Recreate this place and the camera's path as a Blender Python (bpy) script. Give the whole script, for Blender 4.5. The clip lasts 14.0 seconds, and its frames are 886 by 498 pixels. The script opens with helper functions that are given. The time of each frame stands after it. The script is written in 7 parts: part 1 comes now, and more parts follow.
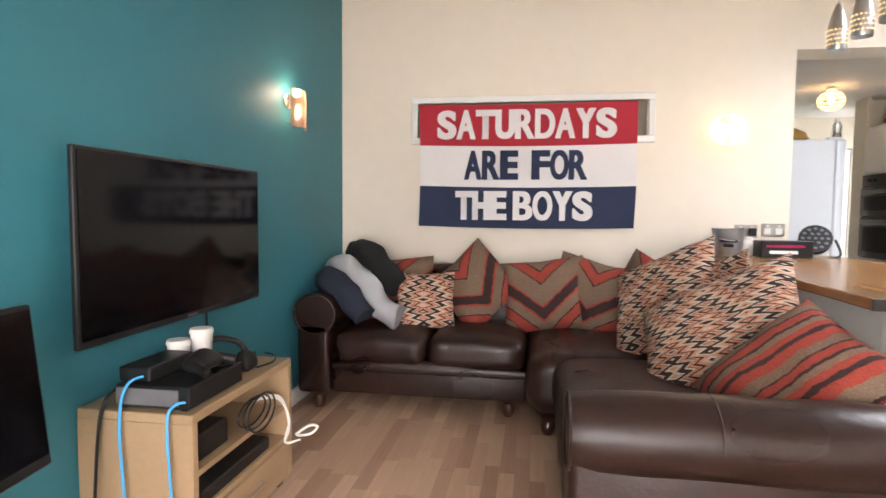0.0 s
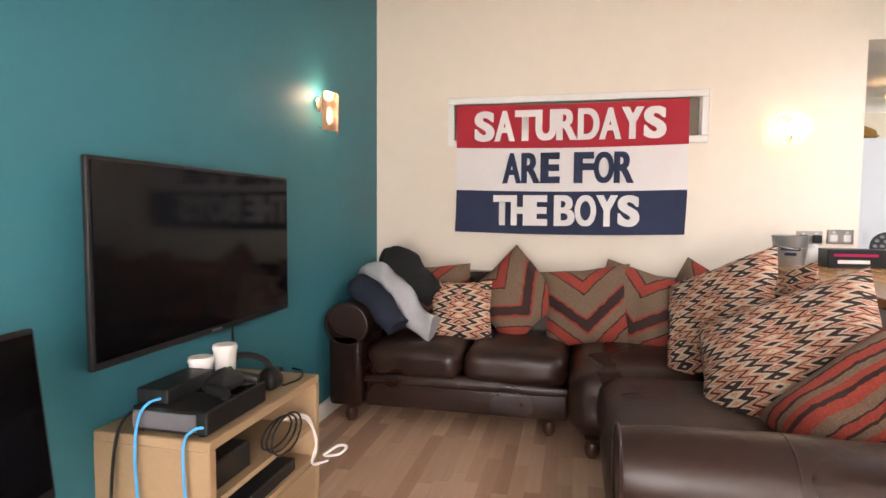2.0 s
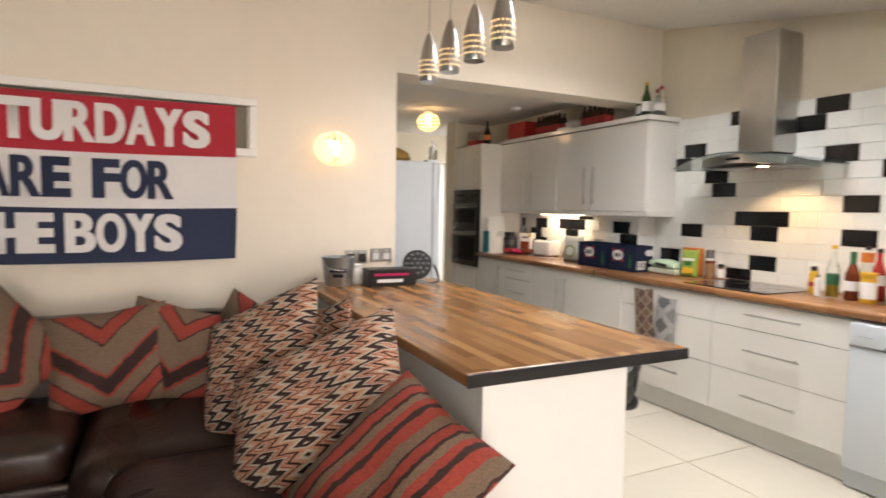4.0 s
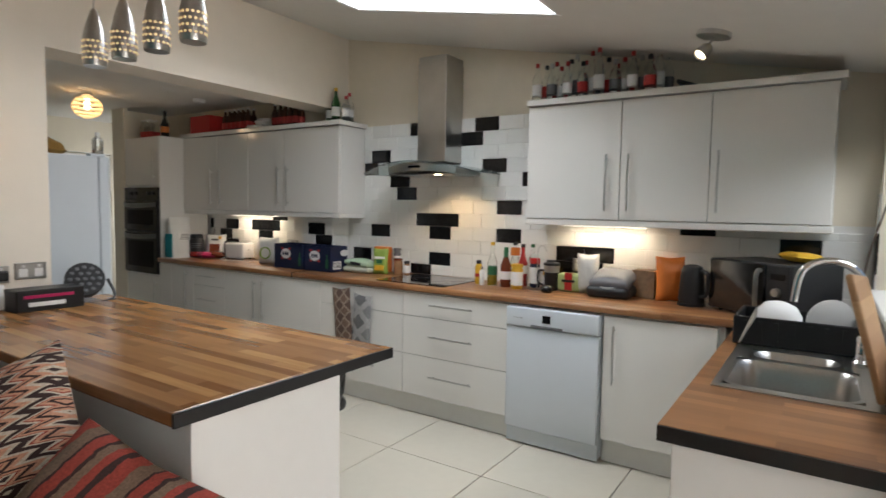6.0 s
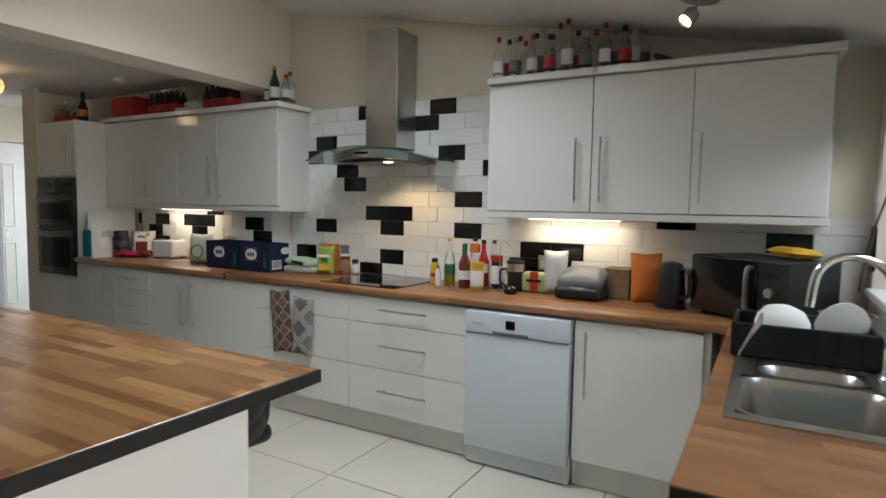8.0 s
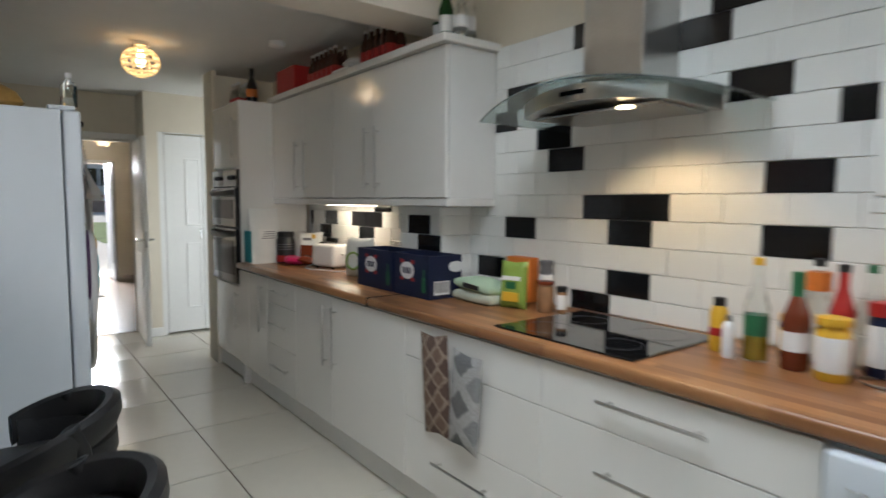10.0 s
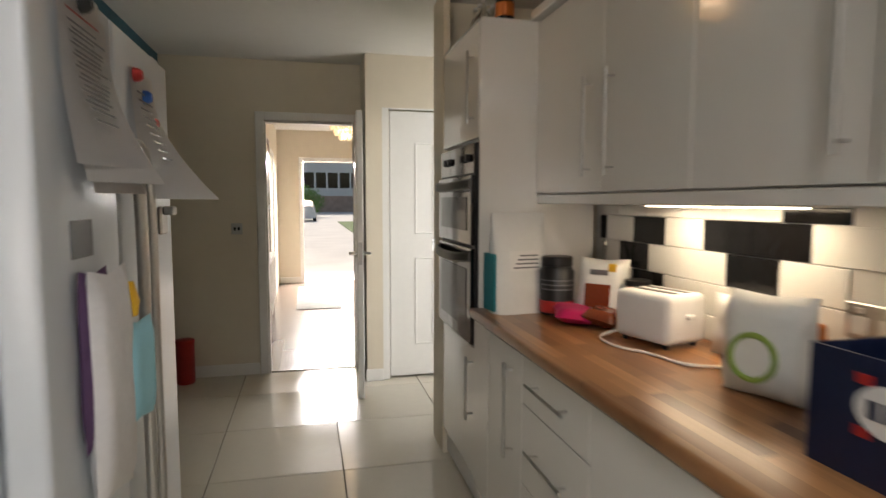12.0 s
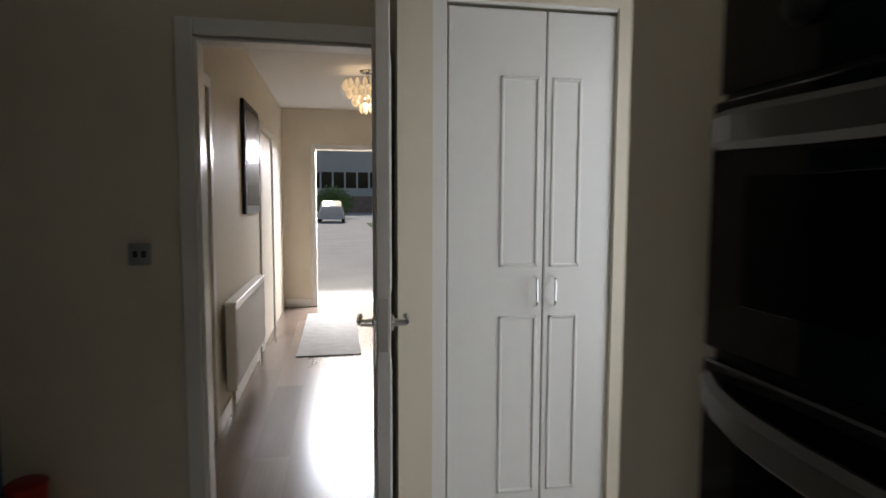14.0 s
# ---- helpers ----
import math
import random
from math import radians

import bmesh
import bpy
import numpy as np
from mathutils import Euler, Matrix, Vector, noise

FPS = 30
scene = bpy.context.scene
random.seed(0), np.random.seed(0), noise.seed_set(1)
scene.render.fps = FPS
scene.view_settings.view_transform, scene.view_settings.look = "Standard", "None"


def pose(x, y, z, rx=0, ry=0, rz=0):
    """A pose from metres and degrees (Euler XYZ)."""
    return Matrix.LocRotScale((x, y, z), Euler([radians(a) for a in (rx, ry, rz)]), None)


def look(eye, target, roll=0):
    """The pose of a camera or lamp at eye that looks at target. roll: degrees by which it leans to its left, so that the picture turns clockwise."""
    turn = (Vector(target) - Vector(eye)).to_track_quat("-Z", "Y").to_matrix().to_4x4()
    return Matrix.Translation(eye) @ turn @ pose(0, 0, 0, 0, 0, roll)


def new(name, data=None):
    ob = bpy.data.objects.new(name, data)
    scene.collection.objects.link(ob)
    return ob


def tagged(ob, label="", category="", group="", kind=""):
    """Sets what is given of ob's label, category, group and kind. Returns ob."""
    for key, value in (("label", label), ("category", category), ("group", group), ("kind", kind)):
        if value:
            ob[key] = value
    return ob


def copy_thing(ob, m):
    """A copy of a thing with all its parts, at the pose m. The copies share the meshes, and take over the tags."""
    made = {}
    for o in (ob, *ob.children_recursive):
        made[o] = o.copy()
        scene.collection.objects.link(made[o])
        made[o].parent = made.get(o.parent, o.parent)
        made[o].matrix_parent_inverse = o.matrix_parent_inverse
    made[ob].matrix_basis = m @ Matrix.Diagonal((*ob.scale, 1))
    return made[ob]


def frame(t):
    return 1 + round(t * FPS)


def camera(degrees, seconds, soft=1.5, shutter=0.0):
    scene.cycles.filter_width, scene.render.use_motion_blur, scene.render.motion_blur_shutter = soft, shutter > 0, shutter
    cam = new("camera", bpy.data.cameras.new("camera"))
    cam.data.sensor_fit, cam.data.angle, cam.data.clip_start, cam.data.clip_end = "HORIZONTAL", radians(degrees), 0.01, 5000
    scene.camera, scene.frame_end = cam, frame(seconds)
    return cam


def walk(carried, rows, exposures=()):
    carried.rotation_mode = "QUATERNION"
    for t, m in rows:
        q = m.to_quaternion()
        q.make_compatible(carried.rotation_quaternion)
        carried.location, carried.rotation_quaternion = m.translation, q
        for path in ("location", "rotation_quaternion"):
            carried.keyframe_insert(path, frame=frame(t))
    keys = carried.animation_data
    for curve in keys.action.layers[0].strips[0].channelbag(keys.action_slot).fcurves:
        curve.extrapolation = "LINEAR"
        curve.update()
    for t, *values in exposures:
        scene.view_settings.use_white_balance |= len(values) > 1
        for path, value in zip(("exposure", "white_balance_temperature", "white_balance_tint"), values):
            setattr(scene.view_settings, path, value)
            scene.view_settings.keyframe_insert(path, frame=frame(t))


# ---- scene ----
cam = camera(75.3, 14.0, shutter=0.5)
PATH = [
    (0, (0.729, 0.46, 1.175), (0.416, 2.431, 1.047), 0.5),
    (0.5, (0.708, 0.53, 1.184), (0.318, 2.487, 1.056), 0.5),
    (1, (0.701, 0.549, 1.186), (0.278, 2.5, 1.06), 0.5),
    (1.5, (0.692, 0.575, 1.191), (0.25, 2.522, 1.062), 0.5),
    (2, (0.713, 0.621, 1.213), (0.268, 2.567, 1.083), 0.4),
    (2.5, (0.785, 0.709, 1.239), (0.49, 2.682, 1.1), 0.5),
    (3, (0.855, 0.877, 1.248), (0.879, 2.871, 1.102), 0.8),
    (3.5, (0.96, 1.033, 1.309), (1.508, 2.951, 1.162), 1.1),
    (4, (1.029, 1.064, 1.384), (1.904, 2.857, 1.243), 1.0),
    (6.5, (0.988, 1.143, 1.44), (2.716, 2.139, 1.296), 1.0),
    (7, (0.984, 1.152, 1.44), (2.728, 2.12, 1.294), 1.0),
    (9.3, (2.298, 1.842, 1.352), (3.904, 3.022, 1.19), 0.6),
    (9.5, (2.402, 1.946, 1.363), (3.935, 3.221, 1.208), 0.5),
    (9.8, (2.629, 2.122, 1.372), (3.968, 3.599, 1.213), 0.4),
    (10, (2.77, 2.288, 1.365), (3.984, 3.87, 1.203), 0.4),
    (10.5, (3.099, 2.693, 1.379), (4.133, 4.397, 1.215), 0.3),
    (11.2, (3.375, 3.376, 1.373), (4.042, 5.254, 1.207), 0.0),
    (12, (3.478, 4.281, 1.356), (3.933, 6.221, 1.19), 0.1),
    (12.5, (3.516, 4.853, 1.366), (3.864, 6.816, 1.2), 0.1),
    (13, (3.58, 5.428, 1.36), (3.896, 7.396, 1.195), 0.2),
    (13.5, (3.654, 6.025, 1.363), (3.965, 7.993, 1.194), 0.1),
    (14, (3.697, 6.562, 1.346), (4.05, 8.524, 1.182), 0.2),
]
walk(cam, [(t, look(eye, target, roll)) for t, eye, target, roll in PATH],
     [(0, 0.6, 6600, 17), (2.5, 0.62, 7100, 20), (3.5, 0.38, 7500, 20), (4.2, 0.05, 7000, 16), (6.5, -0.62, 6450, 12), (9.5, -0.72, 6150, 9), (10.5, -0.38, 6200, 11),
      (12.0, -0.35, 7100, 15), (12.5, -0.6, 7100, 16), (13.0, -0.95, 6700, 14), (13.5, -1.3, 6500, 14), (14.0, -1.5, 6400, 14)])

# ---- world, sun and exposure ----
world = bpy.data.worlds.new("world")
scene.world = world
world.use_nodes = True
wn = world.node_tree.nodes
sky = wn.new("ShaderNodeTexSky")
sky.sky_type, sky.sun_disc = "NISHITA", False
sky.sun_elevation, sky.sun_rotation = radians(28), radians(4)
sky.air_density, sky.dust_density = 1.2, 3.0
wn["Background"].inputs[1].default_value = 0.15
world.node_tree.links.new(sky.outputs[0], wn["Background"].inputs[0])


def lamp(name, kind, m, watts, color=(1, 1, 1), size=0.1, size_y=None, angle=None, blend=0.5):
    d = bpy.data.lights.new(name, kind)
    d.energy, d.color = watts, color
    if kind == "AREA":
        d.shape, d.size, d.size_y = "RECTANGLE", size, size_y or size
    elif kind == "SUN":
        d.angle = radians(size)
    else:
        d.shadow_soft_size = size
        if kind == "SPOT":
            d.spot_size, d.spot_blend = radians(angle or 90), blend
    ob = new(name, d)
    ob.matrix_world = m
    return ob


lamp("sun", "SUN", look((0, 0, 9), (0.07, -0.88, 8.53)), 5.0, (1.0, 0.96, 0.9), 6)
WARM = (1.0, 0.76, 0.50)
lamp("daylight_rooflight", "AREA", look((3.35, 3.0, 3.05), (3.35, 3.02, 2.0)), 88, (0.88, 0.95, 1.0), 0.95, 1.25)
lamp("daylight_garden_door", "AREA", look((1.0, -1.45, 1.15), (1.0, 2.0, 1.05)), 74, (1.0, 0.96, 0.92), 1.8, 1.9)
lamp("daylight_window", "AREA", look((3.55, 0.30, 2.2), (3.55, 1.6, 1.55)), 28, (0.9, 0.96, 1.0), 1.7, 0.6)
lamp("daylight_front_door", "AREA", look((3.84, 14.5, 2.3), (3.84, 11.4, 0.4)), 1500, (0.95, 0.98, 1.0), 0.9, 0.7)
lamp("daylight_back_door", "AREA", look((5.25, 7.85, 1.25), (4.95, 8.56, 1.1)), 24, (0.92, 0.97, 1.0), 0.75, 1.8)
lamp("bulb_tv_wall", "POINT", pose(-0.62, 3.63, 1.855), 1.6, WARM, 0.03)
lamp("bulb_flag_wall", "POINT", pose(1.99, 4.51, 1.74), 0.7, WARM, 0.03)
lamp("bulb_kitchen", "POINT", pose(3.55, 6.637, 2.27), 1.3, WARM, 0.04)
lamp("bulb_hall", "POINT", pose(3.955, 11.8, 2.2), 7, WARM, 0.05)
lamp("bulb_hood", "SPOT", look((4.42, 3.42, 1.63), (4.6, 3.42, 0.9)), 10, (1.0, 0.72, 0.4), 0.03, angle=130)
lamp("tube_under_near_cabinet", "AREA", look((4.62, 2.30, 1.335), (4.64, 2.30, 0.9)), 2.6, (1.0, 0.84, 0.6), 0.5, 0.05)
lamp("tube_under_far_cabinet", "AREA", look((4.62, 5.74, 1.335), (4.64, 5.74, 0.9)), 3.0, (1.0, 0.84, 0.6), 0.6, 0.05)
for i in range(4):
    lamp("bulb_pendant", "SPOT", look((2.18, 3.61 - 0.222 * i, 2.0), (2.18, 3.61 - 0.222 * i, 0)), 7, (1.0, 0.8, 0.55), 0.02, angle=110, blend=0.7)


# ---- materials ----
def mat(name, color, rough=0.5, metal=0.0, vary=0.12, scale=6.0, bump=0.0, bump_scale=60.0, coat=0.0, trans=0.0, emit=None, emit_s=0.0, ior=1.45, per_object=0.0, rvary=0.0):
    m = bpy.data.materials.new(name)
    m.use_nodes = True
    nt = m.node_tree
    n, l = nt.nodes, nt.links
    b = n["Principled BSDF"]
    b.inputs["Roughness"].default_value, b.inputs["Metallic"].default_value = rough, metal
    b.inputs["Coat Weight"].default_value, b.inputs["Transmission Weight"].default_value = coat, trans
    b.inputs["Coat Roughness"].default_value = 0.06
    b.inputs["IOR"].default_value = ior
    b.inputs["Base Color"].default_value = (*color, 1)
    co = n.new("ShaderNodeTexCoord")
    if vary or per_object:
        big, fine = n.new("ShaderNodeTexNoise"), n.new("ShaderNodeTexNoise")
        big.inputs["Scale"].default_value, fine.inputs["Scale"].default_value = scale * 0.25, scale * 5
        fine.inputs["Detail"].default_value = 6
        mix = n.new("ShaderNodeMath")
        mix.operation = "MULTIPLY_ADD"
        l.new(co.outputs["Object"], big.inputs["Vector"]), l.new(co.outputs["Object"], fine.inputs["Vector"])
        l.new(fine.outputs[0], mix.inputs[0])
        mix.inputs[1].default_value = 0.5
        l.new(big.outputs[0], mix.inputs[2])
        rng = n.new("ShaderNodeMapRange")
        rng.inputs["From Min"].default_value, rng.inputs["From Max"].default_value = 0.4, 1.1
        rng.inputs["To Min"].default_value, rng.inputs["To Max"].default_value = 1 - vary, 1 + vary
        l.new(mix.outputs[0], rng.inputs["Value"])
        val = rng.outputs[0]
        if per_object:
            info, r2, mul = n.new("ShaderNodeObjectInfo"), n.new("ShaderNodeMapRange"), n.new("ShaderNodeMath")
            r2.inputs["To Min"].default_value, r2.inputs["To Max"].default_value = 1 - per_object, 1 + per_object
            l.new(info.outputs["Random"], r2.inputs["Value"])
            mul.operation = "MULTIPLY"
            l.new(val, mul.inputs[0]), l.new(r2.outputs[0], mul.inputs[1])
            val = mul.outputs[0]
        hsv = n.new("ShaderNodeHueSaturation")
        hsv.inputs["Color"].default_value = (*color, 1)
        l.new(val, hsv.inputs["Value"]), l.new(hsv.outputs[0], b.inputs["Base Color"])
        if rvary:
            rr = n.new("ShaderNodeMapRange")
            rr.inputs["From Min"].default_value, rr.inputs["From Max"].default_value = 0.35, 0.65
            rr.inputs["To Min"].default_value, rr.inputs["To Max"].default_value = max(rough - rvary, 0.02), rough + rvary
            l.new(big.outputs[0], rr.inputs["Value"]), l.new(rr.outputs[0], b.inputs["Roughness"])
    if bump:
        bn, bp = n.new("ShaderNodeTexNoise"), n.new("ShaderNodeBump")
        bn.inputs["Scale"].default_value, bn.inputs["Detail"].default_value = bump_scale, 5
        bp.inputs["Strength"].default_value, bp.inputs["Distance"].default_value = bump, 0.004
        l.new(co.outputs["Object"], bn.inputs["Vector"]), l.new(bn.outputs[0], bp.inputs["Height"]), l.new(bp.outputs[0], b.inputs["Normal"])
    if emit:
        b.inputs["Emission Color"].default_value, b.inputs["Emission Strength"].default_value = (*emit, 1), emit_s
    return m


def ramp(n, stops, constant=True):
    r = n.new("ShaderNodeValToRGB")
    r.color_ramp.interpolation = "CONSTANT" if constant else "LINEAR"
    e = r.color_ramp.elements
    while len(e) < len(stops):
        e.new(0.5)
    for el, (p, c) in zip(e, stops):
        el.position, el.color = p, (*c, 1)
    return r


def wood(name, light, dark, along="y", stave=(0.5, 0.045), rough=0.35, bump=0.05, per_object=False, grain=1.0):
    """Timber with staves: a brick pattern picks the tone of each stave and stretched noise draws the grain."""
    m = bpy.data.materials.new(name)
    m.use_nodes = True
    n, l = m.node_tree.nodes, m.node_tree.links
    b = n["Principled BSDF"]
    b.inputs["Roughness"].default_value = rough
    co, mp = n.new("ShaderNodeTexCoord"), n.new("ShaderNodeMapping")
    turn = {"x": (0, 0, 0), "y": (0, 0, radians(90)), "z": (radians(90), radians(90), 0)}[along]
    mp.inputs["Rotation"].default_value = turn
    l.new(co.outputs["Object"], mp.inputs["Vector"])
    grain_map, gn = n.new("ShaderNodeMapping"), n.new("ShaderNodeTexNoise")
    grain_map.inputs["Scale"].default_value = (3, 55, 55)
    gn.inputs["Scale"].default_value, gn.inputs["Detail"].default_value, gn.inputs["Distortion"].default_value = 1.0, 7, 0.6
    l.new(mp.outputs[0], grain_map.inputs["Vector"]), l.new(grain_map.outputs[0], gn.inputs["Vector"])
    mixer = n.new("ShaderNodeMath")
    mixer.operation = "MULTIPLY_ADD"
    l.new(gn.outputs[0], mixer.inputs[0])
    mixer.inputs[1].default_value = 0.55 * grain
    if per_object:
        info = n.new("ShaderNodeObjectInfo")
        l.new(info.outputs["Random"], mixer.inputs[2])
    else:
        br = n.new("ShaderNodeTexBrick")
        br.inputs["Color1"].default_value, br.inputs["Color2"].default_value = (0, 0, 0, 1), (1, 1, 1, 1)
        br.inputs["Mortar"].default_value = (0.35, 0.35, 0.35, 1)
        br.inputs["Scale"].default_value, br.inputs["Mortar Size"].default_value = 1.0, 0.0004
        br.inputs["Brick Width"].default_value, br.inputs["Row Height"].default_value = stave
        br.offset, br.offset_frequency, br.squash = 0.37, 2, 1.0
        l.new(mp.outputs[0], br.inputs["Vector"]), l.new(br.outputs["Color"], mixer.inputs[2])
    r = ramp(n, [(0.1, dark), (0.75, tuple((a + 2 * c) / 3 for a, c in zip(dark, light))), (1.35 / 1.5, light)], False)
    sc = n.new("ShaderNodeMath")
    sc.operation = "MULTIPLY"
    sc.inputs[1].default_value = 0.7
    l.new(mixer.outputs[0], sc.inputs[0]), l.new(sc.outputs[0], r.inputs[0]), l.new(r.outputs[0], b.inputs["Base Color"])
    bp = n.new("ShaderNodeBump")
    bp.inputs["Strength"].default_value, bp.inputs["Distance"].default_value = bump, 0.003
    l.new(gn.outputs[0], bp.inputs["Height"]), l.new(bp.outputs[0], b.inputs["Normal"])
    return m


TAN, RED, BROWN, PEACH, CREAMY = (0.15, 0.10, 0.065), (0.26, 0.036, 0.022), (0.032, 0.013, 0.011), (0.5, 0.25, 0.16), (0.5, 0.42, 0.33)


def fabric(name, style):
    """Woven cushion cloth: chevrons, stripes or stepped diamonds, in the cushion's own coordinates."""
    m = bpy.data.materials.new(name)
    m.use_nodes = True
    n, l = m.node_tree.nodes, m.node_tree.links
    b = n["Principled BSDF"]
    b.inputs["Roughness"].default_value = 0.9
    co, sp = n.new("ShaderNodeTexCoord"), n.new("ShaderNodeSeparateXYZ")
    wob, add = n.new("ShaderNodeTexNoise"), n.new("ShaderNodeMixRGB")
    wob.inputs["Scale"].default_value, wob.inputs["Detail"].default_value = 26, 4
    add.blend_type, add.inputs[0].default_value = "ADD", 0.022 if style != "aztec" else 0.008
    l.new(co.outputs["Object"], wob.inputs["Vector"])
    l.new(co.outputs["Object"], add.inputs[1]), l.new(wob.outputs["Color"], add.inputs[2]), l.new(add.outputs[0], sp.inputs[0])

    def op(kind, a, c=None):
        k = n.new("ShaderNodeMath")
        k.operation = kind
        for i, v in enumerate((a, c)):
            if v is None:
                continue
            if isinstance(v, (int, float)):
                k.inputs[i].default_value = v
            else:
                l.new(v, k.inputs[i])
        return k.outputs[0]

    u, v = sp.outputs[0], sp.outputs[1]
    if style == "chevron":
        f = op("FRACT", op("MULTIPLY", op("SUBTRACT", v, op("MULTIPLY", op("ABSOLUTE", u), 0.85)), 2.6))
        r = ramp(n, [(0, TAN), (0.16, BROWN), (0.18, RED), (0.36, BROWN), (0.39, TAN), (0.56, RED), (0.60, BROWN), (0.78, RED), (0.82, TAN)])
    elif style == "stripe":
        f = op("FRACT", op("MULTIPLY", op("ADD", v, op("MULTIPLY", u, 0.06)), 5.2))
        r = ramp(n, [(0, TAN), (0.14, RED), (0.34, BROWN), (0.44, RED), (0.56, TAN), (0.68, BROWN), (0.74, RED), (0.90, BROWN), (0.94, TAN)])
    elif style in ("check", "quilt"):
        n_ = 22.0 if style == "check" else 12.0
        a1, a2 = op("PINGPONG", op("MULTIPLY", u, n_), 1.0), op("PINGPONG", op("MULTIPLY", v, n_), 1.0)
        f = op("MULTIPLY", op("ADD", a1, a2), 0.5)
        r = ramp(n, [(0, (0.10, 0.06, 0.045)), (0.42, (0.28, 0.21, 0.16)), (0.62, (0.16, 0.10, 0.07))] if style == "check" else [(0, (0.12, 0.12, 0.12)), (0.35, (0.34, 0.33, 0.32)), (0.7, (0.2, 0.2, 0.2))])
    else:
        tri_u = op("PINGPONG", op("MULTIPLY", u, 6.2), 1.0)
        tri_v = op("PINGPONG", op("MULTIPLY", v, 5.2), 1.0)
        saw = op("MULTIPLY", op("PINGPONG", op("MULTIPLY", v, 52.0), 1.0), 0.4)
        f = op("FRACT", op("ADD", op("MULTIPLY", op("ADD", tri_u, tri_v), 1.15), saw))
        r = ramp(n, [(0, BROWN), (0.26, CREAMY), (0.42, PEACH), (0.6, BROWN), (0.72, PEACH), (0.84, RED), (0.9, CREAMY)])
    l.new(f, r.inputs[0])
    weave, hs = n.new("ShaderNodeTexNoise"), n.new("ShaderNodeHueSaturation")
    weave.inputs["Scale"].default_value = 160
    l.new(co.outputs["Object"], weave.inputs["Vector"])
    l.new(r.outputs[0], hs.inputs["Color"]), l.new(op("ADD", weave.outputs[0], 0.5), hs.inputs["Value"]), l.new(hs.outputs[0], b.inputs["Base Color"])
    bp = n.new("ShaderNodeBump")
    bp.inputs["Strength"].default_value, bp.inputs["Distance"].default_value = 0.5, 0.003
    l.new(weave.outputs[0], bp.inputs["Height"]), l.new(bp.outputs[0], b.inputs["Normal"])
    return m


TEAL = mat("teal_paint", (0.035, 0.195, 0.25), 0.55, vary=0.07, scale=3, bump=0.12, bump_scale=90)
# Same settings as TEAL, with the base colour about halved.
TEAL_DARK = mat("teal_paint_darker", (0.02, 0.09, 0.13), 0.55, vary=0.07, scale=3, bump=0.12, bump_scale=90)
CREAM = mat("cream_paint", (0.77, 0.70, 0.60), 0.6, vary=0.05, scale=2, bump=0.12, bump_scale=80)
MAGNOLIA = mat("magnolia_paint", (0.70, 0.63, 0.51), 0.6, vary=0.06, scale=2, bump=0.12, bump_scale=80)
CEIL = mat("white_ceiling_paint", (0.73, 0.71, 0.67), 0.75, vary=0.04, scale=2, bump=0.1, bump_scale=70)
WHITE = mat("white_gloss_paint", (0.8, 0.79, 0.76), 0.3, vary=0.04, scale=5)
ORANGE = mat("terracotta_paint", (0.45, 0.2, 0.1), 0.7, vary=0.08, scale=2)
GLOSS = mat("white_gloss_door", (0.74, 0.72, 0.68), 0.12, vary=0.02, scale=1, coat=0.6, rvary=0.03)
CARCASS = mat("white_melamine", (0.7, 0.69, 0.66), 0.4, vary=0.04, scale=3)
APPLIANCE = mat("white_enamel", (0.62, 0.66, 0.70), 0.28, vary=0.03, scale=3)
STEEL = mat("brushed_steel", (0.52, 0.51, 0.49), 0.28, metal=1, vary=0.12, scale=20, bump=0.04, bump_scale=200)
DULLSTEEL = mat("dull_brushed_steel", (0.17, 0.165, 0.16), 0.45, metal=1, vary=0.12, scale=20, bump=0.04, bump_scale=200)
CHROME = mat("chrome", (0.8, 0.8, 0.8), 0.08, metal=1, vary=0.03)
BLACKGLASS = mat("black_glass", (0.006, 0.006, 0.007), 0.05, vary=0.2, coat=0.5)
SCREEN = mat("dark_screen", (0.004, 0.004, 0.005), 0.09, vary=0.2, ior=1.27)
BLACK = mat("black_plastic", (0.012, 0.012, 0.013), 0.4, vary=0.25, scale=15, bump=0.08, bump_scale=300)
BLACKEDGE = mat("black_laminate_edge", (0.012, 0.011, 0.011), 0.45, vary=0.2, scale=20)
GREY = mat("grey_plastic", (0.14, 0.14, 0.15), 0.4, vary=0.15, scale=15)
LEATHER = mat("dark_brown_leather", (0.020, 0.0085, 0.0065), 0.30, vary=0.4, scale=5, bump=0.4, bump_scale=38, rvary=0.1)
BLACKLEATHER = mat("black_leatherette", (0.010, 0.010, 0.011), 0.42, vary=0.2, scale=8, bump=0.15, bump_scale=120)
RUN_WOOD = wood("oiled_block_worktop_run", (0.42, 0.205, 0.085), (0.15, 0.058, 0.022), "y", (0.34, 0.042), 0.3)
SINK_WOOD = wood("oiled_block_worktop_sink", (0.42, 0.205, 0.085), (0.15, 0.058, 0.022), "y", (0.3, 0.042), 0.3)
PEN_WOOD = wood("oiled_block_worktop_bar", (0.50, 0.26, 0.10), (0.19, 0.074, 0.024), "y", (0.36, 0.045), 0.22)
# One laminate in two tones: strips by the stand are lightened to read brighter.
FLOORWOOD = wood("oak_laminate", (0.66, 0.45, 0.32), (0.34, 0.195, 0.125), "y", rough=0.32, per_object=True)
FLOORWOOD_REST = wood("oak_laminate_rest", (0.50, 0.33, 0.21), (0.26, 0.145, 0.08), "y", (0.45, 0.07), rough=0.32)
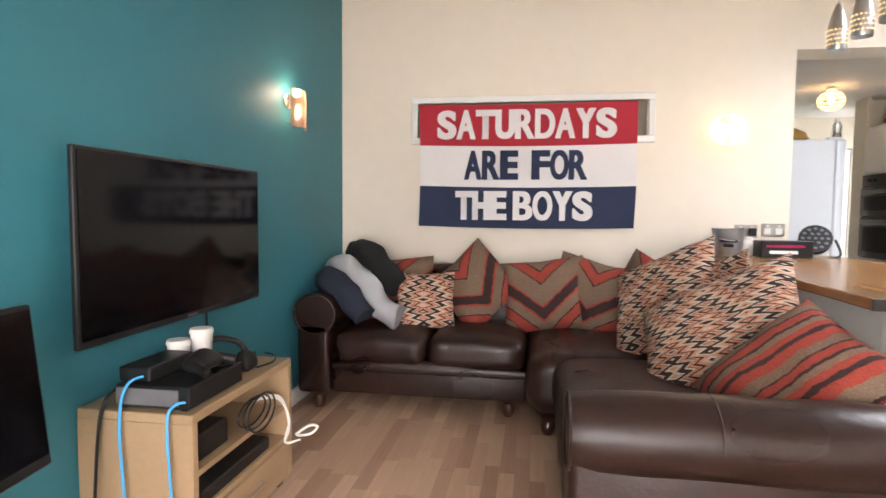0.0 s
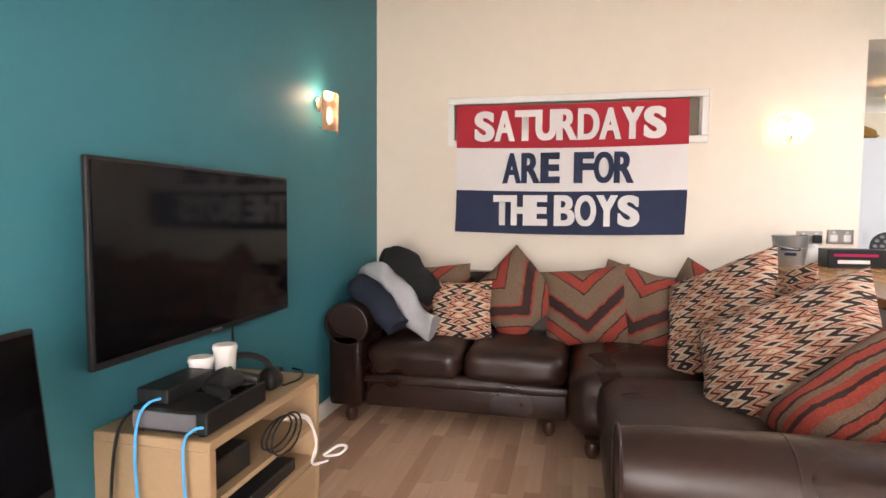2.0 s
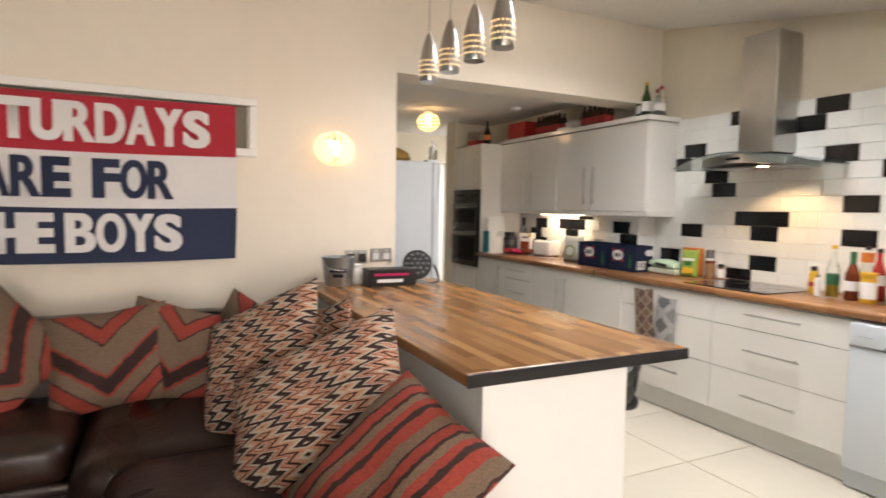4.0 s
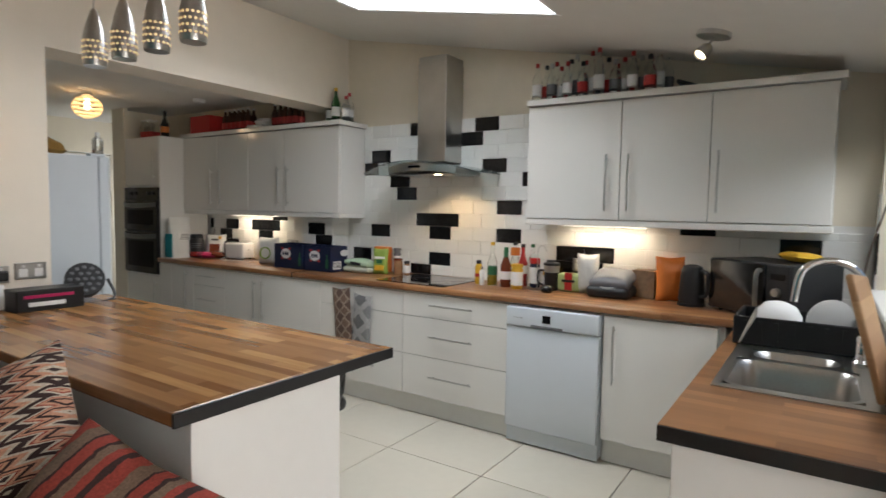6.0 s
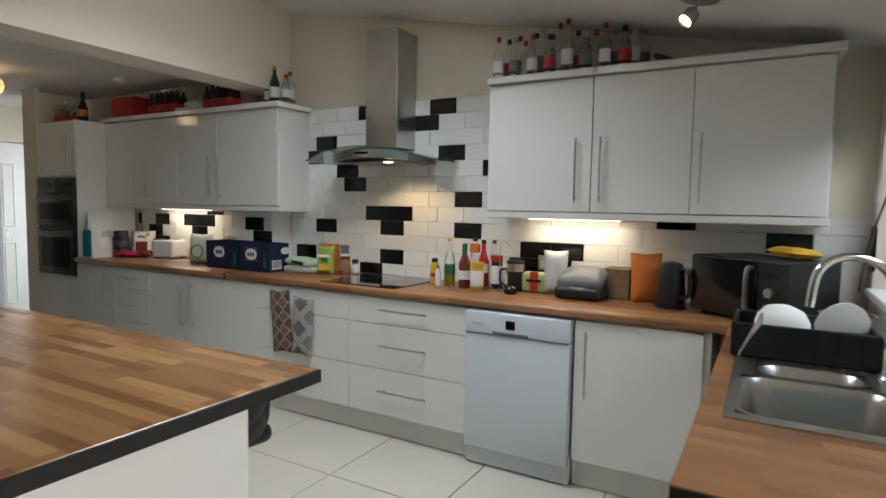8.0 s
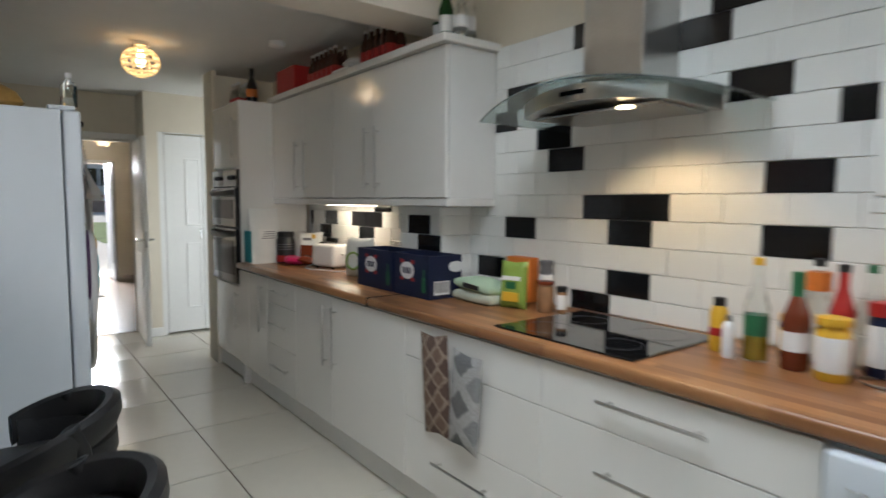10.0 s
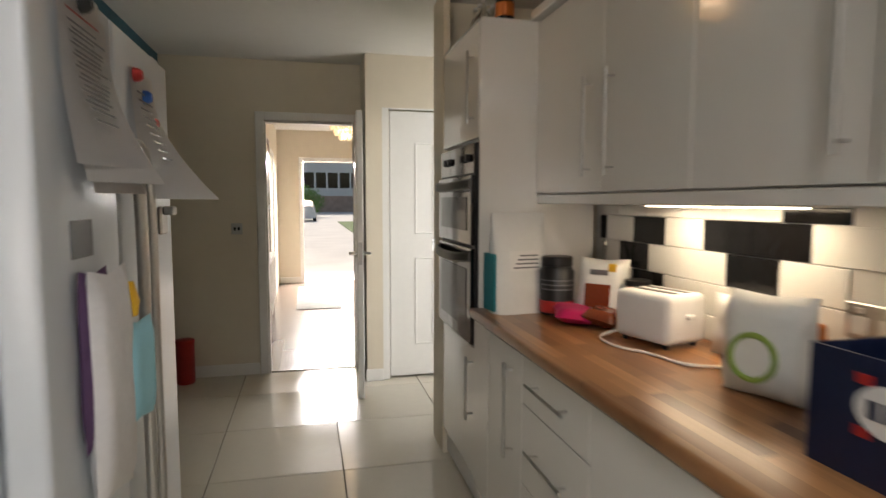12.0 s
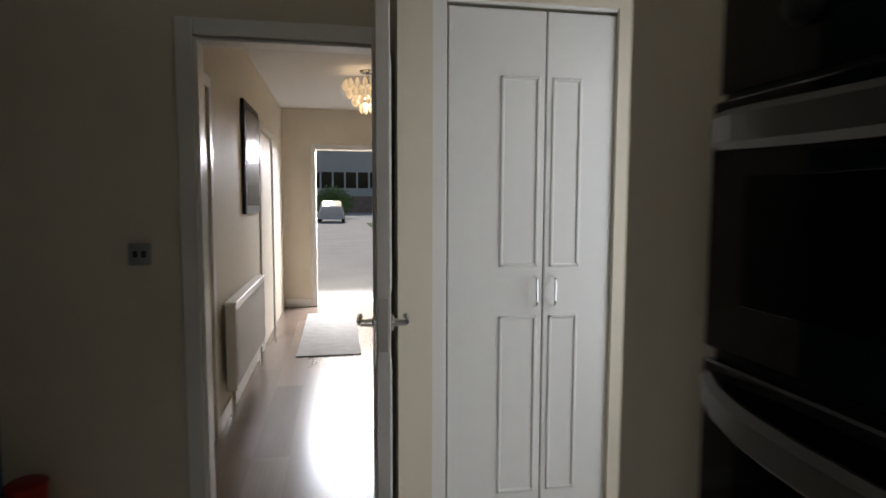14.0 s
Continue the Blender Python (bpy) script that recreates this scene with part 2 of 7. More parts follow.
HALLWOOD = wood("grey_brown_laminate", (0.20, 0.15, 0.12), (0.10, 0.07, 0.055), "y", (1.2, 0.19), rough=0.25)
OAK = wood("pale_oak_veneer", (0.50, 0.36, 0.22), (0.34, 0.23, 0.13), "z", (2.5, 0.6), rough=0.45)
BEECH = wood("beech_board", (0.5, 0.3, 0.15), (0.32, 0.17, 0.08), "z", (0.6, 0.05), rough=0.5)
DARKWOOD = mat("dark_stained_wood", (0.05, 0.018, 0.01), 0.35, vary=0.3, scale=12)
FLOORTILE = mat("cream_porcelain", (0.60, 0.56, 0.47), 0.13, vary=0.05, scale=3, per_object=0.035, rvary=0.05)
GROUT = mat("grout", (0.22, 0.2, 0.17), 0.85, vary=0.2, scale=30)
WGROUT = mat("white_grout", (0.74, 0.73, 0.70), 0.8, vary=0.08, scale=30)
WTILE = mat("white_glazed_tile", (0.78, 0.78, 0.75), 0.1, vary=0.02, scale=4, per_object=0.03)
BTILE = mat("black_glazed_tile", (0.008, 0.008, 0.009), 0.12, vary=0.2, scale=6, bump=0.15, bump_scale=40)
GLASS = mat("clear_glass", (0.95, 0.98, 0.97), 0.02, vary=0, trans=1.0, ior=1.35)
PANE = mat("window_pane", (1, 1, 1), 0.0, vary=0, trans=1.0, ior=1.02)
SMOKE = mat("tinted_glass", (0.62, 0.72, 0.7), 0.05, vary=0, trans=0.92, ior=1.2)
GREEN_GLASS = mat("green_glass", (0.03, 0.12, 0.03), 0.06, vary=0.1, trans=0.4)
SHADE = mat("pearl_glass_shade", (0.9, 0.72, 0.45), 0.3, vary=0.05, emit=(1.0, 0.62, 0.25), emit_s=1.1)
BULB = mat("lit_bulb", (1, 0.9, 0.7), 0.3, vary=0, emit=(1.0, 0.78, 0.46), emit_s=13)
TUBE = mat("lit_tube", (1, 0.95, 0.85), 0.3, vary=0, emit=(1.0, 0.88, 0.66), emit_s=9)
CRYSTAL = mat("crystal", (0.9, 0.85, 0.75), 0.08, vary=0.05, trans=0.6, emit=(1.0, 0.72, 0.4), emit_s=0.5)
AMBER = mat("amber_glass_shade", (0.75, 0.5, 0.36), 0.12, vary=0.05, trans=0.55, ior=1.2)
FLAG_RED = mat("red_polyester", (0.42, 0.018, 0.035), 0.75, vary=0.08, scale=9, bump=0.2, bump_scale=25)
FLAG_WHITE = mat("white_polyester", (0.74, 0.72, 0.72), 0.75, vary=0.05, scale=9, bump=0.2, bump_scale=25)
FLAG_NAVY = mat("navy_polyester", (0.016, 0.026, 0.07), 0.75, vary=0.15, scale=9, bump=0.2, bump_scale=25)
CHECK, QUILT = fabric("check_weave", "check"), fabric("quilted_cloth", "quilt")
CHEVRON, STRIPE, AZTEC = fabric("chevron_weave", "chevron"), fabric("striped_weave", "stripe"), fabric("stepped_diamond_weave", "aztec")
BLACKCLOTH = mat("black_fleece", (0.010, 0.010, 0.011), 0.95, vary=0.3, scale=12, bump=0.6, bump_scale=60)
GREYCLOTH = mat("pale_grey_fleece", (0.42, 0.43, 0.46), 0.95, vary=0.12, scale=12, bump=0.6, bump_scale=60)
NAVYCLOTH = mat("navy_padded_cloth", (0.012, 0.017, 0.035), 0.8, vary=0.3, scale=10, bump=0.5, bump_scale=40)
PAPER = mat("paper", (0.75, 0.74, 0.73), 0.8, vary=0.04)
CARD = mat("white_card", (0.75, 0.74, 0.72), 0.6, vary=0.04)
GREEN = mat("bottle_green", (0.02, 0.12, 0.05), 0.4, vary=0.1)
LIME = mat("lime_packet", (0.22, 0.32, 0.06), 0.45, vary=0.15, scale=20)
REDP = mat("red_print", (0.38, 0.02, 0.018), 0.4, vary=0.12, scale=12)
YELLOW = mat("yellow_print", (0.65, 0.38, 0.03), 0.4, vary=0.12, scale=12)
ORANGEP = mat("orange_print", (0.6, 0.17, 0.03), 0.45, vary=0.15, scale=12)
MAGENTA = mat("magenta_packet", (0.4, 0.012, 0.09), 0.35, vary=0.15, scale=18, bump=0.4, bump_scale=30)
BLUEP = mat("navy_card", (0.006, 0.012, 0.042), 0.45, vary=0.2, scale=10)
TEALP = mat("teal_plastic", (0.01, 0.2, 0.24), 0.4, vary=0.1)
CYAN = mat("blue_cable", (0.06, 0.38, 0.75), 0.45, vary=0.05)
BROWNP = mat("brown_sauce", (0.16, 0.035, 0.015), 0.25, vary=0.2, scale=20)
FOILBAG = mat("foil_pouch", (0.68, 0.68, 0.66), 0.35, metal=0.0, vary=0.06, scale=10, bump=0.5, bump_scale=18)
EGGBOX = mat("pulp_egg_box", (0.45, 0.47, 0.38), 0.9, vary=0.12, scale=30, bump=0.5, bump_scale=60)
TOWEL = mat("checked_tea_towel", (0.25, 0.175, 0.125), 0.95, vary=0.6, scale=26, bump=0.4, bump_scale=70)
MITT = mat("grey_oven_glove", (0.26, 0.255, 0.25), 0.9, vary=0.5, scale=16, bump=0.6, bump_scale=30)
MASK = mat("pale_blue_mask", (0.3, 0.6, 0.7), 0.85, vary=0.08, scale=20)
PURPLE = mat("purple_cloth", (0.1, 0.05, 0.12), 0.85, vary=0.2)
BLIND = mat("brown_blind", (0.06, 0.035, 0.022), 0.7, vary=0.25, scale=20)
GALV = mat("galvanised_bucket", (0.42, 0.46, 0.5), 0.38, metal=0.75, vary=0.15, scale=14)
LEAF = mat("leaves", (0.10, 0.21, 0.04), 0.6, vary=0.45, scale=4)
GRASS = mat("grass", (0.10, 0.18, 0.04), 0.95, vary=0.35, scale=2)
CONCRETE = mat("pale_concrete", (0.62, 0.61, 0.58), 0.9, vary=0.12, scale=3, bump=0.3)
BRICKWALL = mat("far_brickwork", (0.42, 0.3, 0.24), 0.9, vary=0.2, scale=8)
CARPAINT = mat("white_car_paint", (0.75, 0.75, 0.75), 0.25, vary=0.03, coat=0.5)
RUBBER = mat("tyre_rubber", (0.015, 0.015, 0.015), 0.85, vary=0.2)
MATCLOTH = mat("grey_mat", (0.24, 0.23, 0.22), 0.95, vary=0.2, scale=40, bump=0.5, bump_scale=150)
LAUNDRY = mat("dark_clothes", (0.03, 0.03, 0.035), 0.9, vary=0.5, scale=10)


# ---- building helpers ----
def finish(bm, name, material, smooth=False):
    bmesh.ops.recalc_face_normals(bm, faces=bm.faces)
    me = bpy.data.meshes.new(name)
    bm.to_mesh(me)
    bm.free()
    me.materials.append(material)
    if smooth:
        me.shade_smooth()
        try:
            me.set_sharp_from_angle(angle=radians(38))
        except AttributeError:
            pass
    return me


def thing(name, at, label, category, group="", kind=""):
    ob = new(name)
    ob.location = at
    ob.empty_display_size = 0.05
    return tagged(ob, label, category, group, kind)


def part(name, bm, material, parent, label="", smooth=False):
    """One mesh under a thing (an Empty) or under a part; the bmesh is in world metres."""
    ob = new(name, finish(bm, name, material, smooth))
    ob.parent = parent
    if parent is not None and parent.type == "EMPTY":
        ob.matrix_parent_inverse = Matrix.Translation(-Vector(parent.location))
    return tagged(ob, label)


def solo(name, bm, material, label, category="", group="", kind="", smooth=False):
    return tagged(new(name, finish(bm, name, material, smooth)), label, category, group, kind)


def bx(x0, x1, y0, y1, z0, z1, bev=0.0, seg=1, bm=None):
    b = bmesh.new()
    bmesh.ops.create_cube(b, size=1)
    for v in b.verts:
        v.co = Vector(((x0 + x1) / 2 + v.co.x * (x1 - x0), (y0 + y1) / 2 + v.co.y * (y1 - y0), (z0 + z1) / 2 + v.co.z * (z1 - z0)))
    if bev:
        bmesh.ops.bevel(b, geom=b.edges[:], offset=bev, segments=seg, affect="EDGES", profile=0.5)
    return join(bm, b) if bm else b


def join(bm, other):
    me = bpy.data.meshes.new("tmp")
    other.to_mesh(me)
    other.free()
    bm.from_mesh(me)
    bpy.data.meshes.remove(me)
    return bm


def moved(bm, m):
    bmesh.ops.transform(bm, matrix=m, verts=bm.verts)
    return bm


def lathe(profile, x, y, z, seg=24, bm=None):
    b = bm or bmesh.new()
    rings = []
    for r, h in profile:
        rings.append([b.verts.new((x + r * math.cos(2 * math.pi * i / seg), y + r * math.sin(2 * math.pi * i / seg), z + h)) for i in range(seg)])
    for a, c in zip(rings, rings[1:]):
        for i in range(seg):
            j = (i + 1) % seg
            b.faces.new((a[i], a[j], c[j], c[i]))
    for ring in (rings[0], rings[-1]):
        b.faces.new(ring)
    return b


def tube(points, r, seg=8, bm=None):
    """A round bar or cable along a smooth line through the points."""
    b = bm or bmesh.new()
    pts = [Vector(p) for p in points]
    if len(pts) > 2:
        fine = []
        for i in range(len(pts) - 1):
            p0, p1, p2, p3 = pts[max(i - 1, 0)], pts[i], pts[i + 1], pts[min(i + 2, len(pts) - 1)]
            for k in range(6):
                t = k / 6
                fine.append(0.5 * ((2 * p1) + (p2 - p0) * t + (2 * p0 - 5 * p1 + 4 * p2 - p3) * t * t + (3 * p1 - p0 - 3 * p2 + p3) * t ** 3))
        pts = fine + [pts[-1]]
    rings, side = [], None
    for i, p in enumerate(pts):
        d = (pts[min(i + 1, len(pts) - 1)] - pts[max(i - 1, 0)]).normalized()
        if side is None:
            side = d.orthogonal().normalized()
        side = (side - d * side.dot(d)).normalized()
        up = d.cross(side)
        rings.append([b.verts.new(p + r * (math.cos(2 * math.pi * k / seg) * side + math.sin(2 * math.pi * k / seg) * up)) for k in range(seg)])
    for a, c in zip(rings, rings[1:]):
        for k in range(seg):
            j = (k + 1) % seg
            b.faces.new((a[k], a[j], c[j], c[k]))
    b.faces.new(rings[0]), b.faces.new(rings[-1])
    return b


def pillow(w, h, t, n=18, seed=0):
    """A stuffed square cushion in the xy plane, with drawn-out corners and soft dents."""
    b = bmesh.new()
    sides = []
    for s in (1, -1):
        g = {}
        for i in range(n + 1):
            for j in range(n + 1):
                u, v = 2 * i / n - 1, 2 * j / n - 1
                edge = (1 - u ** 4) * (1 - v ** 4)
                pinch = 1 - 0.07 * (1 - abs(u * v)) * max(abs(u), abs(v)) ** 2
                z = s * t / 2 * max(edge, 0) ** 0.55
                z += edge * 0.09 * t * noise.noise(Vector((u * 2.3, v * 2.3, seed * 7.3 + s)))
                g[i, j] = (u * w / 2 * pinch, v * h / 2 * pinch, z)
        sides.append(g)
    top = {k: b.verts.new(c) for k, c in sides[0].items()}
    bot = {k: (top[k] if k[0] in (0, n) or k[1] in (0, n) else b.verts.new(c)) for k, c in sides[1].items()}
    for g, flip in ((top, 0), (bot, 1)):
        for i in range(n):
            for j in range(n):
                q = [g[i, j], g[i + 1, j], g[i + 1, j + 1], g[i, j + 1]]
                b.faces.new(q[::-1] if flip else q)
    return b


def puff(x0, x1, y0, y1, z0, z1, r=0.06, lump=0.012, seed=0):
    """An upholstered block: rounded edges, a crowned top and slight creases."""
    b = bmesh.new()
    bmesh.ops.create_cube(b, size=1)
    bmesh.ops.subdivide_edges(b, edges=b.edges[:], cuts=11, use_grid_fill=True)
    sx, sy, sz = x1 - x0, y1 - y0, z1 - z0
    for v in b.verts:
        p = Vector((v.co.x * sx, v.co.y * sy, v.co.z * sz))
        inner = Vector([max(-s / 2 + r, min(s / 2 - r, c)) for c, s in zip(p, (sx, sy, sz))])
        d = p - inner
        if d.length > 1e-6:
            p = inner + d.normalized() * min(r, max(abs(c) for c in d))
        crown = (1 - (2 * p.x / sx) ** 2) * (1 - (2 * p.y / sy) ** 2)
        if v.co.z > 0:
            p.z += 0.03 * crown
        q = p + Vector((x0 + x1, y0 + y1, z0 + z1)) / 2
        v.co = q + lump * Vector((noise.noise(q * 5 + Vector((seed, 0, 0))), noise.noise(q * 5 + Vector((0, seed, 9))), noise.noise(q * 6 + Vector((0, 3, seed)))))
    return b


def lettering(text, width, height, parent, material, m, bold=0.02, name="lettering", label=""):
    """Words cut from the built-in font, stretched to a width and height, laid at the pose m."""
    c = bpy.data.curves.new("words", "FONT")
    c.body, c.align_x, c.align_y, c.offset, c.extrude = text, "CENTER", "CENTER", bold, 0.0
    o = bpy.data.objects.new("words", c)
    scene.collection.objects.link(o)
    bpy.context.view_layer.update()
    me = bpy.data.meshes.new_from_object(o.evaluated_get(bpy.context.evaluated_depsgraph_get()))
    bpy.data.objects.remove(o)
    xs, ys = [v.co.x for v in me.vertices], [v.co.y for v in me.vertices]
    cx, cy, w, h = (min(xs) + max(xs)) / 2, (min(ys) + max(ys)) / 2, max(xs) - min(xs), max(ys) - min(ys)
    for v in me.vertices:
        v.co = m @ Vector(((v.co.x - cx) / w * width, (v.co.y - cy) / h * height, v.co.z))
    fat = bmesh.new()
    for dx, dz in ((-0.0055, 0.0), (0.0, 0.0006), (0.0055, 0.0012)):
        b = bmesh.new()
        b.from_mesh(me)
        join(fat, moved(b, Matrix.Translation((dx, -dz, 0))))
    fat.to_mesh(me)
    fat.free()
    me.materials.clear()
    me.materials.append(material)
    ob = new(name, me)
    ob.parent = parent
    if parent.type == "EMPTY":
        ob.matrix_parent_inverse = Matrix.Translation(-Vector(parent.location))
    return tagged(ob, label)


def nudge(dx, dy, dz, *obs):
    """Shifts finished things together, for a whole end of the house."""
    for ob in obs:
        ob.location = Vector(ob.location) + Vector((dx, dy, dz))


def boxes(name, rows, material, label, kind="structure", category="wall"):
    b = bmesh.new()
    for r in rows:
        bx(*r, bm=b)
    return solo(name, b, material, label, category, kind=kind)


# ---- the large structure ----
RISE = 0.19


def roof_z(y):
    return 2.87 - RISE * (4.62 - y)


boxes("wall_west", [(-0.92, -0.70, -1.4, 4.90, -0.1, 3.2)], TEAL, "smooth teal painted wall behind the television")
boxes("wall_north", [(-0.70, -0.12, 4.62, 4.90, -0.1, 3.2), (-0.12, 1.48, 4.62, 4.90, -0.1, 1.69), (-0.12, 1.48, 4.62, 4.90, 1.955, 3.2),
                     (1.48, 2.41, 4.62, 4.90, -0.1, 3.2), (2.41, 4.74, 4.62, 4.90, 2.26, 3.2)], CREAM, "cream painted wall with boxed beam over kitchen opening")
boxes("wall_east", [(4.74, 4.96, 0.5, 7.42, -0.1, 3.2)], MAGNOLIA, "magnolia painted kitchen wall above the tiles")
boxes("wall_pier", [(4.533, 4.74, 4.605, 4.955, 0.869, 1.3425)], WHITE, "shallow pier of the old outer wall under the cabinets")
boxes("wall_south_kitchen", [(2.42, 4.74, 0.62, 0.90, -0.1, 1.05), (2.42, 4.74, 0.62, 0.90, 1.98, 2.6), (2.42, 2.62, 0.62, 0.90, 1.05, 1.98),
                             (4.60, 4.74, 0.62, 0.90, 1.05, 1.98)], MAGNOLIA, "magnolia wall round the kitchen window")
boxes("wall_return", [(2.42, 2.60, -1.4, 0.62, -0.1, 2.6)], CREAM, "plain cream return wall")
boxes("wall_south", [(-0.70, 0.05, -1.4, -1.2, -0.1, 2.6), (1.95, 2.42, -1.4, -1.2, -0.1, 2.6), (0.05, 1.95, -1.4, -1.2, 2.08, 2.6)], CREAM, "plain cream wall round the garden door opening")
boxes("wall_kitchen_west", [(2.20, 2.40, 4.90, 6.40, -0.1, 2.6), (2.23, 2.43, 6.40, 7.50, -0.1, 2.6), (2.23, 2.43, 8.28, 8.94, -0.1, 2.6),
                            (2.23, 2.43, 7.50, 8.28, 1.98, 2.6)], TEAL_DARK, "teal wall beside the doorway in a darker tone")
wall_end = boxes("wall_end", [(2.33, 3.285, 8.96, 9.06, -0.1, 2.6), (3.285, 4.02, 8.96, 9.06, 1.97, 2.6), (4.02, 4.14, 8.58, 9.06, -0.1, 2.6),
                   (4.14, 4.82, 8.58, 8.70, 2.04, 2.6), (4.82, 5.2, 8.58, 8.70, -0.1, 2.6), (4.17, 5.2, 9.0, 9.06, -0.1, 2.6)], MAGNOLIA, "magnolia end wall with doorway and cupboard recess")
boxes("wall_stub", [(4.167, 4.96, 7.37, 7.45, -0.1, 2.5), (4.96, 5.2, 7.34, 7.60, -0.1, 2.6), (4.96, 5.2, 8.40, 8.58, -0.1, 2.6), (4.96, 5.2, 7.60, 8.40, 2.05, 2.6)], MAGNOLIA, "magnolia stub wall beside the tall oven unit")
wall_hall = boxes("wall_hall", [(3.08, 3.22, 9.06, 14.3, -0.1, 2.6), (4.95, 5.1, 9.06, 14.3, -0.1, 2.6), (3.22, 3.63, 14.1, 14.3, -0.1, 2.6),
                    (4.50, 4.95, 14.1, 14.3, -0.1, 2.6), (3.63, 4.50, 14.1, 14.3, 2.0, 2.6)], MAGNOLIA, "magnolia hallway walls")
boxes("wall_side_room", [(0.9, 1.0, 6.9, 8.9, -0.1, 2.6), (1.0, 2.33, 6.9, 7.0, -0.1, 2.6), (1.0, 2.33, 8.8, 8.9, -0.1, 2.6)], ORANGE, "terracotta walls of the dim side room")
boxes("wall_behind_window", [(-0.75, 2.2, 5.6, 5.7, -0.1, 2.6), (-0.92, -0.75, 4.9, 5.7, -0.1, 2.6)], MAGNOLIA, "plain magnolia wall behind the internal window")

b = bmesh.new()


def slope_slab(bm, x0, x1, y0, y1, t=0.12):
    lo = [bm.verts.new((x, y, roof_z(y))) for x, y in ((x0, y0), (x1, y0), (x1, y1), (x0, y1))]
    hi = [bm.verts.new((v.co.x, v.co.y, v.co.z + t)) for v in lo]
    bm.faces.new(lo), bm.faces.new(hi)
    for i in range(4):
        j = (i + 1) % 4
        bm.faces.new((lo[i], lo[j], hi[j], hi[i]))


SKX0, SKX1, SKY0, SKY1 = 2.85, 3.84, 2.31, 3.70
slope_slab(b, -0.92, SKX0, 0.55, 4.62), slope_slab(b, SKX1, 4.96, 0.55, 4.62)
slope_slab(b, SKX0, SKX1, 0.55, SKY0), slope_slab(b, SKX0, SKX1, SKY1, 4.62)
bx(-0.92, 2.60, -1.4, 0.55, roof_z(0.55), roof_z(0.55) + 0.12, bm=b)
solo("ceiling_extension", b, CEIL, "white sloping plaster ceiling with a rooflight opening", "ceiling", kind="structure")
boxes("ceiling_kitchen", [(2.1, 5.2, 4.90, 9.06, 2.42, 2.58)], CEIL, "white flat kitchen ceiling", category="ceiling")
boxes("ceiling_hall", [(2.8, 5.2, 9.0, 14.3, 2.5, 2.6)], CEIL, "white flat hallway ceiling", category="ceiling")
boxes("ceiling_side_room", [(0.9, 2.33, 4.9, 8.96, 2.45, 2.58), (-0.92, 0.9, 4.9, 5.7, 2.45, 2.58)], CEIL, "white ceiling of the dim side room", category="ceiling")
# ---- windows, doors and trim ----
def frame_bars(parent, x0, x1, y0, y1, z0, z1, w, name="window_frame", material=WHITE):
    """Four bars of a frame in an upright opening along x."""
    part(name, bx(x0, x1, y0, y1, z1 - w, z1, 0.004), material, parent)
    part(name, bx(x0, x1, y0, y1, z0, z0 + w, 0.004), material, parent)
    part(name, bx(x0, x0 + w, y0, y1, z0 + w, z1 - w, 0.004), material, parent)
    part(name, bx(x1 - w, x1, y0, y1, z0 + w, z1 - w, 0.004), material, parent)


w1 = thing("window_1", (3.6, 0.68, 1.05), "white plastic kitchen window over the sink", "window", kind="structure")
frame_bars(w1, 2.62, 4.60, 0.735, 0.785, 1.07, 1.98, 0.045)
part("mullion", bx(3.58, 3.63, 0.735, 0.785, 1.115, 1.935, 0.004), WHITE, w1)
for a, c in ((2.665, 3.58), (3.63, 4.555)):
    part("pane", bx(a, c, 0.757, 0.763, 1.115, 1.935), PANE, w1).visible_shadow = False
part("window_sill", bx(2.63, 4.595, 0.786, 0.935, 1.035, 1.068, 0.008, 2), WHITE, w1)

w2 = thing("window_2", (0.68, 4.62, 1.3), "white framed internal window half hidden by a flag", "window", kind="structure")
frame_bars(w2, -0.165, 1.53, 4.585, 4.68, 1.665, 2.0, 0.045)
part("pane", bx(-0.12, 1.485, 4.64, 4.646, 1.71, 1.955), mat("obscured_pane", (0.22, 0.2, 0.16), 0.12, vary=0.1, scale=3), w2)

sk = thing("rooflight", (3.35, 3.0, 2.6), "square white framed rooflight in the sloping ceiling", "rooflight", kind="structure")
for x0, x1, y0, y1 in ((SKX0, SKX0 + 0.02, SKY0, SKY1), (SKX1 - 0.02, SKX1, SKY0, SKY1), (SKX0 + 0.02, SKX1 - 0.02, SKY0, SKY0 + 0.02), (SKX0 + 0.02, SKX1 - 0.02, SKY1 - 0.02, SKY1)):
    lining = bmesh.new()
    slope_slab(lining, x0, x1, y0, y1, 0.22)
    part("lining", moved(lining, Matrix.Translation((0, 0, 0.004))), WHITE, sk)

bdr = thing("back_door", (5.0, 8.0, 0), "white framed glazed back door beside the cupboard", "door", kind="structure")
for r in ((7.60, 7.67, 0.0, 2.05), (8.33, 8.40, 0.0, 2.05), (7.67, 8.33, 1.97, 2.05), (7.67, 8.33, 0.0, 0.25)):
    part("door_frame", bx(5.05, 5.11, r[0], r[1], r[2], r[3], 0.004), WHITE, bdr)
part("pane", bx(5.078, 5.084, 7.67, 8.33, 0.25, 1.97), PANE, bdr).visible_shadow = False

gd = thing("garden_door", (1.0, -1.3, 0), "white framed glazed garden door", "door", kind="structure")
frame_bars(gd, 0.05, 1.95, -1.34, -1.27, 0.0, 2.08, 0.07, "door_frame")
part("stile", bx(0.96, 1.04, -1.34, -1.27, 0.07, 2.01, 0.004), WHITE, gd)
for a, c in ((0.12, 0.96), (1.04, 1.88)):
    part("pane", bx(a, c, -1.31, -1.304, 0.07, 2.01), PANE, gd).visible_shadow = False


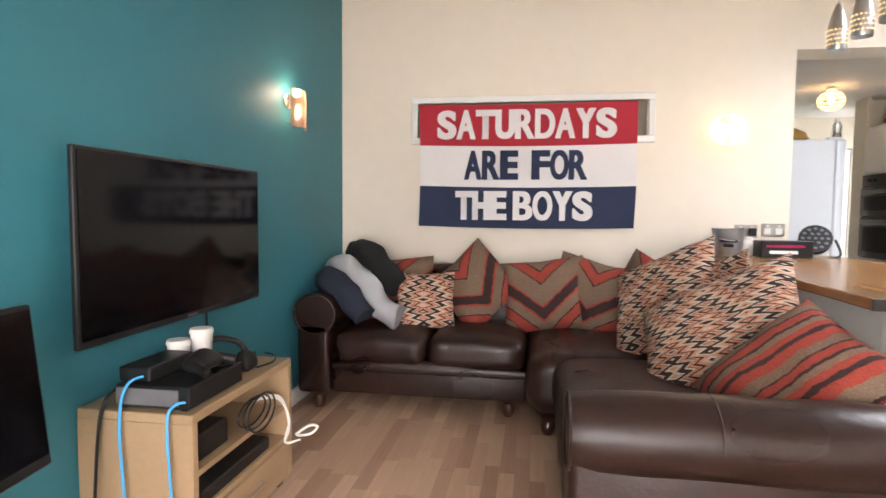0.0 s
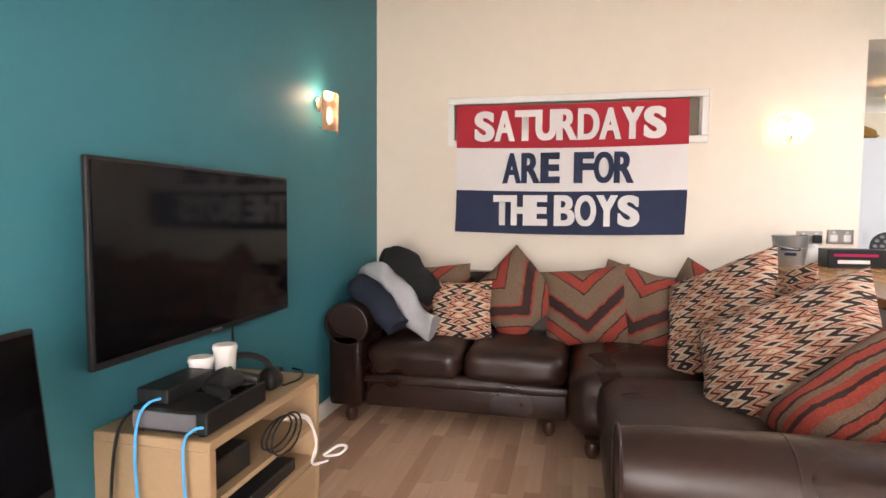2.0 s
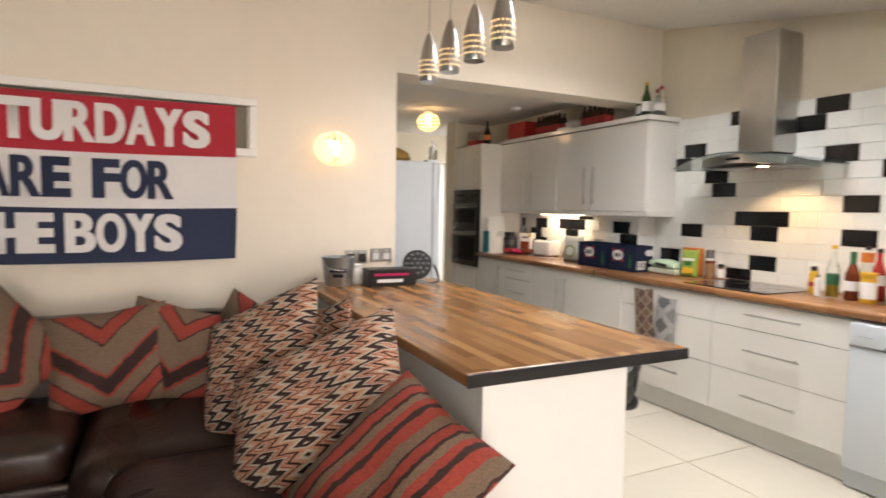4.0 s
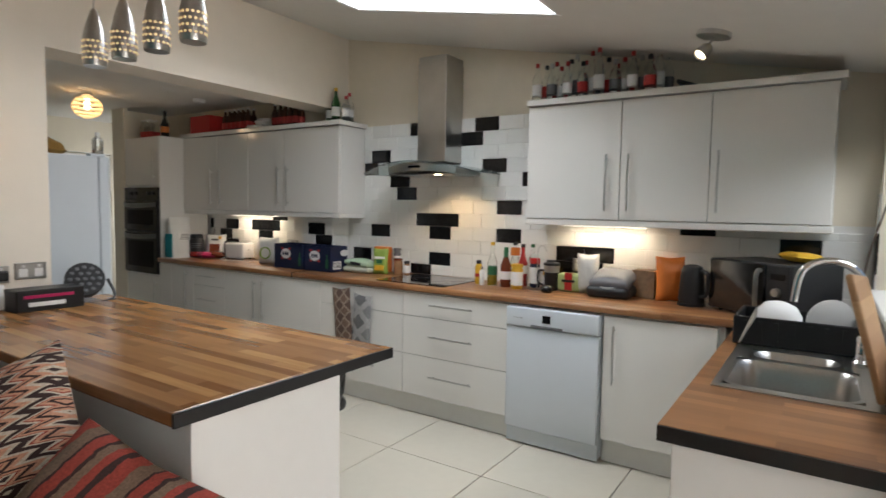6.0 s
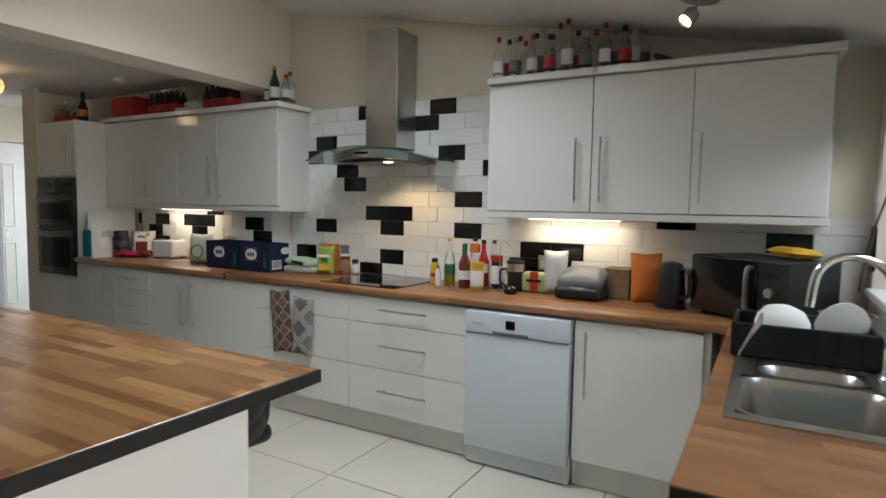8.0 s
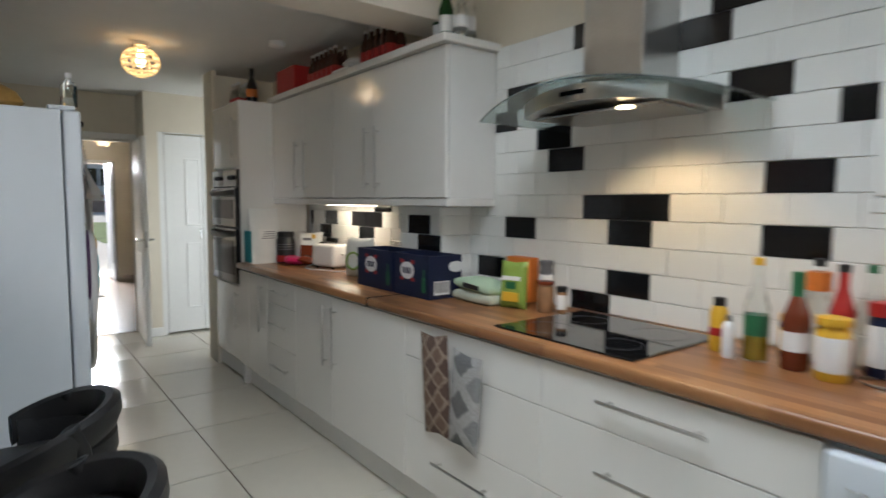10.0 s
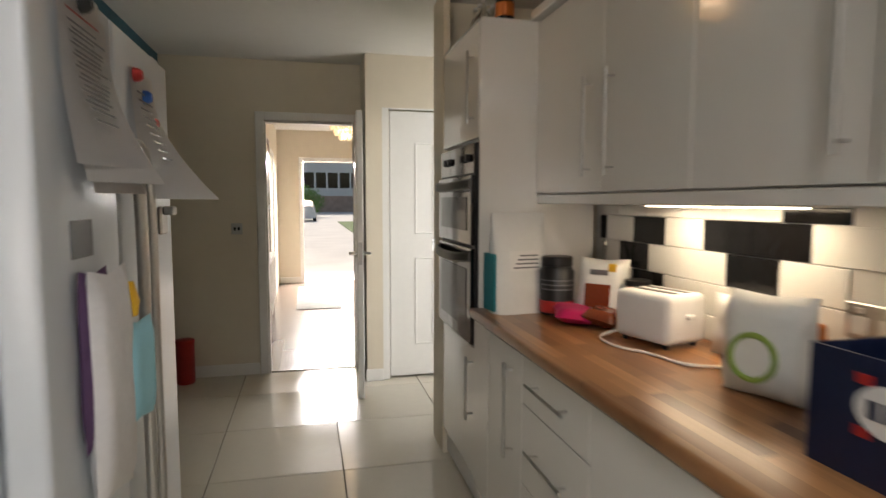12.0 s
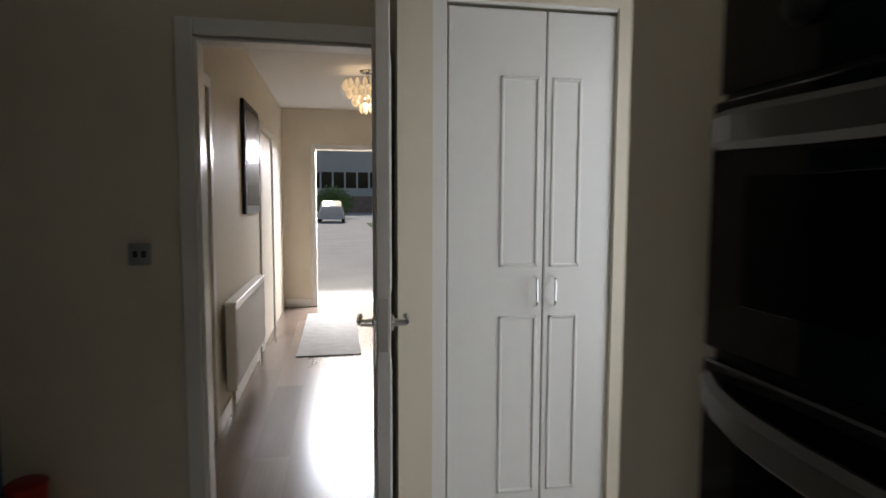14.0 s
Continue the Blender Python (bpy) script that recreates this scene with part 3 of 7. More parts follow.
def architrave_x(name, x0, x1, y, z1, out, label):
    """Door trim round an opening in a wall that runs along x; out is the side it stands proud on."""
    t = thing(name, ((x0 + x1) / 2, y, 0), label, "trim", kind="structure")
    y0, y1 = sorted((y, y + out * 0.018))
    for r in ((x0 - 0.065, x0, 0, z1 + 0.065), (x1, x1 + 0.065, 0, z1 + 0.065), (x0, x1, z1, z1 + 0.065)):
        part("trim", bx(r[0], r[1], y0, y1, r[2], r[3], 0.005, 2), WHITE, t)
    return t


def architrave_y(name, x, y0, y1, z1, out, label):
    t = thing(name, (x, (y0 + y1) / 2, 0), label, "trim", kind="structure")
    x0, x1 = sorted((x, x + out * 0.018))
    for r in ((y0 - 0.065, y0, 0, z1 + 0.065), (y1, y1 + 0.065, 0, z1 + 0.065), (y0, y1, z1, z1 + 0.065)):
        part("trim", bx(x0, x1, r[0], r[1], r[2], r[3], 0.005, 2), WHITE, t)
    return t


tk = architrave_x("trim_kitchen_door", 3.285, 3.953, 8.96, 1.968, -1, "white painted door trim")
part("lining", bx(3.285, 3.297, 8.962, 9.06, 0, 1.965), WHITE, tk), part("lining", bx(3.297, 4.0, 8.962, 9.06, 1.955, 1.965), WHITE, tk)
ts = architrave_y("trim_side_door", 2.43, 7.50, 8.28, 1.98, 1, "white painted door trim")
part("lining", bx(2.235, 2.428, 8.255, 8.28, 0, 1.98), WHITE, ts), part("lining", bx(2.235, 2.428, 7.50, 7.525, 0, 1.98), WHITE, ts)
tf = architrave_x("trim_front_door", 3.63, 4.50, 14.1, 2.0, -1, "white painted front door trim")
tc = architrave_x("trim_cupboard", 4.165, 4.80, 8.58, 2.03, -1, "white painted cupboard trim")
th1 = architrave_y("trim_hall_door", 3.22, 9.36, 9.93, 1.95, 1, "white painted hall door trim")
th2 = architrave_y("trim_hall_door", 3.22, 12.0, 12.9, 1.98, 1, "white painted hall door trim")


def lever(parent, x, y, z, side, along):
    """A lever handle on a rose; side: the way it stands out (x), along: the way the lever points (y)."""
    b = lathe([(0.026, 0), (0.026, 0.008), (0.012, 0.012), (0.010, 0.045)], 0, 0, 0, 16)
    moved(b, Matrix.Translation((x, y, z)) @ Matrix.Rotation(radians(90 * side), 4, "Y"))
    tube([(x + side * 0.045, y, z), (x + side * 0.05, y + along * 0.03, z), (x + side * 0.05, y + along * 0.12, z - 0.004)], 0.009, 8, b)
    return part("door_handle", b, CHROME, parent, "chrome lever handle", True)


# the open kitchen door, built flat along y and then swung on its hinge
d1 = thing("door_1", (0, 0, 0), "white panelled internal door standing open with chrome levers", "door", kind="structure")
leaf = part("leaf", bx(-0.02, 0.02, -0.76, 0, 0.01, 1.95, 0.003), WHITE, d1)
for z0, z1 in ((0.22, 0.86), (1.08, 1.76)):
    for s in (-1, 1):
        x0, x1 = sorted((s * 0.0195, s * 0.026))
        part("moulding", bx(x0, x1, -0.65, -0.11, z0, z1, 0.005), WHITE, leaf)
lever(d1, 0.02, -0.70, 1.0, 1, 1), lever(d1, -0.02, -0.70, 1.0, -1, 1)
part("lock_plate", bx(-0.012, 0.012, -0.7635, -0.7595, 0.93, 1.08), STEEL, d1)
d1.matrix_basis = pose(3.985, 8.93, 0, 0, 0, -3.5)

d2 = thing("door_2", (4.5, 14.1, 0), "dark front door standing open into the hall", "door", kind="structure")
leaf = part("leaf", bx(4.46, 4.50, 13.28, 14.06, 0.01, 1.99, 0.003), GREY, d2)
part("glazing_bar", bx(4.45, 4.459, 13.40, 13.44, 0.3, 1.9), BLACK, leaf)

cup = thing("cupboard_doors", (4.5, 8.6, 0), "white built-in cupboard with panelled double doors", "cupboard", kind="structure")
for x0, x1, hx in ((4.172, 4.526, 4.495), (4.532, 4.795, 4.565)):
    dl = part("door", bx(x0, x1, 8.575, 8.60, 0.02, 2.02, 0.003), WHITE, cup)
    a, c = (x0 + 0.19, x1 - 0.02) if x0 < 4.4 else (x0 + 0.02, x1 - 0.13)
    for z0, z1 in ((0.26, 0.93), (1.11, 1.79)):
        for r in ((a, c, z0, z0 + 0.012), (a, c, z1 - 0.012, z1), (a, a + 0.012, z0, z1), (c - 0.012, c, z0, z1)):
            part("moulding", bx(r[0], r[1], 8.568, 8.577, r[2], r[3], 0.003), WHITE, dl)
    part("handle", tube([(hx, 8.575, 0.965), (hx, 8.545, 0.975), (hx, 8.54, 1.02), (hx, 8.545, 1.065), (hx, 8.575, 1.075)], 0.005), CHROME, dl, "chrome bow handle", True)

END_X, END_Y, HALL_X, HALL_Y = -0.125, -0.04, -0.225, -0.06
nudge(END_X, END_Y, 0, wall_end, tk, d1)
nudge(-0.098, -0.013, 0, tc, cup)
nudge(HALL_X, HALL_Y, 0, wall_hall, tf, th1, th2, d2)
for r, nm in (((-0.70, -0.685, -1.2, 4.60, 0, 0.10), "west"), ((-0.68, 1.6, 4.605, 4.62, 0, 0.10), "north"), ((2.45, 3.09, 8.905, 8.92, 0, 0.09), "end"),
              ((2.43, 2.445, 8.35, 8.90, 0, 0.09), "teal"), ((3.885, 4.015, 8.525, 8.54, 0, 0.09), "nib"), ((2.995, 3.01, 9.95, 11.87, 0, 0.10), "hall"),
              ((3.015, 3.335, 14.025, 14.04, 0, 0.10), "porch"), ((4.71, 4.725, 9.0, 14.0, 0, 0.1), "hall_side")):
    solo("baseboard_" + nm, bx(*r, 0.004, 2), WHITE, "white painted skirting board", "skirting", kind="structure")


# ---- lounge ----
def leg_bun(parent, x, y):
    part("foot", lathe([(0.022, 0), (0.034, 0.02), (0.038, 0.05), (0.028, 0.075), (0.04, 0.10)], x, y, 0, 16), DARKWOOD, parent, "dark turned wooden foot", True)


sofa = thing("corner_sofa", (0.7, 3.9, 0), "dark brown leather corner sofa with scrolled arms", "sofa")
FR, ZB, ZS = 3.66, 0.10, 0.27
part("base", bx(-0.44, 0.70, FR + 0.015, 4.5, ZB, ZS, 0.02, 3), LEATHER, sofa, "", True)
part("base_rail", puff(-0.44, 0.70, FR - 0.01, FR + 0.05, 0.235, 0.285, 0.02, 0.002), LEATHER, sofa, "", True)
part("seat", puff(-0.43, 0.125, FR - 0.02, 4.30, 0.27, 0.46, 0.07, 0.014, 1), LEATHER, sofa, "creased seat cushion", True)
part("seat", puff(0.13, 0.695, FR - 0.02, 4.30, 0.27, 0.46, 0.07, 0.014, 5), LEATHER, sofa, "creased seat cushion", True)
part("corner_seat", puff(0.70, 1.70, 3.36, 4.30, 0.13, 0.455, 0.11, 0.012, 8), LEATHER, sofa, "", True)
part("corner_base", bx(0.74, 1.7, 3.46, 4.4, ZB, 0.24, 0.06, 3), LEATHER, sofa, "", True)
part("chaise_seat", puff(0.83, 1.70, 2.34, 3.38, 0.26, 0.465, 0.08, 0.012, 12), LEATHER, sofa, "", True)
part("chaise_base", bx(0.85, 1.76, 2.30, 3.44, ZB, 0.30, 0.03, 3), LEATHER, sofa, "", True)
part("back", puff(-0.60, 1.62, 4.24, 4.52, 0.30, 0.80, 0.09, 0.012, 3), LEATHER, sofa, "", True)
part("side_back", puff(1.58, 1.80, 2.85, 4.50, 0.30, 0.76, 0.09, 0.012, 6), LEATHER, sofa, "", True)


def scroll_arm(parent, m, length, seed, up=0.0):
    """A rolled arm along its own x: panel below, a full roll on top and a scrolled end with piping."""
    b = bx(0, length, -0.10, 0.10, 0.10, 0.47 + up, 0.03, 3)
    base_m, m = m, m @ Matrix.Translation((0, 0, up))
    arm = part("arm", moved(b, base_m), LEATHER, parent, "", True)
    rings = bmesh.new()
    n = 20
    prof = []
    for i in range(n):
        a = 2 * math.pi * i / n
        prof.append((-0.01 + 0.135 * math.cos(a), 0.515 + 0.125 * math.sin(a)))
    rows = []
    for k in range(13):
        x = length * k / 12
        sh = 1 - 0.10 * (1 if k in (0, 12) else 0)
        row = []
        for (py, pz) in prof:
            q = Vector((x, py * sh, 0.515 + (pz - 0.515) * sh))
            row.append(rings.verts.new(q + 0.007 * Vector((0, noise.noise(q * 6 + Vector((seed, 0, 0))), noise.noise(q * 6 + Vector((0, seed, 0)))))))
        rows.append(row)
    for a, c in zip(rows, rows[1:]):
        for i in range(n):
            j = (i + 1) % n
            rings.faces.new((a[i], a[j], c[j], c[i]))
    rings.faces.new(rows[0]), rings.faces.new(rows[-1])
    part("arm_roll", moved(rings, m), LEATHER, arm, "", True)
    part("arm_piping", moved(tube([(0.0, -0.01 + 0.125 * math.cos(a * math.pi / 6), 0.515 + 0.115 * math.sin(a * math.pi / 6)) for a in range(13)], 0.007), m), LEATHER, arm, "", True)
    part("arm_seam", moved(tube([(length * 0.42, -0.01 + 0.135 * math.cos(a * math.pi / 6), 0.515 + 0.126 * math.sin(a * math.pi / 6)) for a in range(7)], 0.004), m), LEATHER, arm, "", True)


scroll_arm(sofa, Matrix.Translation((-0.545, FR - 0.03, 0)) @ Matrix.Rotation(radians(90), 4, "Z"), 0.86, 2, 0.055)
scroll_arm(sofa, Matrix.Translation((0.84, 2.23, 0)), 0.98, 7)
for p in ((-0.53, 3.70), (0.60, 3.74), (0.82, 3.50), (0.92, 2.24), (1.70, 2.24), (-0.53, 4.42), (1.66, 4.3)):
    leg_bun(sofa, *p)

CUSHIONS = [
    # centre, width, height, thick, tilt back, spin, turn, cloth, words
    ((-0.16, 4.14, 0.66), 0.50, 0.44, 0.15, 72, 4, 3, CHEVRON, "red, brown and tan chevron cushion against the sofa back"),
    ((0.06, 3.98, 0.62), 0.37, 0.36, 0.13, 72, 2, 4, AZTEC, "small peach and black patterned cushion leaning on another"),
    ((0.36, 4.14, 0.70), 0.46, 0.46, 0.15, 72, 46, -4, CHEVRON, "red and tan chevron cushion standing on its corner"),
    ((0.80, 4.08, 0.665), 0.52, 0.46, 0.15, 72, 8, -6, CHEVRON, "red and tan chevron cushion on the corner seat"),
    ((1.10, 4.06, 0.66), 0.56, 0.46, 0.15, 72, -14, -14, CHEVRON, "wide chevron cushion in the sofa corner"),
    ((1.40, 3.94, 0.66), 0.52, 0.48, 0.15, 70, -24, -34, CHEVRON, "chevron cushion tucked behind patterned cushions"),
    ((1.40, 3.56, 0.73), 0.60, 0.58, 0.16, 58, 30, -56, AZTEC, "large peach, cream and black patterned cushion"),
    ((1.50, 3.00, 0.675), 0.70, 0.62, 0.17, 48, 38, -58, AZTEC, "large peach and black patterned cushion slumped on the seat"),
    ((1.60, 2.53, 0.615), 0.52, 0.48, 0.17, 48, 62, -52, STRIPE, "red and tan striped cushion near the sofa arm"),
    ((1.62, 3.44, 0.75), 0.50, 0.44, 0.12, 78, 16, -84, AZTEC, "dark patterned cushion wedged by the breakfast bar"),
]
for i, (c, w, h, t, tilt, spin, turn, cloth, words) in enumerate(CUSHIONS):
    ob = solo("cushion", pillow(w, h, t, seed=i), cloth, words, "cushion", "sofa cushions", smooth=True)
    ob.matrix_world = pose(*c, 0, 0, turn) @ pose(0, 0, 0, tilt, 0, 0) @ pose(0, 0, 0, 0, 0, spin)


def drape(name, pts, r, material, words, squash=1.0, seed=0):
    """A folded, crumpled garment: a fat uneven roll along a line."""
    b = tube(pts, r, 18)
    for v in b.verts:
        v.co += 0.035 * Vector((noise.noise(v.co * 8 + Vector((seed, 0, 0))), noise.noise(v.co * 8 + Vector((0, seed, 3))), noise.noise(v.co * 7 + Vector((5, 0, seed)))))
    return solo(name, b, material, words, "clothing", smooth=True)


drape("navy_jacket", [(-0.60, 4.02, 0.725), (-0.50, 3.84, 0.735), (-0.36, 3.76, 0.655), (-0.26, 3.74, 0.555)], 0.085, NAVYCLOTH, "navy padded jacket slung over the sofa arm", seed=1)
drape("grey_hoodie", [(-0.60, 4.20, 0.775), (-0.46, 4.02, 0.815), (-0.30, 3.90, 0.715), (-0.16, 3.82, 0.575), (-0.06, 3.80, 0.545)], 0.075, GREYCLOTH, "pale grey hooded top draped over the sofa arm", seed=4)
drape("black_fleece", [(-0.48, 4.28, 0.895), (-0.36, 4.12, 0.885), (-0.22, 4.02, 0.795), (-0.10, 3.98, 0.695)], 0.09, BLACKCLOTH, "black fleece thrown on top of the clothes pile", seed=8)

# flag
flag = thing("flag", (0.66, 4.57, 1.5), "red, white and navy slogan flag hung over the window", "flag")


def cloth_band(z0, z1, x0=-0.10, x1=1.41, y=4.572, nx=40, nz=6):
    bm = bmesh.new()
    g = {}
    for i in range(nx + 1):
        for j in range(nz + 1):
            x, z = x0 + (x1 - x0) * i / nx, z0 + (z1 - z0) * j / nz
            y2 = y + 0.006 * math.sin(x * 9 + z * 2) * (1.95 - z) + 0.004 * noise.noise(Vector((x * 4, z * 4, 1)))
            g[i, j] = bm.verts.new((x + 0.01 * (1.95 - z) * math.sin(z * 5), y2, z - 0.012 * math.sin((x - x0) / (x1 - x0) * math.pi)))
    for i in range(nx):
        for j in range(nz):
            bm.faces.new((g[i, j], g[i + 1, j], g[i + 1, j + 1], g[i, j + 1]))
    ret = bmesh.ops.extrude_face_region(bm, geom=bm.faces[:])
    for v in [e for e in ret["geom"] if isinstance(e, bmesh.types.BMVert)]:
        v.co.y += 0.002
    return bm


for z0, z1, mt in ((1.655, 1.945, FLAG_RED), (1.365, 1.655, FLAG_WHITE), (1.075, 1.365, FLAG_NAVY)):
    part("stripe", cloth_band(z0, z1), mt, flag, "", True)
# each letter: the word, its height up the flag, its left end, letter width and gap
for word, z, x, w, mt in (("SATURDAYS", 1.795, 0.03, 0.128, FLAG_WHITE), ("ARE", 1.51, 0.225, 0.118, FLAG_NAVY), ("FOR", 1.51, 0.70, 0.118, FLAG_NAVY), ("THE", 1.225, 0.165, 0.112, FLAG_WHITE), ("BOYS", 1.225, 0.575, 0.127, FLAG_WHITE)):
    for i, c in enumerate(word):
        lettering(c, w, 0.205, flag, mt, Matrix.Translation((x + (i + 0.5) * (w + 0.010), 4.5555, z)) @ Matrix.Rotation(radians(90), 4, "X"), 0.022 if c in "BRAOD" else 0.04, "letter", "bold printed letter")


def wall_light(at, face, words):
    """A wall lamp: back plate, arm, curved glass shade and bulb. face: the angle of its front about z."""
    t = thing("wall_light", (0, 0, 0), words, "wall lamp", "wall lamps")
    part("back_plate", moved(lathe([(0.03, 0), (0.045, 0.004), (0.045, 0.016), (0.02, 0.022)], 0, 0, 0, 20), Matrix.Rotation(radians(-90), 4, "X") @ Matrix.Rotation(radians(180), 4, "X") @ Matrix.Translation((0, 0.06, 0))), CHROME, t, "", True)
    part("arm", tube([(0, -0.01, -0.06), (0, -0.07, -0.085), (0, -0.085, -0.05)], 0.008), CHROME, t, "", True)
    part("bulb", lathe([(0.008, -0.045), (0.016, -0.03), (0.02, 0.0), (0.012, 0.03), (0.003, 0.045)], 0, -0.085, 0.0, 14), BULB, t, "", True)
    return t


s1 = wall_light(None, 0, "chrome and glass wall light glowing on the teal wall")
b = bmesh.new()
for i in range(15):
    a = radians(-65 + 130 * i / 14)
    for z in (-0.095, 0.115):
        b.verts.new((0.105 * math.sin(a), -0.04 - 0.075 * math.cos(a), z))
b.verts.ensure_lookup_table()
for i in range(14):
    b.faces.new((b.verts[2 * i], b.verts[2 * i + 2], b.verts[2 * i + 3], b.verts[2 * i + 1]))
bmesh.ops.solidify(b, geom=b.faces[:], thickness=0.004)
part("shade", b, AMBER, s1, "curved amber glass shade", True)
s1.matrix_basis = pose(-0.70, 3.63, 1.745, 0, 0, 90)

s2 = wall_light(None, 0, "round beaded wall light glowing on the cream wall")
for i in range(9):
    a = radians(-90 + 180 * i / 8)
    b = tube([(0.115 * math.sin(a) * math.cos(radians(e)), -0.03 - 0.1 * math.cos(a) * math.cos(radians(e)), 0.10 * math.sin(radians(e))) for e in range(-80, 81, 20)], 0.005, 6)
    part("shade_string", b, SHADE, s2, "string of glass beads", True)
s2.matrix_basis = pose(1.99, 4.62, 1.74)

tv = thing("television", (-0.62, 2.53, 1.06), "large black flat television on a wall bracket", "television")
part("casing", bx(-0.624, -0.604, 1.955, 3.095, 0.75, 1.365, 0.006, 2), BLACK, tv)
part("screen", bx(-0.606, -0.600, 1.968, 3.082, 0.775, 1.352), SCREEN, tv, "dark glossy screen")
part("bracket", bx(-0.70, -0.624, 2.33, 2.73, 0.92, 1.22, 0.005), BLACK, tv)
part("badge", bx(-0.602, -0.598, 2.50, 2.56, 0.758, 0.766), GREY, tv)
solo("television_cable", tube([(-0.66, 2.72, 0.76), (-0.672, 2.74, 0.62), (-0.67, 2.72, 0.50)], 0.005), BLACK, "black cable hanging below the television", "cable", smooth=True)

st = thing("television_stand", (-0.53, 2.53, 0), "pale oak veneer television stand with open shelves and drawer", "tv stand")
X0, X1, Y0, Y1, ZT = -0.695, -0.295, 2.04, 2.765, 0.545
part("top", bx(X0, X1, Y0, Y1, ZT - 0.03, ZT, 0.003), OAK, st)
for y in (Y0, Y1 - 0.03):
    part("side_panel", bx(X0, X1, y, y + 0.03, 0.03, ZT - 0.03, 0.002), OAK, st)
part("shelf", bx(X0, X1 - 0.02, Y0 + 0.03, Y1 - 0.03, 0.325, 0.345), OAK, st)
part("shelf", bx(X0, X1 - 0.01, Y0 + 0.03, Y1 - 0.03, 0.195, 0.215), OAK, st)
part("back_panel", bx(X0, X0 + 0.008, Y0 + 0.03, Y1 - 0.03, 0.03, ZT - 0.03), OAK, st)
dr = part("drawer", bx(X1 - 0.02, X1 - 0.002, Y0 + 0.033, Y1 - 0.033, 0.04, 0.19, 0.002), OAK, st)
part("handle", tube([(X1, 2.33, 0.13), (X1 + 0.02, 2.34, 0.13), (X1 + 0.02, 2.46, 0.13), (X1, 2.47, 0.13)], 0.005), STEEL, dr, "", True)
for p in ((X0 + 0.04, Y0 + 0.05), (X1 - 0.05, Y0 + 0.05), (X0 + 0.04, Y1 - 0.05), (X1 - 0.05, Y1 - 0.05)):
    part("foot", bx(p[0] - 0.02, p[0] + 0.02, p[1] - 0.02, p[1] + 0.02, 0, 0.04), BLACK, st)

before_stand_things = set(scene.objects)
con = thing("games_console", (-0.53, 2.36, ZT), "black games console with grey side vents", "games console")
part("body", bx(-0.66, -0.405, 2.17, 2.50, ZT + 0.006, ZT + 0.078, 0.004), BLACK, con)
part("vent", bx(-0.655, -0.44, 2.166, 2.171, ZT + 0.016, ZT + 0.068), GREY, con)
part("lid", bx(-0.655, -0.41, 2.335, 2.495, ZT + 0.077, ZT + 0.082, 0.001), BLACKGLASS, con)
for p in ((-0.64, 2.19), (-0.43, 2.19), (-0.64, 2.48), (-0.43, 2.48)):
    part("foot", bx(p[0] - 0.01, p[0] + 0.01, p[1] - 0.01, p[1] + 0.01, ZT, ZT + 0.008), BLACK, con)
solo("power_brick", bx(-0.67, -0.56, 2.20, 2.44, ZT + 0.079, ZT + 0.125, 0.006, 2), BLACK, "black box lying on the games console", "power adapter")
pad = thing("game_controller", (-0.47, 2.36, ZT + 0.08), "black wireless game controller on the console", "game controller")
b = puff(-0.52, -0.43, 2.30, 2.42, ZT + 0.088, ZT + 0.125, 0.017, 0.002)
part("body", b, BLACK, pad, "", True)
for y in (2.29, 2.43):
    part("grip", tube([(-0.48, y, ZT + 0.11), (-0.44, y + (y - 2.36) * 0.15, ZT + 0.105), (-0.405, y + (y - 2.36) * 0.3, ZT + 0.097)], 0.017, 10), BLACK, pad, "", True)
for y in (2.33, 2.39):
    part("thumbstick", lathe([(0.008, 0), (0.006, 0.012), (0.011, 0.014), (0.010, 0.018)], -0.475, y, ZT + 0.122, 10), BLACK, pad, "", True)


def paper_cup(at, h, words):
    t = thing("paper_cup", at, words, "cup", "paper cups")
    x, y, z = at
    part("cup", lathe([(0.028, 0), (0.030, 0.004), (0.041, h)], x, y, z, 24), CARD, t, "", True)
    part("lid", lathe([(0.044, h), (0.044, h + 0.008), (0.040, h + 0.018), (0.037, h + 0.018)], x, y, z, 24), CARD, t, "white plastic lid", True)
    return t


c1 = paper_cup((-0.60, 2.555, ZT), 0.165, "tall white paper coffee cup with a green emblem")
part("emblem", moved(lathe([(0.022, 0), (0.022, 0.003)], 0, 0, 0, 20), Matrix.Translation((-0.574, 2.529, ZT + 0.09)) @ Matrix.Rotation(radians(-45), 4, "Z") @ Matrix.Rotation(radians(80), 4, "Y")), GREEN, c1, "round green emblem")
paper_cup((-0.645, 2.55 - 0.07, ZT), 0.135, "short white paper coffee cup with a lid")
hp = thing("headset", (-0.52, 2.64, ZT), "black over-ear gaming headset lying on the stand", "headset")
part("headband", tube([(-0.60, 2.58, ZT + 0.03), (-0.61, 2.58, ZT + 0.10), (-0.56, 2.60, ZT + 0.135), (-0.49, 2.64, ZT + 0.11), (-0.47, 2.66, ZT + 0.05)], 0.012), BLACK, hp, "", True)
for p in ((-0.60, 2.585), (-0.475, 2.65)):
    part("ear_cup", puff(p[0] - 0.04, p[0] + 0.04, p[1] - 0.045, p[1] + 0.045, ZT, ZT + 0.055, 0.024, 0.002), BLACK, hp, "", True)
rem = thing("remote_control", (-0.5, 2.80, ZT), "black television remote control", "remote control", "remote controls")
part("body", bx(-0.59, -0.545, 2.70, 2.88, ZT, ZT + 0.018, 0.004, 2), BLACK, rem)
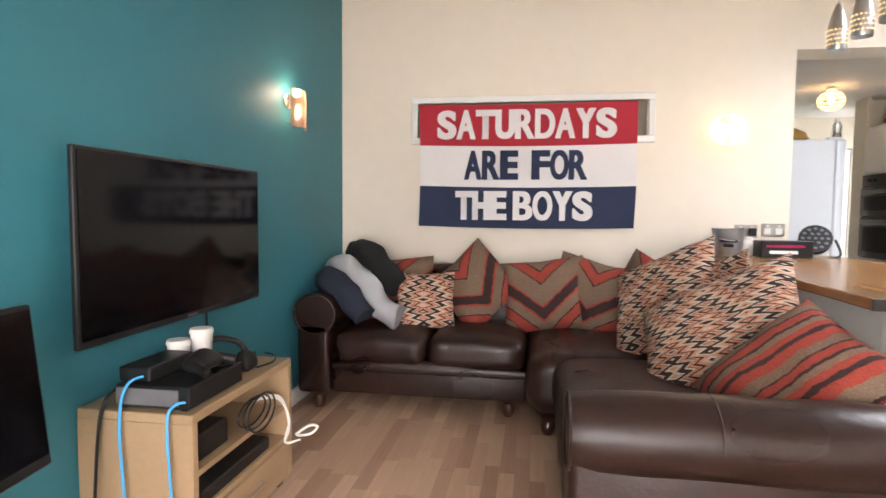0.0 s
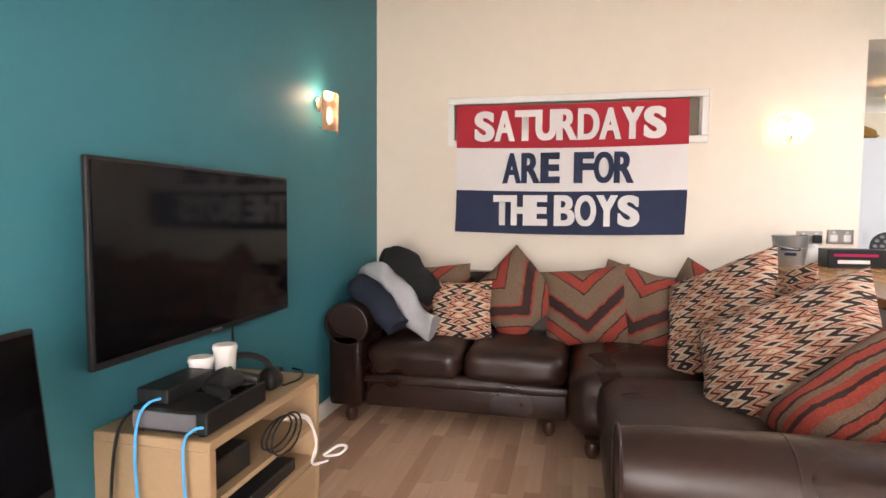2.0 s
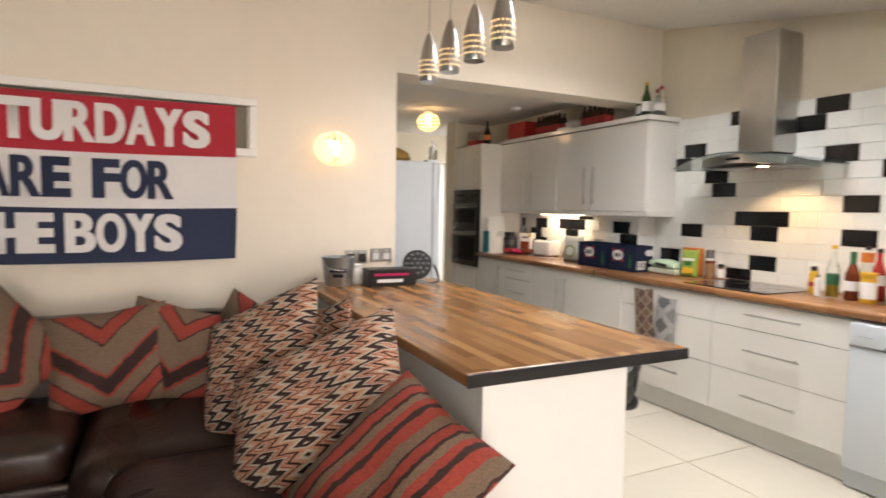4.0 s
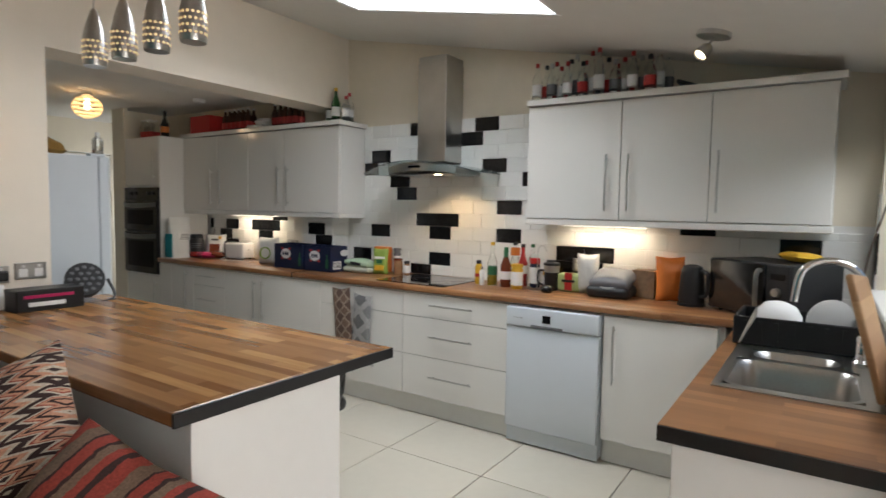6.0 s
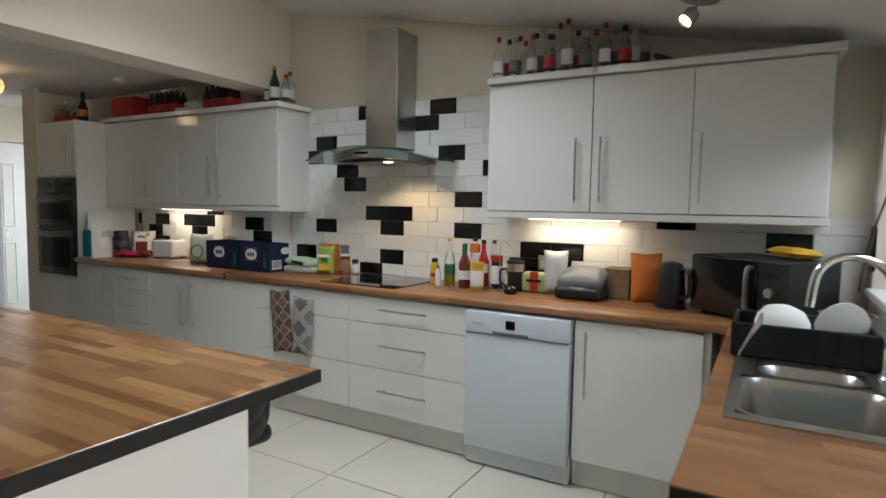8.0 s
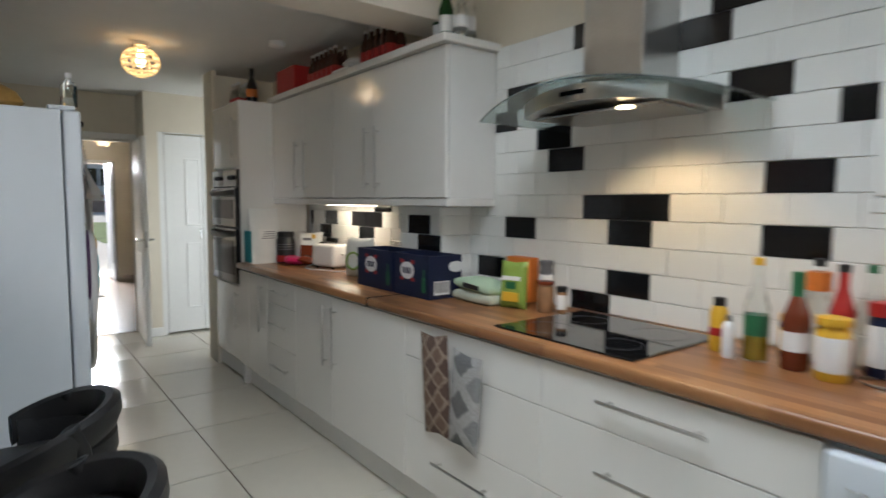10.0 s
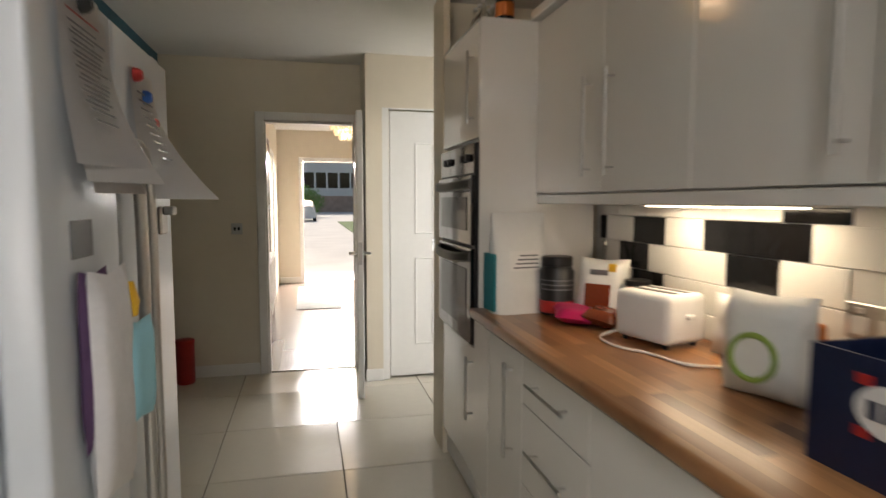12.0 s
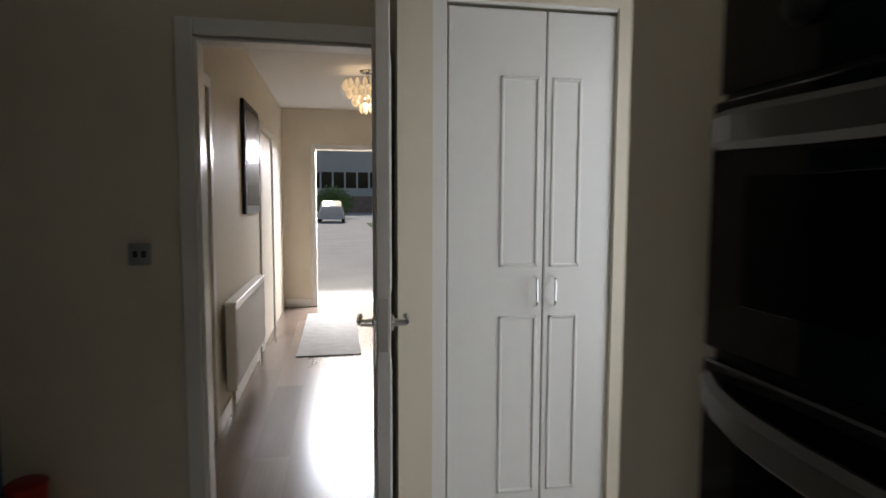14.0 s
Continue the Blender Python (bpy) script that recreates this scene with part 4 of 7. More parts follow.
for i in range(6):
    for j in range(2):
        part("button", bx(-0.58 + j * 0.018, -0.57 + j * 0.018, 2.725 + i * 0.022, 2.737 + i * 0.022, ZT + 0.018, ZT + 0.020), GREY, rem)
solo("plug_cable", tube([(-0.44, 2.68, ZT + 0.005), (-0.42, 2.78, ZT + 0.004), (-0.46, 2.88, ZT + 0.004), (-0.52, 2.91, ZT + 0.004)], 0.004), BLACK, "black cable curled on the stand", "cable", smooth=True)
for i, (y, x, dz) in enumerate(((2.185, -0.60, 0.09), (2.18, -0.44, 0.03))):
    solo("network_cable", tube([(x + 0.03, y + 0.06 * (1 - i), ZT + dz), (x, y - 0.03, ZT + dz - 0.002), (x - 0.005, 2.115, ZT - 0.02), (x + 0.01, 2.11, 0.28), (x + 0.03, 2.105, 0.05), (x + 0.03, 2.06, 0.006)], 0.0045), CYAN, "bright blue network cable hanging from the console", "cable", "network cables", smooth=True)
solo("mains_cable", tube([(-0.67, 2.19, ZT + 0.06), (-0.672, 2.12, ZT), (-0.675, 2.09, 0.3), (-0.67, 2.07, 0.02)], 0.005), BLACK, "black mains cable hanging behind the stand", "cable", smooth=True)
solo("set_top_box", bx(-0.65, -0.43, 2.20, 2.44, 0.345, 0.435, 0.006), BLACK, "black box unit on the upper shelf", "media box")
solo("disc_player", bx(-0.66, -0.40, 2.22, 2.70, 0.215, 0.265, 0.004), BLACK, "black disc player on the lower shelf", "disc player")
for k in range(3):
    solo("coiled_cable", tube([(-0.42 + 0.02 * k, 2.60 + 0.11 * math.cos(a * 0.7 + k), 0.40 + (0.05 + 0.01 * k) * math.sin(a * 0.7 + k)) for a in range(10)], 0.004), BLACK, "loop of black cable hanging from the shelf", "cable", "coiled cables", smooth=True)
for k in range(2):
    solo("white_cable", tube([(-0.45, 2.66 + 0.03 * k, 0.42), (-0.39, 2.76 + 0.02 * k, 0.40), (-0.36, 2.80, 0.30 - 0.03 * k), (-0.37, 2.78, 0.21), (-0.34, 2.86, 0.19)], 0.005), CARD, "white cable trailing out of the stand", "cable", "white cables", smooth=True)
solo("white_plug", tube([(-0.35, 2.84, 0.22), (-0.31, 2.90, 0.24), (-0.29, 2.94, 0.22), (-0.32, 2.93, 0.19), (-0.36, 2.88, 0.20)], 0.006), CARD, "loop of white cable beside the stand", "cable", smooth=True)

nudge(0.085, -0.105, 0, *[o for o in scene.objects if o not in before_stand_things and o.parent is None])

mon = thing("computer_monitor", (0, 0, 0), "black computer monitor with a dark screen", "monitor")
part("casing", bx(-0.025, 0.0, -0.62, 0, 0.0, 0.40, 0.005), BLACK, mon)
part("screen", bx(-0.001, 0.003, -0.605, -0.012, 0.03, 0.388), SCREEN, mon, "dark screen")
part("neck", bx(-0.06, -0.02, -0.36, -0.26, -0.24, 0.2, 0.005), BLACK, mon)
part("base", bx(-0.14, 0.06, -0.43, -0.19, -0.26, -0.24, 0.008), BLACK, mon)
mon.matrix_basis = pose(-0.44, 1.68, 0.545, 0, -6, 7)
sd = thing("side_table", (-0.5, 1.35, 0), "small pale oak side table under the monitor", "table")
part("tabletop", bx(-0.68, -0.32, 1.05, 1.62, 0.26, 0.285, 0.004), OAK, sd)
for p in ((-0.66, 1.07), (-0.36, 1.07), (-0.66, 1.56), (-0.36, 1.56)):
    part("leg", bx(p[0], p[0] + 0.04, p[1], p[1] + 0.04, 0, 0.26), OAK, sd)

# ---- breakfast bar ----
pen = thing("breakfast_bar", (2.2, 3.5, 0), "white breakfast bar base below the worktop", "bar base")
part("end_panel", bx(1.88, 2.45, 2.52, 2.56, 0, 0.868, 0.002), CARCASS, pen)
part("side_panel", bx(1.88, 1.90, 2.56, 4.615, 0, 0.868), CARCASS, pen)
part("side_panel", bx(2.42, 2.44, 2.56, 4.615, 0, 0.868), CARCASS, pen)
pt = thing("bar_worktop", (2.2, 3.5, 0.87), "oiled wood-block bar worktop with black end edging", "worktop")
b = bx(1.805, 2.69, 2.484, 4.618, 0.87, 0.91, 0.006, 2)
part("top", b, PEN_WOOD, pt)
part("edging", bx(1.805, 2.69, 2.476, 2.485, 0.87, 0.908), BLACKEDGE, pt, "black edging strip")


def bar_stool(x, y, turn):
    t = thing("bar_stool", (0, 0, 0), "black leatherette bucket bar stool with cut-out back", "bar stool", "bar stools")
    part("seat", puff(-0.19, 0.19, -0.19, 0.19, 0.48, 0.56, 0.038, 0.003), BLACKLEATHER, t, "", True)
    for nm, lo, hi, span in (("back_rail", 0.65, 0.75, 104), ("back_lower", 0.52, 0.645, 100)):
        bm = bmesh.new()
        n = 24
        prev = None
        for i in range(n + 1):
            a = radians(-span + 2 * span * i / n)
            drop = 0.10 * (abs(a) / radians(span)) ** 2 if nm == "back_rail" else 0
            ring = []
            for dr_, z in ((-0.022, lo + 0.01), (-0.030, (lo + hi) / 2), (-0.02, hi - 0.01), (0, hi), (0.022, hi - 0.012), (0.030, (lo + hi) / 2), (0.02, lo + 0.01), (0, lo)):
                r = 0.205 + dr_ + (z - 0.52) * 0.12
                ring.append(bm.verts.new((r * math.cos(a), r * math.sin(a), z - drop)))
            if prev:
                for k in range(8):
                    j = (k + 1) % 8
                    bm.faces.new((prev[k], prev[j], ring[j], ring[k]))
            else:
                bm.faces.new(ring)
            prev = ring
        bm.faces.new(prev)
        part(nm, bm, BLACKLEATHER, t, "", True)
    for s in (-1, 1):
        part("back_side", tube([(0.14, s * 0.165, 0.58), (0.13, s * 0.19, 0.66), (0.11, s * 0.20, 0.71)], 0.028, 10), BLACKLEATHER, t, "", True)
    part("post", lathe([(0.03, 0.02), (0.03, 0.30), (0.02, 0.31), (0.02, 0.48)], 0, 0, 0, 16), CHROME, t, "", True)
    part("foot_plate", lathe([(0.19, 0), (0.19, 0.008), (0.06, 0.03), (0.03, 0.04)], 0, 0, 0, 28), CHROME, t, "", True)
    part("foot_ring", tube([(0.02, 0, 0.25), (-0.13, 0.12, 0.25), (-0.17, 0, 0.25), (-0.13, -0.12, 0.25), (0.02, 0, 0.25)], 0.009), CHROME, t, "", True)
    t.matrix_basis = pose(x, y, 0, 0, 0, turn)
    return t


bs = bar_stool(2.80, 3.16, -8)
copy_thing(bs, pose(2.80, 3.74, 0, 0, 0, 5))
copy_thing(bs, pose(2.80, 4.40, 0, 0, 0, -4))
# ---- kitchen units ----
FX, WT, BT = 4.150, 0.91, 0.91


def bar_handle_v(parent, x, y, z0, z1):
    b = tube([(x - 0.032, y, z0), (x - 0.032, y, z1)], 0.006, 10)
    for z in (z0 + 0.025, z1 - 0.025):
        tube([(x, y, z), (x - 0.032, y, z)], 0.004, 8, b)
    return part("handle", b, STEEL, parent, "brushed steel bar handle", True)


def bar_handle_h(parent, x, y0, y1, z):
    b = tube([(x - 0.032, y0, z), (x - 0.032, y1, z)], 0.006, 10)
    for y in (y0 + 0.03, y1 - 0.03):
        tube([(x, y, z), (x - 0.032, y, z)], 0.004, 8, b)
    return part("handle", b, STEEL, parent, "brushed steel bar handle", True)


def base_unit(y0, y1, fronts, words):
    """A floor unit on the long run. fronts: (kind, a, b, z0, z1, handle) with handle a place along y or None."""
    t = thing("base_cabinet", (4.45, (y0 + y1) / 2, 0), words, "cabinet", "kitchen base cabinets")
    part("body", bx(FX + 0.022, 4.73, y0 + 0.001, y1 - 0.001, 0.14, 0.868), CARCASS, t)
    for kind, a, c, z0, z1, hy in fronts:
        d = part(kind, bx(FX, FX + 0.019, a + 0.0015, c - 0.0015, z0, z1, 0.0025, 2), GLOSS, t)
        if kind == "drawer" and hy:
            m = (a + c) / 2
            bar_handle_h(d, FX, m - hy / 2, m + hy / 2, (z0 + z1) / 2 + 0.01)
        elif hy:
            bar_handle_v(d, FX, hy, z1 - 0.38, z1 - 0.05)
    return t


Z3 = ((0.70, 0.857), (0.43, 0.697), (0.15, 0.427))
base_unit(1.52, 2.14, [("door", 1.55, 2.135, 0.15, 0.857, 2.07)], "white gloss corner base cabinet with a tall door handle")
base_unit(2.735, 3.55, [("drawer", 2.735, 3.55, a, c, 0.33) for a, c in Z3], "white gloss three-drawer cabinet below the hob")
base_unit(3.55, 4.355, [("drawer", 3.55, 4.355, 0.70, 0.857, 0), ("drawer", 3.55, 4.355, 0.43, 0.697, 0), ("drawer", 3.55, 4.355, 0.15, 0.427, 0.33)], "white gloss drawer cabinet with towels hanging on it")
base_unit(4.355, 5.545, [("door", 4.355, 5.065, 0.15, 0.857, 5.012), ("door", 5.065, 5.545, 0.15, 0.857, 5.118)], "white gloss double-door base cabinet")
base_unit(5.545, 6.01, [("drawer", 5.545, 6.01, a, c, 0.26) for a, c in Z3], "narrow white gloss three-drawer cabinet")
base_unit(6.01, 6.575, [("door", 6.01, 6.37, 0.15, 0.857, 6.10), ("door", 6.37, 6.57, 0.15, 0.857, None)], "white gloss base cabinet beside the tall oven")
pl = thing("plinth", (4.2, 4.5, 0), "white plinth below the base cabinets", "plinth", kind="structure")
part("board", bx(4.20, 4.22, 2.735, 6.57, 0.005, 0.142), CARCASS, pl), part("board", bx(4.20, 4.22, 1.52, 2.14, 0.005, 0.142), CARCASS, pl)
part("leg_clip", bx(4.165, 4.20, 6.51, 6.57, 0.0, 0.14, 0.004), WHITE, pl)

wt = thing("run_worktop", (4.4, 4.0, 0.87), "oiled wood-block kitchen worktop with rounded front edge", "worktop")
part("top", bx(4.128, 4.738, 4.655, 6.577, 0.87, WT, 0.012, 3), RUN_WOOD, wt, "", True)
part("top", bx(4.128, 4.738, 0.905, 4.653, 0.87, WT, 0.012, 3), RUN_WOOD, wt, "", True)
part("joint_strip", bx(4.126, 4.7, 4.652, 4.656, 0.869, WT + 0.001), BLACKEDGE, wt)

dw = thing("dishwasher", (4.4, 2.44, 0), "white freestanding dishwasher under the worktop", "dishwasher")
part("body", bx(4.16, 4.72, 2.145, 2.725, 0.02, 0.86), APPLIANCE, dw)
part("door", bx(4.118, 4.158, 2.147, 2.723, 0.11, 0.735, 0.006, 3), APPLIANCE, dw, "", True)
cp = part("control_panel", bx(4.108, 4.158, 2.147, 2.723, 0.74, 0.855, 0.008, 3), APPLIANCE, dw, "", True)
part("display", bx(4.105, 4.109, 2.435, 2.485, 0.775, 0.82), BLACKGLASS, cp, "small dark display")
part("handle_recess", bx(4.106, 4.110, 2.36, 2.56, 0.742, 0.757, 0.003), GREY, cp)
for i in range(3):
    part("button", lathe([(0.006, 0), (0.006, 0.004)], 4.106, 2.62 + i * 0.025, 0.79, 10), CHROME, cp)
part("kick_plate", bx(4.15, 4.16, 2.147, 2.723, 0.01, 0.108), APPLIANCE, dw)

hob = thing("hob", (4.43, 3.52, WT), "black glass ceramic hob set in the worktop", "hob")
part("glass", bx(4.187, 4.685, 3.235, 3.825, WT + 0.001, WT + 0.007, 0.003), BLACKGLASS, hob)
for p, r in (((4.32, 3.38), 0.075), ((4.32, 3.68), 0.095), ((4.55, 3.38), 0.095), ((4.55, 3.68), 0.075)):
    part("cooking_zone", tube([(p[0] + r * math.cos(a * math.pi / 6), p[1] + r * math.sin(a * math.pi / 6), WT + 0.0072) for a in range(13)], 0.0006, 4), GREY, hob)


def wall_unit(y0, y1, doors, words):
    t = thing("wall_cabinet", (4.58, (y0 + y1) / 2, 1.36), words, "cabinet", "kitchen wall cabinets")
    part("body", bx(4.442, 4.735, y0, y1, 1.385, 2.095), CARCASS, t)
    for a, c, hy in doors:
        d = part("door", bx(4.42, 4.44, a + 0.0015, c - 0.0015, 1.388, 2.092, 0.0025, 2), GLOSS, t)
        if hy:
            bar_handle_v(d, 4.42, hy, 1.44, 1.775)
    part("light_rail", bx(4.425, 4.735, y0 - 0.005, y1 + 0.003, 1.345, 1.384, 0.004), GLOSS, t)
    part("cornice", bx(4.385, 4.735, y0 - 0.03, y1 + 0.0, 2.097, 2.135, 0.006, 2), GLOSS, t)
    return t


wall_unit(4.42, 5.56, [(4.425, 5.077, 5.017), (5.077, 5.56, 5.13)], "white gloss double wall cabinet with bar handles")
wall_unit(5.565, 6.577, [(5.565, 6.02, 5.948), (6.02, 6.577, 6.095)], "white gloss double wall cabinet beside the oven tower")
wall_unit(2.157, 2.757, [(2.157, 2.755, 2.235)], "white gloss single wall cabinet")
wall_unit(1.10, 2.155, [(1.67, 2.155, 2.105), (1.105, 1.67, 1.625)], "white gloss double wall cabinet by the window")
for y0, y1, g in ((2.03, 2.58, 0), (5.41, 6.07, 0)):
    ut = thing("under_cabinet_light", (4.64, (y0 + y1) / 2, 1.335), "lit tube light below the wall cabinet", "strip light", "under-cabinet lights")
    part("housing", bx(4.60, 4.66, y0, y1, 1.343, 1.3455), WHITE, ut)
    part("tube", bx(4.615, 4.645, y0 + 0.01, y1 - 0.01, 1.338, 1.3432, 0.001), TUBE, ut)

tall = thing("oven_tower", (4.45, 6.98, 0), "tall white gloss cabinet housing a double oven", "cabinet")
part("body", bx(4.228, 4.73, 6.63, 7.42, 0.02, 2.10), CARCASS, tall)
part("side_panel", bx(4.21, 4.73, 6.622, 6.632, 0.02, 2.10), GLOSS, tall)
part("filler_panel", bx(4.205, 4.24, 7.255, 7.42, 0.0, 2.42), MAGNOLIA, tall)
for nm, z0, z1, hz0, hz1 in (("door", 1.62, 2.09, 1.68, 1.98), ("door", 0.15, 0.72, 0.40, 0.68)):
    d = part(nm, bx(4.207, 4.227, 6.636, 7.25, z0, z1, 0.0025, 2), GLOSS, tall)
    bar_handle_v(d, 4.207, 6.70, hz0, hz1)
part("top_strip", bx(4.207, 4.227, 6.636, 7.25, 2.093, 2.098), CARCASS, tall)
ov = thing("double_oven", (4.3, 6.93, 0.67), "black and steel built-in double oven", "oven")
part("fascia", bx(4.198, 4.226, 6.64, 7.25, 0.735, 1.60, 0.003), BLACK, ov)
part("control_panel", bx(4.192, 4.199, 6.642, 7.248, 1.475, 1.598), BLACKGLASS, ov, "dark control panel")
for y in (6.72, 6.80, 7.04, 7.12):
    part("knob", moved(lathe([(0.018, 0), (0.016, 0.016), (0.006, 0.018)], 0, 0, 0, 14), Matrix.Translation((4.192, y, 1.54)) @ Matrix.Rotation(radians(-90), 4, "Y")), BLACK, ov, "", True)
for z0, z1 in ((1.17, 1.465), (0.745, 1.155)):
    od = part("oven_door", bx(4.180, 4.198, 6.645, 7.245, z0, z1, 0.003), BLACKGLASS, ov, "dark glass oven door")
    band, cols = bmesh.new(), []
    for i in range(13):
        u = i / 6 - 1
        y, x = 6.945 + 0.29 * u, 4.180 - 0.042 * (1 - u ** 4)
        zc = z1 - 0.035 - 0.012 * (1 - u * u)
        cols.append([band.verts.new(q) for q in ((x, y, zc - 0.022), (x - 0.008, y, zc - 0.014), (x - 0.008, y, zc + 0.014), (x, y, zc + 0.022), (x + 0.012, y, zc + 0.018), (x + 0.012, y, zc - 0.018))])
    for a_, c_ in zip(cols, cols[1:]):
        for k in range(6):
            band.faces.new((a_[k], a_[(k + 1) % 6], c_[(k + 1) % 6], c_[k]))
    band.faces.new(cols[0]), band.faces.new(cols[-1])
    part("handle", band, DULLSTEEL, od, "broad bowed steel handle", True)
    part("window", bx(4.1775, 4.1805, 6.71, 7.18, z0 + 0.06, z1 - 0.09, 0.001), SCREEN, od, "dark oven window")
nudge(-0.04, -0.05, 0, tall, ov)

# extractor hood
hd = thing("cooker_hood", (4.55, 3.5, 1.65), "steel chimney cooker hood with curved glass canopy", "cooker hood")
part("chimney", bx(4.50, 4.735, 3.45, 3.70, 1.78, 2.50, 0.003), STEEL, hd)
part("chimney_upper", bx(4.505, 4.735, 3.455, 3.695, 2.50, 2.548, 0.002), STEEL, hd)


def arched(y0, y1, x0f, x1, z_mid, drop, t, n=20):
    """A plate that arches along y, with a bowed front edge."""
    bm = bmesh.new()
    cols = []
    for i in range(n + 1):
        u = 2 * i / n - 1
        y, z = y0 + (y1 - y0) * i / n, z_mid - drop * u * u
        xf = x0f + 0.09 * u * u
        cols.append([bm.verts.new(c) for c in ((xf, y, z), (x1, y, z), (x1, y, z + t), (xf, y, z + t))])
    for a, c in zip(cols, cols[1:]):
        for k in range(4):
            j = (k + 1) % 4
            bm.faces.new((a[k], a[j], c[j], c[k]))
    bm.faces.new(cols[0]), bm.faces.new(cols[-1])
    return bm


part("canopy", arched(3.11, 4.08, 4.24, 4.735, 1.765, 0.075, 0.007), SMOKE, hd, "curved tinted glass canopy", True)
bd = part("hood_body", arched(3.28, 3.88, 4.29, 4.735, 1.703, 0.02, 0.055), STEEL, hd, "", True)
part("filter", bx(4.40, 4.70, 3.32, 3.84, 1.678, 1.685), STEEL, bd)
part("lamp_glass", lathe([(0.028, 0), (0.028, 0.006)], 4.40, 3.44, 1.676, 18), BULB, bd, "lit round lamp")
part("button_strip", bx(4.284, 4.292, 3.52, 3.62, 1.723, 1.738), BLACKGLASS, bd)

# sink run
sr = thing("sink_cabinet", (3.3, 1.2, 0), "white base cabinet under the sink worktop", "cabinet")
part("end_panel", bx(2.50, 2.52, 0.905, 1.425, 0, 0.868, 0.002), CARCASS, sr)
part("front_panel", bx(2.52, 4.13, 1.40, 1.42, 0.15, 0.868), GLOSS, sr)
part("plinth_board", bx(2.52, 4.18, 1.34, 1.36, 0.0, 0.148), CARCASS, sr)
sw = thing("sink_worktop", (3.3, 1.2, 0.87), "oiled wood-block sink worktop with black end edging", "worktop")
SX0, SX1, SY0, SY1 = 2.90, 3.88, 0.965, 1.40
for r in ((2.47, SX0, 0.903, 1.455), (SX1, 4.126, 0.903, 1.455), (SX0, SX1, 0.903, SY0), (SX0, SX1, SY1, 1.455)):
    part("top", bx(*r, 0.87, WT), SINK_WOOD, sw)
part("edging", bx(2.462, 2.470, 0.903, 1.455, 0.87, WT - 0.001), BLACKEDGE, sw, "black edging strip")
sk2 = thing("sink", (3.4, 1.2, WT), "stainless steel sink with drainer", "sink")


def basin(x0, x1, y0, y1, depth, rim=0.012):
    """An open bowl with sloping sides and a rounded bottom."""
    bm = bmesh.new()
    rows = []
    for k, (ins, z) in enumerate(((-rim, 0.003), (0, 0.003), (0.012, -0.02), (0.02, -depth + 0.03), (0.05, -depth))):
        a, c, d, e = x0 + ins, x1 - ins, y0 + ins, y1 - ins
        rad, row = 0.06, []
        for cx, cy, s in ((c - rad, e - rad, 0), (a + rad, e - rad, 90), (a + rad, d + rad, 180), (c - rad, d + rad, 270)):
            for q in range(6):
                g = radians(s + 18 * q)
                row.append(bm.verts.new((cx + rad * math.cos(g), cy + rad * math.sin(g), WT + z)))
        rows.append(row)
    for a, c in zip(rows, rows[1:]):
        for i in range(len(a)):
            j = (i + 1) % len(a)
            bm.faces.new((a[i], a[j], c[j], c[i]))
    bm.faces.new(rows[-1])
    return bm


part("bowl", basin(2.95, 3.32, 1.02, 1.365, 0.17), STEEL, sk2, "", True)
part("half_bowl", basin(3.36, 3.50, 1.06, 1.33, 0.10), STEEL, sk2, "", True)
for r in ((SX0, 2.94, SY0, SY1), (3.33, 3.35, SY0, SY1), (2.94, 3.33, SY0, 1.01), (2.94, 3.33, 1.375, SY1), (3.35, 3.51, SY0, 1.05), (3.35, 3.51, 1.34, SY1), (3.51, SX1, SY0, SY1)):
    part("rim", bx(*r, WT - 0.004, WT + 0.004), STEEL, sk2)
for i in range(7):
    part("drainer_rib", bx(3.55, 3.85, 1.04 + i * 0.05, 1.05 + i * 0.05, WT + 0.003, WT + 0.007, 0.0015), STEEL, sk2)
tap = thing("tap", (3.42, 1.0, WT), "tall chrome swan-neck kitchen tap", "tap")
part("base", lathe([(0.03, 0.004), (0.03, 0.02), (0.022, 0.03), (0.022, 0.10), (0.016, 0.11)], 3.44, 1.0, WT, 20), CHROME, tap, "", True)
part("spout", tube([(3.44, 1.0, WT + 0.10), (3.44, 1.0, WT + 0.27), (3.42, 1.04, WT + 0.345), (3.40, 1.12, WT + 0.37), (3.38, 1.19, WT + 0.33), (3.375, 1.21, WT + 0.22)], 0.0125, 12), CHROME, tap, "", True)
for s in (-1, 1):
    part("lever", tube([(3.44, 1.0, WT + 0.075), (3.44 + s * 0.05, 0.995, WT + 0.08), (3.44 + s * 0.075, 0.99, WT + 0.105)], 0.008, 8), CHROME, tap, "", True)

rk = thing("dish_rack", (3.7, 1.2, WT), "black plastic dish rack full of washing-up", "dish rack")
for r in ((3.56, 3.575, 1.0, 1.42), (3.86, 3.875, 1.0, 1.42), (3.575, 3.86, 1.0, 1.015), (3.575, 3.86, 1.405, 1.42)):
    part("side", bx(*r, WT + 0.008, WT + 0.12, 0.004), BLACK, rk)
part("tray", bx(3.575, 3.86, 1.015, 1.405, WT + 0.008, WT + 0.02), BLACK, rk)
for i in range(7):
    part("slat", bx(3.555, 3.562, 1.04 + i * 0.055, 1.055 + i * 0.055, WT + 0.03, WT + 0.105), BLACK, rk)
solo("white_bowl", moved(lathe([(0.085, 0), (0.082, 0.03), (0.06, 0.062), (0.03, 0.075), (0.012, 0.078)], 0, 0, 0, 28), pose(3.66, 1.27, WT + 0.10, 8, -10, 0)), CARD, "upturned white bowl in the dish rack", "bowl", smooth=True)
